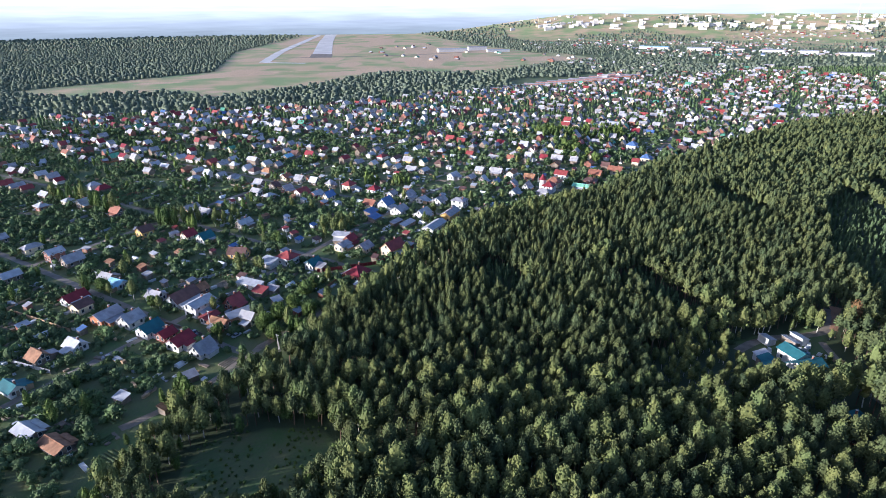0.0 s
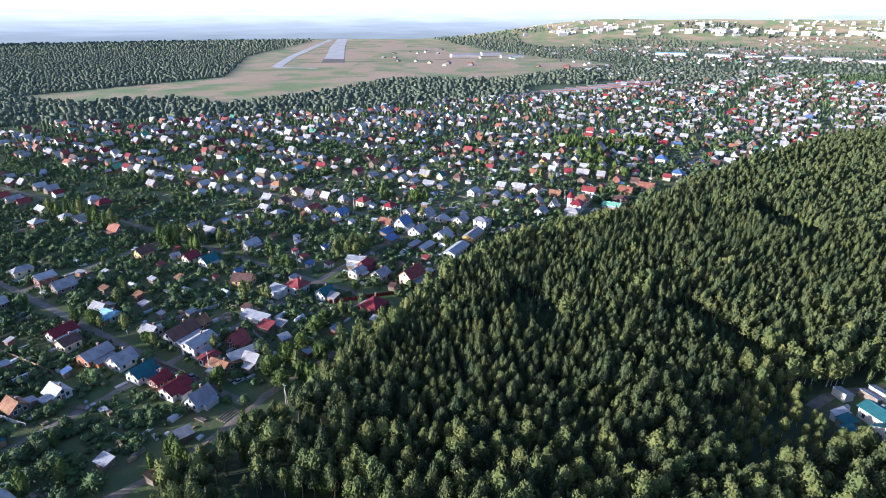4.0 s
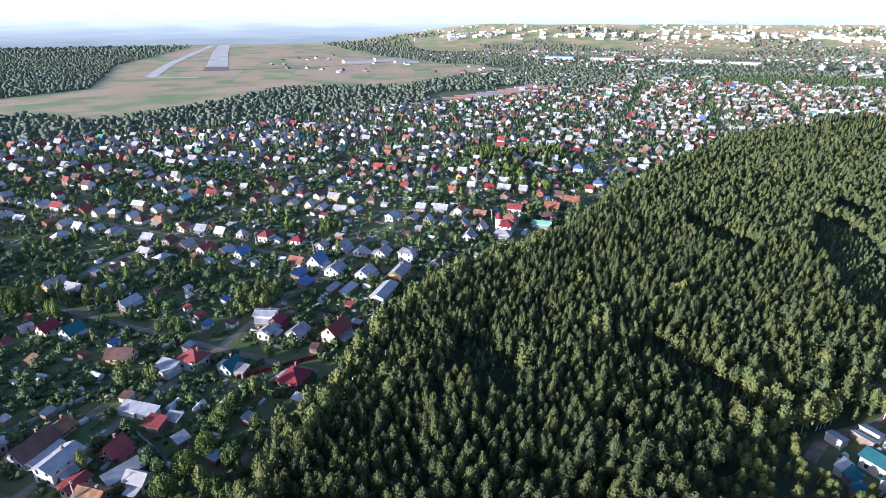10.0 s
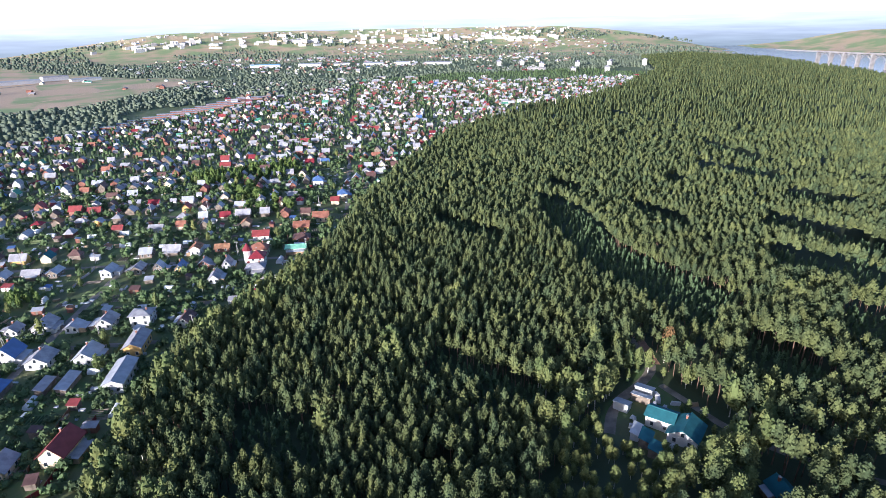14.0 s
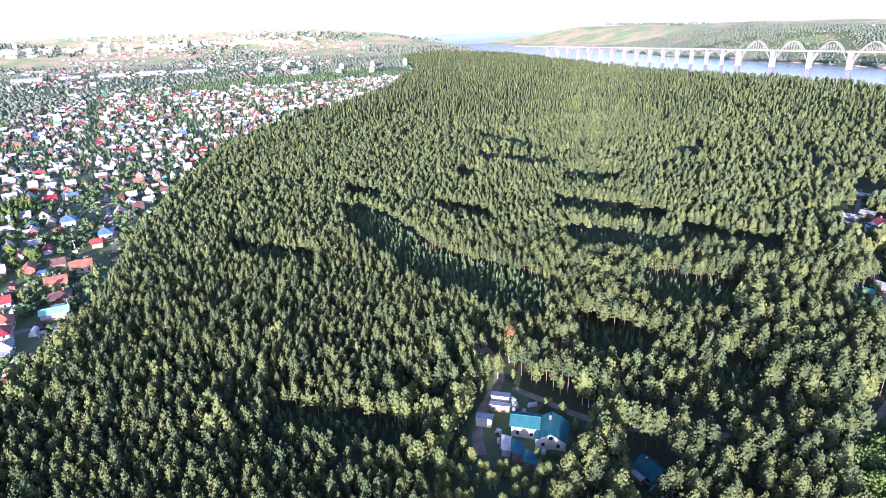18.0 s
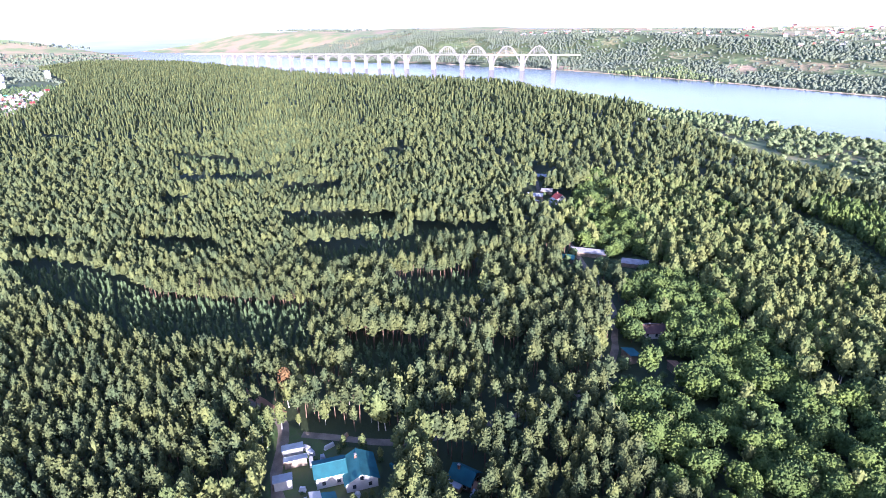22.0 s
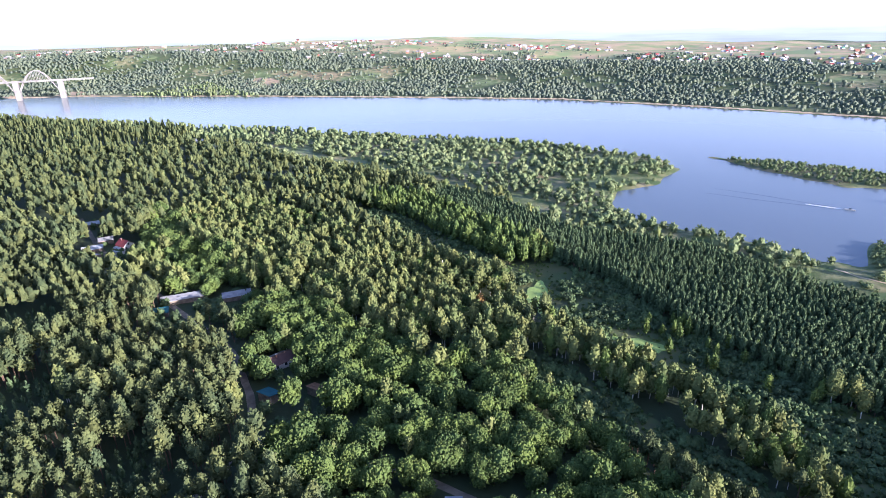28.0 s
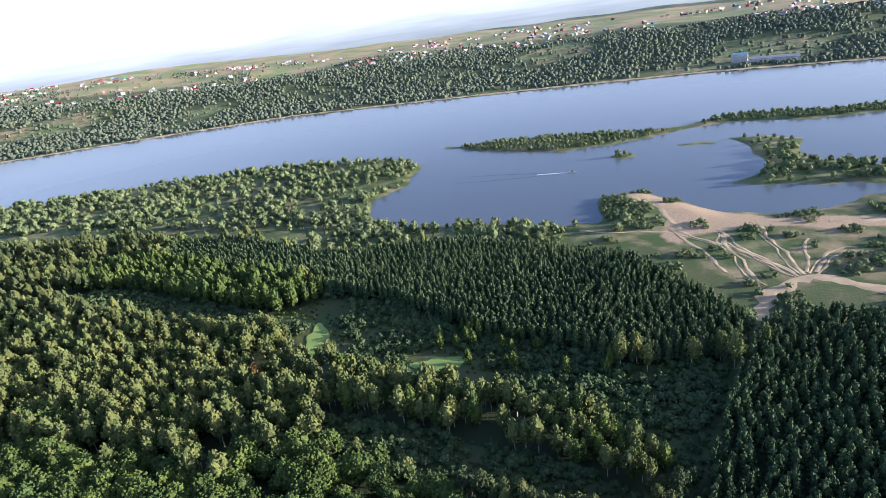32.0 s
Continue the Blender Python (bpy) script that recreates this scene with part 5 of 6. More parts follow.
def build_village():
    g = np.random.default_rng(31)
    roofs = ["slate"] * 14 + ["zinc"] * 12 + ["red"] * 2 + ["darkred"] * 3 + ["brown"] * 3 + ["tile", "green", "teal", "blue", "skyblue", "rust", "rust"]
    walls = ["white"] * 5 + ["cream"] * 4 + ["log"] * 9 + ["yellow", "brick", "brick"]
    keyed = list(HOUSE_SPOTS)
    near, far = [], []
    for k, u in enumerate(STREETS):
        for side, back, chance in ((-1, 12, 1.0), (1, 12, 1.0), (-1, 31, 0.5 if u > 420 else 0.2), (1, 31, 0.5 if u > 420 else 0.2)):
            v = -760.0 + g.uniform(0, 8)
            while v < 520:
                x, y = uv(u + side * (back + g.uniform(-2, 3)), v)
                v += g.uniform(10.5, 15.0)
                if g.uniform() > chance:
                    continue
                if min(abs(v - c) for c in CROSS) < 7 or not inside([x], [y], VILLAGE)[0] or reach([x], [y], FOREST_EDGE, False)[0] < 14:
                    continue
                if min(math.hypot(x - a, y - b) for a, b in keyed) < 12.5 or (x > -185 and y < 325 and u < 285) or (u < 300 and v < -60 and g.uniform() < 0.45) or g.uniform() < 0.06:
                    continue
                (near if math.hypot(x + 20, y - 90) < 460 else far).append((x, y))
    near.sort(key=lambda p: math.hypot(p[0] + 20, p[1] - 90))
    for i, (x, y) in enumerate(near[:215]):
        length, depth = g.uniform(6, 11), g.uniform(5, 7.6)
        two = g.uniform() < 0.1
        turn = (U_TURN if g.uniform() < 0.7 else V_TURN) + g.uniform(-0.06, 0.06)
        house(x, y, length, depth, g.uniform(4.8, 5.4) if two else g.uniform(2.8, 3.6), g.uniform(1.8, 3.2), turn, walls[g.integers(len(walls))], roofs[g.integers(len(roofs))], hip=g.uniform() < 0.18, extras=i < 55, chimney=g.uniform() < 0.7)
    return near[215:] + far


def joined_houses(name, spots, seed, label, size=1.0):
    """Far dwellings as one mesh, each with its walls and gabled roof."""
    g = np.random.default_rng(seed)
    n = len(spots)
    p = np.array(spots)
    low = min(1.0, size + 0.1)
    l, d, h, r = g.uniform(6, 9.5, n) * size, g.uniform(5, 7.2, n) * size, np.where(g.uniform(0, 1, n) < 0.2, 5.0, 2.9) * low, g.uniform(1.8, 3.2, n) * low
    turn = np.where(g.uniform(0, 1, n) < 0.65, U_TURN, V_TURN) + g.uniform(-0.08, 0.08, n)
    wall_v = np.array([(-1, -1, 0), (1, -1, 0), (1, 1, 0), (-1, 1, 0), (-1, -1, 1), (1, -1, 1), (1, 1, 1), (-1, 1, 1), (-1, 0, 2), (1, 0, 2)], float)
    wall_f = np.array([(0, 1, 5), (0, 5, 4), (1, 2, 6), (1, 6, 5), (2, 3, 7), (2, 7, 6), (3, 0, 4), (3, 4, 7), (4, 8, 7), (5, 6, 9)])
    roof_v = np.array([(-1.14, -1.18, 0.9), (1.14, -1.18, 0.9), (1.14, 0, 2.1), (-1.14, 0, 2.1), (-1.14, 1.18, 0.9), (1.14, 1.18, 0.9)], float)
    roof_f = np.array([(0, 1, 2), (0, 2, 3), (3, 2, 5), (3, 5, 4)])
    z0 = ground_z(p[:, 0], p[:, 1]) - 0.3
    mats = [M[k] for k in ("white", "cream", "log", "brick", "slate", "zinc", "red", "darkred", "brown", "green", "blue", "tile")]
    vs, fs, ix, total = [], [], [], 0
    wall_pick = g.choice(4, n, p=(0.24, 0.22, 0.36, 0.18))
    roof_pick = 4 + g.choice(8, n, p=(0.50, 0.20, 0.05, 0.07, 0.10, 0.03, 0.02, 0.03))
    c, s = np.cos(turn)[:, None], np.sin(turn)[:, None]
    for v, f, pick in ((wall_v, wall_f, wall_pick), (roof_v, roof_f, roof_pick)):
        lx, ly = v[:, 0] * l[:, None] / 2, v[:, 1] * d[:, None] / 2
        zz = np.where(v[:, 2] <= 1, v[:, 2] * h[:, None], h[:, None] + (v[:, 2] - 1) * r[:, None])
        vs.append(np.stack([lx * c - ly * s + p[:, :1], lx * s + ly * c + p[:, 1:2], zz + z0[:, None]], -1).reshape(-1, 3))
        fs.append((f[None] + len(v) * np.arange(n)[:, None, None] + total).reshape(-1, 3))
        ix.append(np.repeat(pick, len(f)))
        total += n * len(v)
    tagged(new(name, mesh_of(name, np.concatenate(vs), np.concatenate(fs), mats, np.concatenate(ix))), label, "houses", kind="stuff")


far_spots = build_village()
joined_houses("far_village_houses", far_spots, 33, "many small gabled houses of the far village", 0.92)
gs = np.random.default_rng(34)
shed_spots = [(x + gs.uniform(-11, 11), y + gs.uniform(-11, 11)) for x, y in far_spots for _ in range(2)]
shed_spots = [p for p in shed_spots if min(math.hypot(p[0] - a, p[1] - b) for a, b in HOUSE_SPOTS) > 9 and float(reach([p[0]], [p[1]], FOREST_EDGE, False)[0]) > 8]
joined_houses("far_village_sheds", shed_spots, 36, "many low sheds and annexes of the far village", 0.5)


def far_settlements():
    g = np.random.default_rng(35)
    spots = []
    while len(spots) < 900:
        x, y = g.uniform(300, 2300), g.uniform(900, 2600)
        if y > 0.5 * x + 700 and not inside([x], [y], RIVER)[0] and not inside([x], [y], AIRFIELD)[0] and waves(np.array([x]), np.array([y]), 500, 36)[0] > -0.1:
            spots.append((x, y))
    joined_houses("far_suburb_houses", spots, 37, "scattered pale houses of distant suburbs", 1.2)
    spots = []
    while len(spots) < 650:
        x, y = g.uniform(-600, 2300), g.uniform(-1900, 600)
        d = float(reach([x], [y], FAR_BANK, False)[0])
        if inside([x], [y], FAR_LAND)[0] and 380 < d < 1100 and waves(np.array([x]), np.array([y]), 500, 38)[0] > 0.0:
            spots.append((x, y))
    joined_houses("far_bank_houses", spots, 39, "scattered pale houses on the far bank heights", 1.1)


far_settlements()


def garden_clutter():
    """Sheds, glasshouses, stacks and fences between the houses."""
    g = np.random.default_rng(41)
    bm = bmesh.new()
    for k in range(9):
        a0, a1 = math.pi * k / 9, math.pi * (k + 1) / 9
        q = [bm.verts.new((sx * 2.6, 1.4 * math.cos(a), 2.1 * math.sin(a))) for sx, a in ((-1, a0), (1, a0), (1, a1), (-1, a1))]
        bm.faces.new(q)
    for sx in (-1, 1):
        bm.faces.new([bm.verts.new((sx * 2.6, 1.4 * math.cos(math.pi * k / 9), 2.1 * math.sin(math.pi * k / 9))) for k in range(10)])
    film = bpy.data.meshes.new("cover")
    bm.to_mesh(film)
    bm.free()
    film.materials.append(M["poly"])
    bm = bmesh.new()
    rings = []
    for k in range(9):
        a = math.pi * k / 8
        rings.append([bm.verts.new((dx, (1.43 + dr) * math.cos(a), (2.13 + dr) * math.sin(a))) for dx, dr in ((-0.05, -0.05), (0.05, -0.05), (0.05, 0.05), (-0.05, 0.05))])
    for r0, r1 in zip(rings, rings[1:]):
        for k in range(4):
            bm.faces.new((r0[k], r0[(k + 1) % 4], r1[(k + 1) % 4], r1[k]))
    hoop = bpy.data.meshes.new("hoop")
    bm.to_mesh(hoop)
    bm.free()
    hoop.materials.append(M["white"])
    spots = HOUSE_SPOTS[:]
    made, tries = 0, 0
    while made < 150 and tries < 6000:
        tries += 1
        u, v = g.uniform(80, 470), g.uniform(-330, 20)
        x, y = uv(u, v)
        if not inside([x], [y], VILLAGE)[0] or reach([x], [y], FOREST_EDGE, False)[0] < 7 or min(abs(u - s) for s in STREETS) < 6 or min(abs(v - c) for c in CROSS) < 5:
            continue
        if min(math.hypot(x - a, y - b) for a, b in spots) < 8.5:
            continue
        spots.append((x, y))
        made += 1
        turn = (U_TURN if g.uniform() < 0.5 else V_TURN) + g.uniform(-0.15, 0.15)
        if g.uniform() < 0.42:
            root = thing("greenhouse", Matrix.Translation((x, y, at_ground(x, y))) @ Matrix.Rotation(turn, 4, "Z") @ Matrix.Scale(g.uniform(0.8, 1.15), 4), "arched garden greenhouse of cloudy white film", "greenhouse", "greenhouses in the gardens")
            new("cover", film).parent = root
            for hx in (-2.6, 0, 2.6):
                ob = new("hoop", hoop)
                ob.parent = root
                ob.location.x = hx
        else:
            shed(x, y, g.uniform(2.5, 5), g.uniform(2, 3.2), g.uniform(1.8, 2.3), turn, ("log", "log", "white", "brick")[g.integers(4)], ("slate", "zinc", "zinc", "rust", "red", "brown", "blue")[g.integers(7)])
    # low stacks, beds and cold frames
    n = 3800
    u, v = g.uniform(60, 620, n), g.uniform(-420, 60, n)
    x, y = u * U[0] + v * V_[0], u * U[1] + v * V_[1]
    ok = inside(x, y, VILLAGE) & (np.min(np.abs(u[:, None] - np.array(STREETS)), 1) > 5) & (reach(x, y, FOREST_EDGE, False) > 5)
    x, y = x[ok], y[ok]
    n = len(x)
    l, d, h = g.uniform(0.8, 4.5, n), g.uniform(0.6, 1.6, n), g.uniform(0.3, 1.3, n)
    t = np.where(g.uniform(0, 1, n) < 0.5, U_TURN, V_TURN) + g.uniform(-0.2, 0.2, n)
    cube = np.array([(sx, sy, sz) for sz in (0, 1) for sx, sy in ((-0.5, -0.5), (0.5, -0.5), (0.5, 0.5), (-0.5, 0.5))], float)
    faces = np.array([(4, 5, 6, 7), (0, 1, 5, 4), (1, 2, 6, 5), (2, 3, 7, 6), (3, 0, 4, 7)])
    c, s = np.cos(t)[:, None], np.sin(t)[:, None]
    lx, ly = cube[:, 0] * l[:, None], cube[:, 1] * d[:, None]
    vs = np.stack([lx * c - ly * s + x[:, None], lx * s + ly * c + y[:, None], cube[:, 2] * h[:, None] + ground_z(x, y)[:, None] - 0.1], -1).reshape(-1, 3)
    fs = (faces[None] + 8 * np.arange(n)[:, None, None]).reshape(-1, 4)
    mats = [M[k] for k in ("poly", "log", "zinc", "timber", "white")]
    tagged(new("garden_boxes", mesh_of("garden_boxes", vs, fs, mats, np.repeat(g.integers(0, 5, n), 5))), "cold frames, timber stacks and crates in gardens", "garden clutter", kind="stuff")


garden_clutter()


def vegetable_beds():
    """Rows of beds in the gardens, some dug over, some green."""
    g = np.random.default_rng(47)
    vs, fs, ix, total = [], [], [], 0
    for _ in range(2200):
        u, v = g.uniform(60, 620), g.uniform(-420, 60)
        x, y = uv(u, v)
        if not inside([x], [y], VILLAGE)[0] or reach([x], [y], FOREST_EDGE, False)[0] < 8 or min(abs(u - s) for s in STREETS) < 8 or min(math.hypot(x - a, y - b) for a, b in HOUSE_SPOTS) < 8:
            continue
        turn = (U_TURN if g.uniform() < 0.5 else V_TURN) + g.uniform(-0.06, 0.06)
        c, s = math.cos(turn), math.sin(turn)
        long, n, pick = g.uniform(4, 9), int(g.integers(3, 7)), int(g.integers(0, 3))
        z = at_ground(x, y)
        for q in range(n):
            o = (q - n / 2) * 1.1
            ring = [(-long / 2, o - 0.38), (long / 2, o - 0.38), (long / 2, o + 0.38), (-long / 2, o + 0.38)]
            h = 0.25 + 0.35 * g.uniform() * (pick > 0)
            vs += [(x + a * c - b * s, y + a * s + b * c, z - 0.1) for a, b in ring] + [(x + 0.96 * a * c - (b * 0.5 + o * 0.5) * s, y + 0.96 * a * s + (b * 0.5 + o * 0.5) * c, z + h) for a, b in ring]
            fs += [tuple(total + k for k in f) for f in ((4, 5, 6, 7), (0, 1, 5, 4), (1, 2, 6, 5), (2, 3, 7, 6), (3, 0, 4, 7))]
            ix += [pick] * 5
            total += 8
    mats = [M["soil"], M["garden"], M["willow"]]
    tagged(new("vegetable_beds", mesh_of("vegetable_beds", np.array(vs), np.array(fs), mats, ix)), "rows of dug and green vegetable beds in gardens", "garden beds", kind="stuff")


vegetable_beds()


def plot_fences():
    """Low fences between the plots of the village."""
    g = np.random.default_rng(43)
    vs, fs, ix, total = [], [], [], 0
    for k, u in enumerate(STREETS[:9]):
        v = -520.0
        while v < 420:
            v += g.uniform(14, 22)
            for a, b in ((u + 4, u + 41), (u - 4, u - 41)):
                b = a + (b - a) * g.uniform(0.5, 1.0)
                if g.uniform() < 0.25:
                    continue
                n = 8
                line = np.array([uv(a + (b - a) * q / n, v + 0.5 * math.sin(q)) for q in range(n + 1)])
                if not inside(line[:, 0], line[:, 1], VILLAGE).all() or reach(line[:, 0], line[:, 1], FOREST_EDGE, False).min() < 4:
                    continue
                if min(float(np.hypot(line[:, 0] - hx, line[:, 1] - hy).min()) for hx, hy in HOUSE_SPOTS) < 5.2:
                    continue
                h = g.uniform(0.9, 1.7)
                z = ground_z(line[:, 0], line[:, 1])
                for off in (0.0, 0.08):
                    low = np.column_stack([line + off * V_, z - 0.2])
                    vs += [low, low + [0, 0, h + 0.2]]
                m = n + 1
                for q in range(n):
                    o = total
                    fs += [(o + q, o + q + 1, o + m + q + 1, o + m + q), (o + 2 * m + q + 1, o + 2 * m + q, o + 3 * m + q, o + 3 * m + q + 1), (o + m + q, o + m + q + 1, o + 3 * m + q + 1, o + 3 * m + q)]
                ix += [int(g.integers(0, 5))] * (3 * n)
                total += 4 * m
    mats = [M[k] for k in ("log", "zinc", "slate", "timber", "rust")]
    tagged(new("plot_fences", mesh_of("plot_fences", np.concatenate(vs), np.array(fs), mats, ix)), "low board and sheet fences between garden plots", "fences", kind="stuff")


plot_fences()


def fence(x0, y0, x1, y1, h, mat, label, step=2.6):
    """Posts with boards between them, on the ground."""
    n = max(1, int(math.hypot(x1 - x0, y1 - y0) / step))
    turn = math.atan2(y1 - y0, x1 - x0)
    root = thing("fence", Matrix.Translation((x0, y0, at_ground(x0, y0))) @ Matrix.Rotation(turn, 4, "Z"), label, "fence", "garden fences")
    size = math.hypot(x1 - x0, y1 - y0) / n
    post, panel = bmesh.new(), bmesh.new()
    box(post, -0.07, 0.07, -0.07, 0.07, -0.6, h + 0.1)
    folds = [(0.08 + (size - 0.16) * k / 12, 0.04 if k % 2 else -0.02) for k in range(13)]
    for (xa, ya), (xb, yb) in zip(folds, folds[1:]):
        panel.faces.new([panel.verts.new(p) for p in ((xa, ya, -0.2), (xb, yb, -0.2), (xb, yb, h), (xa, ya, h))])
    bmesh.ops.remove_doubles(panel, verts=panel.verts[:], dist=0.001)
    bmesh.ops.solidify(panel, geom=panel.faces[:], thickness=0.03)
    first_post, first_panel = part("post", post, M["log"], root), part("panel", panel, M[mat], root)
    for k in range(n + 1):
        dz = at_ground(x0 + (x1 - x0) * k / n, y0 + (y1 - y0) * k / n) - at_ground(x0, y0)
        for ob in (first_post,) if k == n else (first_post, first_panel):
            o = ob if k == 0 else new(ob.name.split(".")[0], ob.data)
            o.parent = root
            o.matrix_basis = pose(k * size, 0, dz)


fence(-62, 262, -33, 272, 1.8, "darkred", "wine-red board fence round a plot")
fence(-33, 272, -16, 300, 1.8, "darkred", "wine-red board fence along a plot")
fence(-36, 284, -22, 312, 1.6, "rust", "rusty sheet fence along a garden")
fence(-131, 240, -100, 268, 1.6, "zinc", "long pale sheet fence between gardens")
fence(-98, 256, -86, 240, 1.6, "log", "weathered grey board fence between gardens")
fence(-76, 222, -88, 236, 1.7, "zinc", "pale sheet fence behind a yard")
fence(-120, 214, -96, 202, 1.5, "log", "weathered board fence along street")
fence(62, 380, 84, 430, 2.0, "concrete", "pale panel wall round a large plot")
fence(62, 380, 76, 374, 2.0, "concrete", "pale panel wall round a large plot")
fence(88, 392, 106, 432, 2.0, "brick", "dark brick-red fence between plots")
fence(-178, 190, -140, 176, 1.6, "zinc", "pale sheet fence between gardens")
fence(-190, 224, -150, 205, 1.6, "timber", "bare timber fence beside street")


def street_pole(x, y):
    root = thing("utility_pole", Matrix.Translation((x, y, at_ground(x, y))), "grey concrete utility pole with cross arm at street", "pole", "utility poles")
    for n, a, b, r in (("pole", (0, 0, -1), (0, 0, 8.5), 0.16), ("cross_arm", (-0.9, 0, 7.9), (0.9, 0, 7.9), 0.07), ("brace", (0.9, 0, 0), (0.1, 0, 6.5), 0.12)):
        bm = bmesh.new()
        tube(bm, a, b, r, r * 0.75, 6)
        part(n, bm, M["concrete"], root)
    for sx in (-0.8, 0.8):
        bm = bmesh.new()
        tube(bm, (sx, 0, 7.95), (sx, 0, 8.2), 0.06, 0.04, 6)
        part("insulator", bm, M["white"], root)
    root.rotation_euler.z = V_TURN


def build_streets():
    for k, u in enumerate(STREETS):
        run = [uv(u + 3 * math.sin(v / 90), v) for v in range(-620, 520, 20)]
        spans, cur = [], []
        for p in run:
            if inside([p[0]], [p[1]], VILLAGE)[0] and reach([p[0]], [p[1]], FOREST_EDGE, False)[0] > 6:
                cur.append(p)
            elif cur:
                spans.append(cur)
                cur = []
        for s in spans + [cur]:
            if len(s) > 2:
                draped("street", s, 3.1, M["asphalt"], "worn dusty village street", "street", seed=k)
        if k < 5:
            for v in range(-300, 60, 38):
                x, y = uv(u + 3.6, v)
                if inside([x], [y], VILLAGE)[0] and reach([x], [y], FOREST_EDGE, False)[0] > 5:
                    street_pole(x, y)
    for k, v in enumerate(CROSS):
        run = [uv(u, v + 2 * math.sin(u / 60)) for u in range(60, 1300, 20)]
        run = [p for p in run if inside([p[0]], [p[1]], VILLAGE)[0] and reach([p[0]], [p[1]], FOREST_EDGE, False)[0] > 6]
        if len(run) > 3:
            draped("street", run, 3.3, M["asphalt"], "worn dusty village cross street", "street", seed=k + 40)
    for k, line in enumerate(TRACKS[:3]):
        draped("track", line, (3.6, 2.8, 2.6)[k], M["soil"], "sandy unpaved forest track", "track", seed=k + 60)


build_streets()
draped("track", [(-100, 146), (-84, 164), (-77, 178), (-67, 202), (-56, 212), (-48, 232)], 3.0, M["soil"], "trodden earth track along the forest edge", "track", seed=78, ragged=0.4)
draped("sand_patch", [(159, 210), (164, 215), (169, 221), (172, 228)], 5, M["red_sand"], "bare reddish sand slope above the forest yard", "sand", seed=77, ragged=0.5)


def car(x, y, turn, paint, label):
    root = thing("car", Matrix.Translation((x, y, at_ground(x, y))) @ Matrix.Rotation(turn, 4, "Z"), label, "car", "parked cars")
    bm = bmesh.new()
    box(bm, -2.1, 2.1, -0.85, 0.85, 0.3, 0.85)
    bmesh.ops.bevel(bm, geom=bm.edges[:], offset=0.12, segments=2, affect="EDGES")
    part("body", bm, M[paint], root)
    bm = bmesh.new()
    v = box(bm, -1.3, 1.0, -0.75, 0.75, 0.85, 1.42)
    for k in (4, 7):
        v[k].co.x += 0.35
    for k in (5, 6):
        v[k].co.x -= 0.55
    part("cabin", bm, M["glass"], root, "dark glass cabin")
    bm = bmesh.new()
    box(bm, -0.9, 0.42, -0.68, 0.68, 1.425, 1.46)
    part("roof", bm, M[paint], root)
    for sx in (-1.3, 1.3):
        for sy in (-0.82, 0.82):
            bm = bmesh.new()
            tube(bm, (sx, sy - 0.1, 0.32), (sx, sy + 0.1, 0.32), 0.32, 0.32, 12)
            tyre = part("wheel", bm, M["tyre"], root)
            bm = bmesh.new()
            tube(bm, (sx, sy - 0.12, 0.32), (sx, sy + 0.12, 0.32), 0.19, 0.19, 8)
            part("rim", bm, M["zinc"], tyre)


car(-84.5, 203.5, 1.0, "white", "white saloon parked beside a street")
car(-82, 201.5, 1.0, "zinc", "silver hatchback parked beside a street")
car(-99.5, 203.8, -0.4, "zinc", "grey car parked on street verge")
car(-89, 271, 0.4, "white", "white car parked near a red-roofed house")


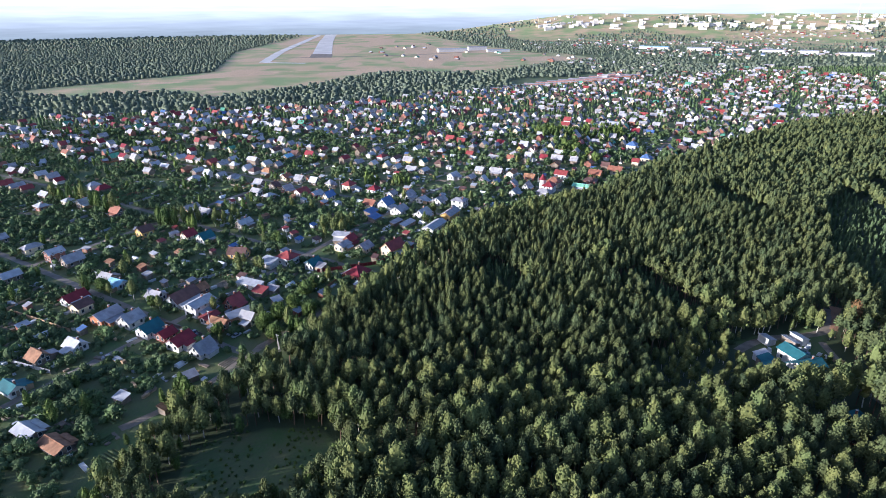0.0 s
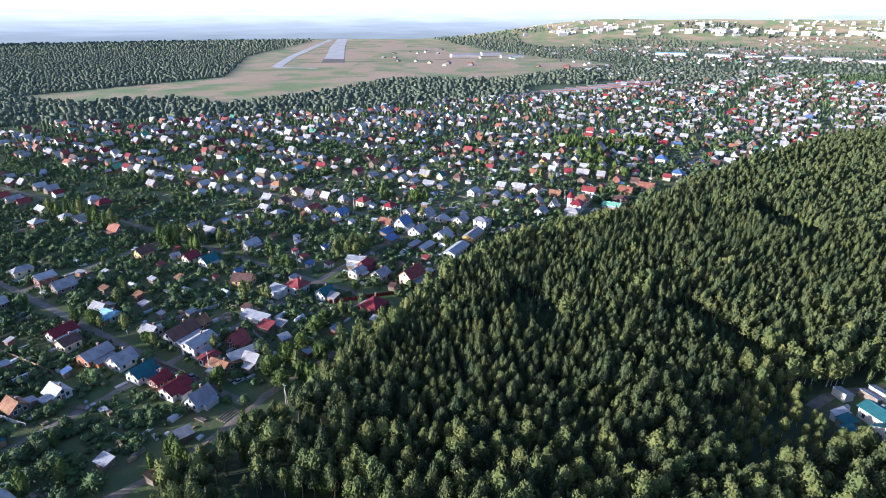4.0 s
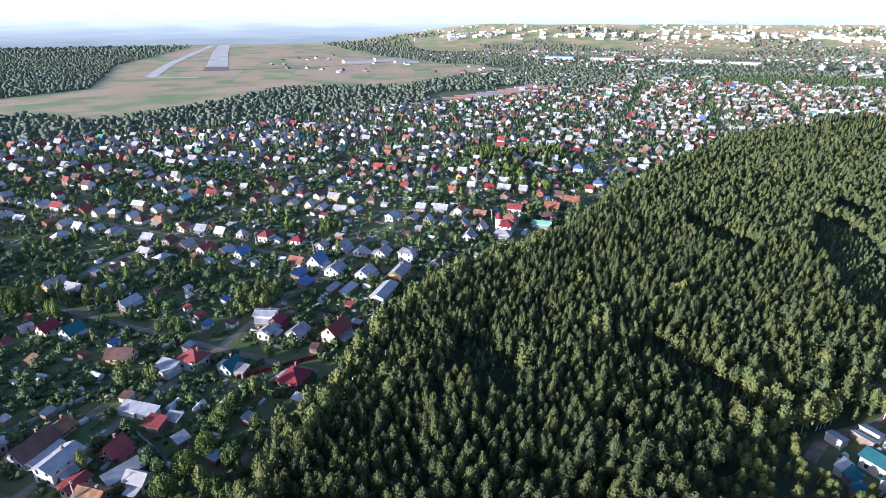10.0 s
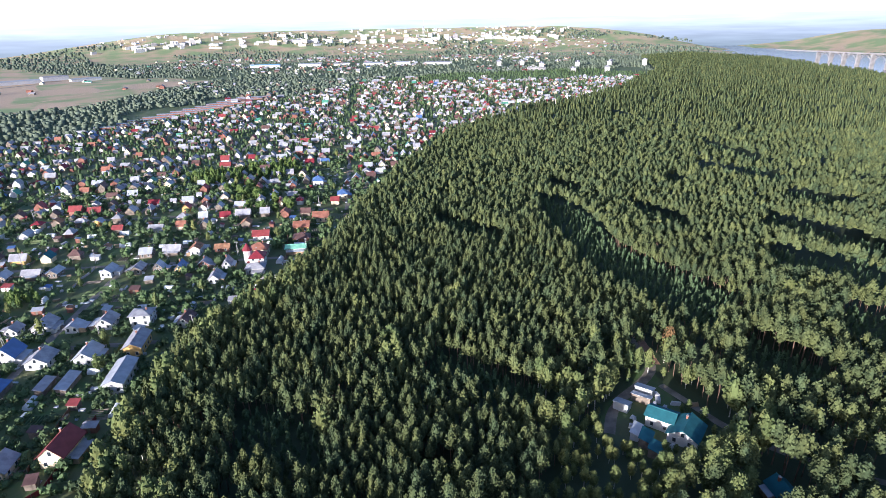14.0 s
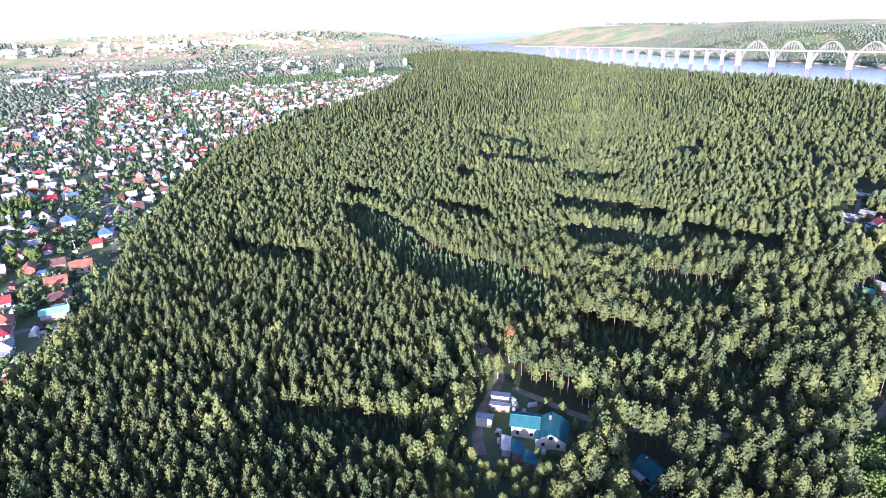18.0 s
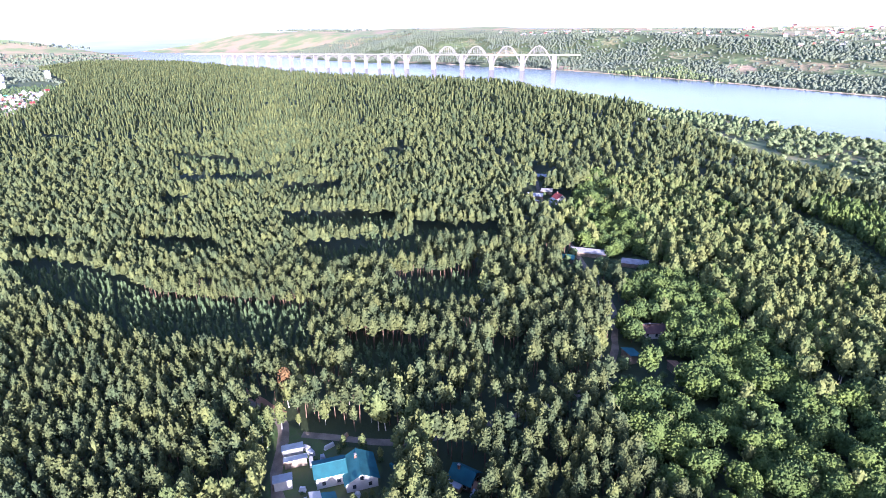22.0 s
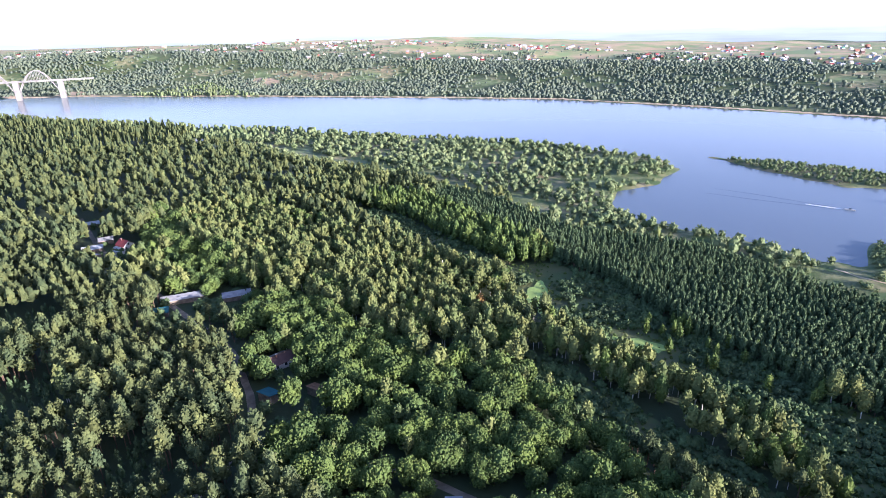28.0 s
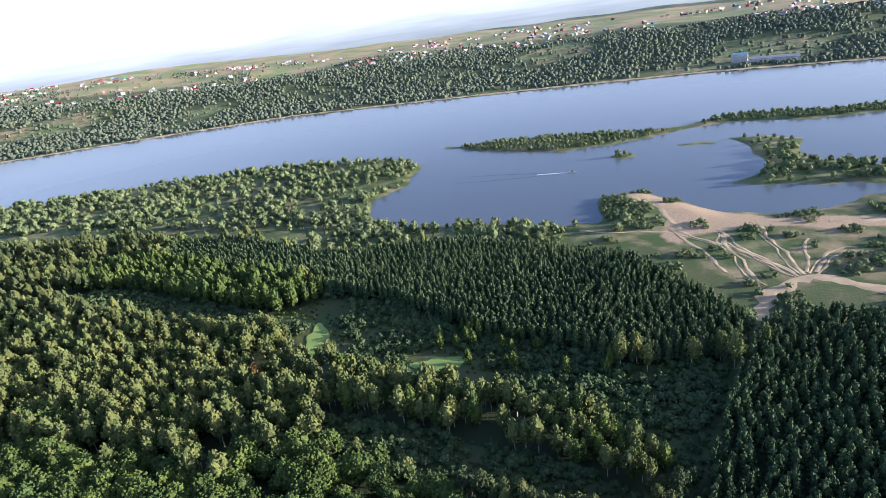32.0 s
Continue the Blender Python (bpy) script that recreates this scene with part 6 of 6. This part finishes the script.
def grow_gardens():
    x, y, g = scatter(-300, 60, 70, 400, 2.7, 54)
    u, v = x * U[0] + y * U[1], x * V_[0] + y * V_[1]
    ok = inside(x, y, VILLAGE) & (np.min(np.abs(u[:, None] - np.array(STREETS)), 1) > 4) & (reach(x, y, FOREST_EDGE, False) > 2) & clear_of(x, y, HOUSE_SPOTS, 5.0) & (reach(x, y, [(-96, 128), (-92, 160), (-80, 180)], False) > 9)
    ok &= np.min(np.abs(v[:, None] - np.array(CROSS)), 1) > 4
    ok &= g.uniform(0, 1, len(x)) < np.where(waves(x, y, 24, 55) > -0.3, 0.72, 0.2)
    plant_stuff("garden_bushes", x[ok], y[ok], "shrub", 2, g.uniform(0.35, 0.95, ok.sum()), "thick garden bushes and vegetable rows", "bushes", 9, stems=False)
    x, y, g = scatter(-430, 320, 60, 640, 4.2, 51)
    u, v = x * U[0] + y * U[1], x * V_[0] + y * V_[1]
    street = np.min(np.abs(u[:, None] - np.array(STREETS)), 1)
    ok = inside(x, y, VILLAGE) & (street > 3.2) & (np.min(np.abs(v[:, None] - np.array(CROSS)), 1) > 3.2) & (reach(x, y, FOREST_EDGE, False) > 3) & (reach(x, y, [(-96, 128), (-92, 160), (-80, 180)], False) > 9)
    ok &= np.where(waves(x, y, 45, 52) > 0.1, g.uniform(0, 1, len(x)) < 0.85, g.uniform(0, 1, len(x)) < 0.4)
    for a, b in HOUSE_SPOTS:
        ok &= np.hypot(x - a, y - b) > 6.5
    big = ok & (g.uniform(0, 1, len(x)) < 0.03)
    small = ok & ~big & (g.uniform(0, 1, len(x)) < 0.5)
    apple = ok & ~big & ~small
    hub = (-40.0, 130.0)
    plant("birch", x[big & (x > -100)], y[big & (x > -100)], g, "village birches", 0.45, 0.75, "village_birches", hub)
    plant("alder", x[big & (x <= -100)], y[big & (x <= -100)], g, "village alders", 0.5, 0.8, "village_alders", hub)
    plant("apple", x[apple], y[apple], g, "garden trees", 0.5, 1.15, "garden_trees", hub)
    plant("shrub", x[small], y[small], g, "garden shrubs", 0.45, 1.1, "garden_shrubs", hub)
    x, y, g = scatter(-800, 1250, 250, 1330, 8.0, 53)
    ok = inside(x, y, VILLAGE) & ((x < -430) | (x > 320) | (y > 640)) & (g.uniform(0, 1, len(x)) < 0.75)
    plant_stuff("far_garden_trees", x[ok], y[ok], "apple", 3, g.uniform(0.5, 1.25, ok.sum()), "garden trees of the far village", "trees", 7, stems=False)
    # groves among the houses
    for k, (cx, cy, rx, ry, n) in enumerate(((140, 600, 45, 26, 130), (118, 520, 12, 40, 60), (-95, 262, 7, 10, 12), (-62, 318, 8, 12, 16), (-150, 262, 12, 8, 14), (-150, 335, 26, 8, 24), (-120, 250, 5, 5, 5), (-60, 210, 8, 12, 16), (-40, 420, 18, 8, 24))):
        gx, gy = cx + rx * g.uniform(-1, 1, n), cy + ry * g.uniform(-1, 1, n)
        keep = clear_of(gx, gy, HOUSE_SPOTS, 7)
        plant(("alder", "broad", "birch", "birch", "birch", "birch", "birch", "alder", "alder")[k], gx[keep], gy[keep], g, "grove between the houses", 0.5, 0.85, "village_grove", hub)
    for k, (tx, ty, size) in enumerate(((-122, 223, 0.62), (-126, 226, 0.55), (-155, 240, 0.75), (-150, 236, 0.6), (-89, 201, 0.62), (-92, 301, 0.7), (-97, 296, 0.75), (-88, 298, 0.6), (-72, 206, 0.8), (-75, 213, 0.7), (-68, 214, 0.8), (-64, 222, 0.75), (-62, 206, 0.85), (-56, 216, 0.8), (-66, 198, 0.7), (-100, 262, 0.5), (-52, 275, 0.5), (-60, 243, 0.7), (-54, 250, 0.7), (-62, 236, 0.75))):
        plant_one("garden_tree", "broad" if k % 3 else "birch", tx, ty, size, 1.3 * k, k % 8, "leafy tree with rounded crown beside a village yard", "garden trees")
    for k, (tx, ty, size) in enumerate(((-263, 379, 0.95), (-257, 377, 0.85), (-251, 377, 1.0), (-244, 374, 0.9), (-238, 371, 1.0), (-230, 366, 0.9), (-223, 361, 1.0), (-215, 356, 0.9), (-208, 352, 1.05), (-170, 331, 0.95), (-165, 328, 1.0), (-160, 329, 0.9), (-156, 333, 0.8), (-145, 320, 0.85), (-149, 323, 0.7), (-163, 240, 0.8), (-138, 233, 0.7), (-89, 296, 0.75))):
        plant_one("poplar_tree", "alder" if k % 4 else "birch", tx, ty, 1.15 * size, 1.9 * k, k % 8, "tall leafy poplar in a row between gardens", "row of tall trees")
    # young growth round the dark meadow
    n = 90
    gx, gy = g.uniform(-95, -30, n), g.uniform(105, 165, n)
    keep = (depth_in(gx, gy, MEADOW) < 2)
    plant("alder", gx[keep], gy[keep], g, "trees by the meadow", 0.45, 0.8, "meadow_trees", hub)


grow_gardens()


# ---- yard in the forest ----
Y_TURN = math.radians(18)
house(131, 187, 10, 8, 4.8, 1.6, Y_TURN + 1.571, "white", "teal", chimney=False, name="lodge")
house(131.5, 178.5, 12, 11, 3.8, 2.8, Y_TURN, "white", "teal", name="lodge")
shed(141, 200.5, 6, 3.5, 2.4, Y_TURN + 1.571, "white", "white")
shed(136.5, 198.5, 6.5, 2.6, 2.2, Y_TURN + 1.571, "log", "white")
shed(128, 200, 5, 4, 2.2, Y_TURN + 1.571, "white", "zinc")
shed(120, 188.5, 6, 2.6, 2.4, Y_TURN + 0.1, "white", "white")
shed(119.5, 184.5, 6, 3.4, 2.6, Y_TURN + 0.1, "log", "teal")
shed(117.5, 179.5, 5, 4, 2.4, Y_TURN + 0.1, "log", "teal")
house(129, 148, 8, 7, 3.4, 2.4, Y_TURN + 0.7, "log", "teal")
house(124, 143, 5, 4, 2.6, 1.4, Y_TURN + 0.7, "brick", "rust", chimney=False)
for k, (tx, ty) in enumerate(((130, 207), (128, 206.5), (133, 208), (126, 206), (150, 210), (152, 207))):
    plant_one("birch_tree", "birch", tx, ty, 0.85, k, k, "slender birch with pale trunk beside forest yard", "birches by the yard")
for k, (tx, ty, sx, sy, mat) in enumerate(((137, 194, 4, 1.2, "white"), (141, 195, 2.5, 1.6, "zinc"), (143, 197, 3, 1.4, "white"), (126, 194, 2, 1, "poly"), (139, 191, 1.6, 1.6, "zinc"), (144, 190, 3.5, 0.8, "white"), (148, 186, 4, 0.8, "timber"), (124, 178, 2, 1.4, "white"), (122, 192, 1.5, 1, "white"), (134, 168, 6, 0.9, "teal"), (143, 203, 2, 2, "slate"))):
    root = thing("crate_stack", Matrix.Translation((tx, ty, at_ground(tx, ty))) @ Matrix.Rotation(Y_TURN + 0.4 * k, 4, "Z"), "stack of building material in the forest yard", "stack", "stacks in the yard")
    for q in range(3):
        bm = bmesh.new()
        box(bm, -sx / 2 + 0.1 * q, sx / 2 - 0.15 * q, -sy / 2, sy / 2 - 0.1 * q, -0.3 if q == 0 else 0.45 * q + 0.01, 0.45 * (q + 1))
        part("layer", bm, M[mat], root)
house(391, 78, 9, 8, 3.6, 2.8, Y_TURN, "white", "red")
shed(398, 94, 11, 4, 2.4, math.radians(255), "log", "zinc")
shed(381, 84, 5, 4, 2.4, Y_TURN, "white", "zinc")
shed(386, 96, 7, 3.5, 2.4, Y_TURN + 0.3, "log", "zinc")
shed(410, 84, 8, 4, 2.4, math.radians(255), "log", "slate")
shed(452, 82, 14, 4, 2.4, math.radians(255), "log", "zinc")
shed(292, 78, 20, 4, 2.3, math.radians(250), "log", "slate")
shed(284, 92, 8, 4, 2.3, math.radians(250), "log", "teal")
shed(277, 58, 13, 4, 2.3, math.radians(250), "log", "slate")
house(208, 70, 13, 8, 3.2, 2.0, Y_TURN + 1.3, "white", "brown")
shed(190, 84, 6, 5, 2.6, Y_TURN, "log", "teal")
shed(182, 70, 5, 4, 2.4, Y_TURN, "log", "rust")
house(106, 72, 9, 8, 3.4, 2.6, Y_TURN + 0.5, "white", "zinc", lift=0)
shed(100, 67, 7, 5, 2.6, Y_TURN + 0.5, "log", "teal")
house(703, -84, 24, 10, 5, 1.5, 0.5, "white", "zinc", extras=False, chimney=False, name="hall")


# ---- sand bar, ponds, boat ----
for k, line in enumerate(BEACH_TRACKS):
    draped("beach_track", line, (6.5, 1.8, 1.6, 1.6, 1.4, 1.0, 1.9, 1.8, 1.5, 1.4, 5, 3, 1.2)[k], M["sand"], "pale sandy wheel track across the beach", "track", seed=80 + k, ragged=0.65, wiggle=0.7)
    if k in (1, 2, 4, 6, 9):
        draped("beach_track", [(x + 2.2, y + 1.6) for x, y in line], 0.9, M["sand"], "narrow second rut beside a sandy track", "track", seed=110 + k, ragged=0.7, wiggle=0.7)


def pond(cx, cy, rx, ry, turn, seed):
    g = np.random.default_rng(seed)
    n = 28
    a = np.arange(n) * 6.2832 / n
    r = 1 + 0.25 * np.sin(2 * a + g.uniform(0, 6)) + 0.15 * np.sin(5 * a + g.uniform(0, 6))
    x, y = rx * r * np.cos(a), ry * r * np.sin(a)
    x, y = cx + x * math.cos(turn) - y * math.sin(turn), cy + x * math.sin(turn) + y * math.cos(turn)
    z = float(ground_z(x, y).max()) + 0.15
    v = np.concatenate([np.stack([x, y, np.full(n, z)], 1), [[cx, cy, z]], np.stack([x, y, np.full(n, z - 1.0)], 1)])
    f = [(k, (k + 1) % n, n) for k in range(n)] + [(k, n + 1 + k, (k + 1) % n) for k in range(n)] + [((k + 1) % n, n + 1 + k, n + 1 + (k + 1) % n) for k in range(n)]
    tagged(new("pond", mesh_of("pond", v, np.array(f), [M["duckweed"]])), "still pond covered with bright green duckweed", "pond", kind="structure")


pond(181, -50, 13, 5, 2.2, 1)
pond(168, -39, 7, 2.5, 2.4, 2)
pond(121, -43, 9, 5, 0.2, 3)


WAKE = material("wake_water", (0.10, 0.13, 0.20), 0.2, 0.1, 0.3, 1.0, spec=0.5)


def boat():
    root = thing("motor_boat", Matrix.Translation((118, -300, WATER_Z)) @ Matrix.Rotation(math.radians(190), 4, "Z"), "small white motor boat speeding over water", "boat")
    bm = bmesh.new()
    v = box(bm, -3.0, 2.4, -1.1, 1.1, -0.3, 0.8)
    for k in (1, 2, 5, 6):
        v[k].co.y *= 0.15
        v[k].co.x += 1.0
    part("hull", bm, M["white"], root)
    bm = bmesh.new()
    box(bm, -0.4, 0.9, -0.7, 0.7, 0.8, 1.4)
    part("windscreen", bm, M["glass"], root)
    foam = bmesh.new()
    slope(foam, [(-3, -0.7, 0.12), (-3, 0.7, 0.12), (-12, 1.3, 0.1), (-26, 0.5, 0.06), (-26, -0.5, 0.06), (-12, -1.3, 0.1)], 0.05)
    part("foam", foam, M["foam"], root, "white foam behind the stern")
    for side in (-1, 1):
        ripple = bmesh.new()
        slope(ripple, [(-8, side * 1.6, 0.1), (-60, side * 7, 0.08), (-90, side * 8, 0.05), (-60, side * 7.9, 0.08), (-8, side * 2.1, 0.1)][:: side], 0.05)
        part("wake", ripple, WAKE, root, "smooth dark wake wave")


boat()


# ---- bridge ----
def bridge():
    a, b = Vector((1790, 832, 0)), Vector((1446, -84, 0))
    turn = math.atan2(b.y - a.y, b.x - a.x)
    size = (b - a).length
    deck = 32.0
    root = thing("bridge", Matrix.Translation((a.x, a.y, 0)) @ Matrix.Rotation(turn, 4, "Z"), "pale concrete road bridge with arched spans over river", "bridge")
    bm = bmesh.new()
    box(bm, -140, size + 60, -6, 6, deck - 1.6, deck)
    part("deck", bm, M["old_concrete"], root)
    for side in (-6.2, 6.2):
        bm = bmesh.new()
        box(bm, -140, size + 60, side - 0.2, side + 0.2, deck, deck + 1.2)
        part("parapet", bm, M["old_concrete"], root)
    big = 77.0
    piers = [size - big * k for k in range(6)]
    rest = piers[-1]
    piers += [rest - rest / 15 * k for k in range(1, 16)]
    for k, s in enumerate(piers):
        bm = bmesh.new()
        w = 4.5 if k < 6 else 2.0
        box(bm, s - w, s + w, -6, 6, -12, deck - 1.6)
        part("pier", bm, M["old_concrete"], root)
    for s0, s1 in zip(piers[1:], piers[:-1]):
        high = s1 - s0 > 70
        for side in (-5.2, 5.2):
            bm = bmesh.new()
            last = None
            for q in range(15):
                s = q / 14
                p = (s0 + s * (s1 - s0), side, (5 + 47 * math.sin(math.pi * s)) if high else (16 + 13 * math.sin(math.pi * s)))
                if last:
                    tube(bm, last, p, 0.9, 0.9, 6)
                last = p
            bmesh.ops.remove_doubles(bm, verts=bm.verts[:], dist=0.4)
            part("arch", bm, M["old_concrete"], root)
            for q in range(2, 13):
                s = q / 14
                top = 5 + 47 * math.sin(math.pi * s)
                if high and top > deck + 2:
                    bm = bmesh.new()
                    tube(bm, (s0 + s * (s1 - s0), side, deck), (s0 + s * (s1 - s0), side, top), 0.4, 0.4, 4)
                    part("hanger", bm, M["old_concrete"], root)


bridge()


# ---- blocks of flats and works, far off ----
def flats(x, y, length, storeys, turn, mat="white", detail=False):
    h = storeys * 3.0
    root = thing("apartment_block", Matrix.Translation((x, y, at_ground(x, y))) @ Matrix.Rotation(turn, 4, "Z"), f"{storeys}-storey pale block of flats on the edge of town", "apartment block", "blocks of flats")
    bm = bmesh.new()
    box(bm, -length / 2, length / 2, -6, 6, -1, h)
    part("wall", bm, M[mat], root)
    bm = bmesh.new()
    box(bm, -length / 2 - 0.4, length / 2 + 0.4, -6.4, 6.4, h, h + 0.7)
    part("roof", bm, M["slate"], root)
    if detail:
        for s in range(storeys):
            for side in (-6.05, 6.05):
                bm = bmesh.new()
                box(bm, -length / 2 + 1, length / 2 - 1, side - 0.06, side + 0.06, s * 3 + 1.0, s * 3 + 2.3)
                part("window_band", bm, M["glass"], root)
    for k in range(3 if detail else 1):
        bm = bmesh.new()
        box(bm, length * (k - 1) / 3.2 - 2, length * (k - 1) / 3.2 + 2, -2, 2, h + 0.7, h + 2.6)
        part("stair_head", bm, M["slate"], root)


gf = np.random.default_rng(61)
for x, y, length, storeys, turn in ((1177, 1440, 70, 5, 0.9), (1230, 1400, 60, 5, 0.9), (1130, 1240, 55, 3, -0.6), (1200, 1290, 70, 5, 0.8), (1170, 1150, 50, 3, 0.8), (1290, 1240, 70, 5, 0.7), (1230, 1090, 40, 4, 0.7), (1380, 1200, 80, 5, 0.6), (1440, 1130, 50, 6, 0.6)):
    flats(x, y, 0.85 * length, storeys, turn, "concrete", detail=True)
for k in range(46):
    a, d = radians(gf.uniform(9, 45)), gf.uniform(2960, 3080)
    flats(math.sin(a) * d, math.cos(a) * d, gf.uniform(14, 42), int(gf.integers(2, 5)), gf.uniform(-0.5, 0.5) - a, "white")


def city_blocks():
    """The town beyond, block behind block up the rising land."""
    g = np.random.default_rng(62)
    n = 420
    a, d = np.radians(g.uniform(6, 47, n)), g.uniform(3000, 3300, n)
    keep = waves(np.degrees(a) * 10, d * 0.3, 90, 63) > -0.35
    a, d = a[keep], d[keep]
    n = len(a)
    x, y = d * np.sin(a), d * np.cos(a)
    k = 1 - 0.55 * (d - 3000) / 300
    l, w, h = g.uniform(8, 36, n) * k, g.uniform(7, 11, n) * k, np.where(g.uniform(0, 1, n) < 0.18, g.uniform(16, 26, n), g.uniform(6, 13, n)) * k
    turn = -a + g.uniform(-0.5, 0.5, n)
    cube = np.array([(sx, sy, sz) for sz in (0, 1) for sx, sy in ((-0.5, -0.5), (0.5, -0.5), (0.5, 0.5), (-0.5, 0.5))], float)
    faces = np.array([(4, 5, 6, 7), (0, 1, 5, 4), (1, 2, 6, 5), (2, 3, 7, 6), (3, 0, 4, 7)])
    c, s = np.cos(turn)[:, None], np.sin(turn)[:, None]
    lx, ly = cube[:, 0] * l[:, None], cube[:, 1] * w[:, None]
    v = np.stack([lx * c - ly * s + x[:, None], lx * s + ly * c + y[:, None], cube[:, 2] * (h + 4)[:, None] + ground_z(x, y)[:, None] - 4], -1).reshape(-1, 3)
    f = (faces[None] + 8 * np.arange(n)[:, None, None]).reshape(-1, 4)
    pick = np.repeat(g.choice(3, n, p=(0.6, 0.3, 0.1)), 5)
    tagged(new("city_blocks", mesh_of("city_blocks", v, f, [M["white"], M["concrete"], M["cream"]], pick)), "hundreds of pale blocks of the distant town", "city", kind="stuff")


city_blocks()


def radio_mast(x, y, high):
    root = thing("radio_mast", Matrix.Translation((x, y, at_ground(x, y))), "tall slender lattice mast above the distant town", "mast")
    for k in range(3):
        bm = bmesh.new()
        q = 2.1 * k
        tube(bm, (7 * math.cos(q), 7 * math.sin(q), -1), (1.2 * math.cos(q), 1.2 * math.sin(q), 0.6 * high), 1.0, 0.7, 6)
        part("leg", bm, M["concrete"], root)
    bm = bmesh.new()
    tube(bm, (0, 0, 0.55 * high), (0, 0, high), 1.5, 0.5, 6)
    part("spire", bm, M["white"], root)
    for k in range(1, 6):
        bm = bmesh.new()
        r = 7 - 5.8 * k / 6
        tube(bm, (0, 0, 0.6 * high * k / 6 - 0.4), (0, 0, 0.6 * high * k / 6 + 0.4), r, r, 6)
        part("platform", bm, M["concrete"], root)


radio_mast(3150 * math.sin(radians(33.5)), 3150 * math.cos(radians(33.5)), 85)


def works_hall(x, y, length, depth, h, turn, roof):
    root = thing("works_hall", Matrix.Translation((x, y, at_ground(x, y))) @ Matrix.Rotation(turn, 4, "Z"), f"long low industrial hall with {WORDS[roof]} roof", "hall", "industrial halls")
    bm = bmesh.new()
    box(bm, -length / 2, length / 2, -depth / 2, depth / 2, -1, h)
    part("wall", bm, M["white"], root)
    bm = bmesh.new()
    slope(bm, [(-length / 2, -depth / 2 - 0.5, h), (length / 2, -depth / 2 - 0.5, h), (length / 2, 0, h + 2), (-length / 2, 0, h + 2)], 0.3)
    slope(bm, [(length / 2, depth / 2 + 0.5, h), (-length / 2, depth / 2 + 0.5, h), (-length / 2, 0, h + 2), (length / 2, 0, h + 2)], 0.3)
    part("roof", bm, M[roof], root)


for x, y, length, depth, h, turn, roof in ((800, 1915, 70, 34, 8, -0.5, "zinc"), (890, 1870, 50, 30, 7, -0.4, "slate"), (960, 1790, 60, 28, 8, -0.5, "zinc"), (1040, 1740, 45, 24, 9, -0.6, "zinc"), (680, 1980, 90, 30, 8, -0.5, "skyblue"), (1120, 1660, 80, 30, 8, -0.5, "slate"), (30, 1900, 90, 30, 8, 0.2, "zinc"), (110, 1960, 60, 25, 10, 0.2, "slate"), (170, 1880, 70, 20, 6, 0.2, "zinc"), (-60, -800, 60, 18, 6, -0.1, "zinc"), (-20, -820, 20, 14, 10, -0.1, "skyblue")):
    works_hall(x, y, length, depth, h, turn, roof)


def garage_rows():
    for k in range(12):
        x, y = 70 + k * 23, 960 + k * 19
        root = thing("garage_row", Matrix.Translation((x + 30, y + 10, at_ground(x, y))) @ Matrix.Rotation(radians(-17), 4, "Z"), "long row of low lock-up garages with grey roof", "garages", "garage rows")
        bm = bmesh.new()
        box(bm, -30, 30, -3, 3, -0.5, 2.4)
        part("wall", bm, M["brick"], root)
        bm = bmesh.new()
        slope(bm, [(-30.3, -3.3, 2.4), (30.3, -3.3, 2.4), (30.3, 3.3, 2.9), (-30.3, 3.3, 2.9)], 0.15)
        part("roof", bm, M["zinc"], root)


garage_rows()

draped("far_shore", [(x - 2, y - 7) for x, y in FAR_BANK[1:10]], 8, M["sand"], "narrow pale beach along the far bank", "beach", lift=0.3, ragged=0.6, seed=91)

# ---- airfield ----
ga = np.random.default_rng(93)
field_spots = [(ga.uniform(-220, 420), ga.uniform(1500, 2300)) for _ in range(40)]
joined_houses("airfield_buildings", [p for p in field_spots if inside([p[0]], [p[1]], AIRFIELD)[0]], 94, "low pale buildings scattered by the airfield", 1.4)
for k, road in enumerate(([(-120, 1300), (60, 1420), (180, 1560), (300, 1700)], [(-420, 1200), (-300, 1300), (-150, 1330)], [(-60, 1500), (60, 1640), (20, 1800)])):
    draped("dirt_road", road, 7, M["sand"], "pale dirt road across the airfield grass", "road", lift=0.4, ragged=0.3, seed=95 + k)
draped("runway", [(-352, 1800), (-470, 2500), (-580, 3240)], 56, M["runway"], "pale concrete runway on the airfield", "runway", lift=0.5, ragged=0.02)
draped("runway_end", [(-330, 1660), (-352, 1800)], 60, M["asphalt"], "darker paved end of the runway", "runway", lift=0.4, ragged=0.02)
draped("taxiway", [(-440, 1510), (-500, 1900), (-630, 3180)], 26, M["runway"], "pale concrete taxiway beside the runway", "runway", lift=0.5, ragged=0.02)
draped("taxiway", [(-440, 1510), (-330, 1480)], 20, M["runway"], "short pale taxiway joining the runway", "runway", lift=0.5, ragged=0.02)
draped("taxiway", [(-430, 1650), (-330, 1680), (-100, 1740), (60, 1850)], 14, M["asphalt"], "grey paved taxiway across the field", "runway", lift=0.5, ragged=0.02)
draped("dirt_road", [(-120, 1252), (90, 1260), (290, 1470), (470, 1620)], 10, M["sand"], "sandy road along the airfield fence", "road", lift=0.4, ragged=0.2)
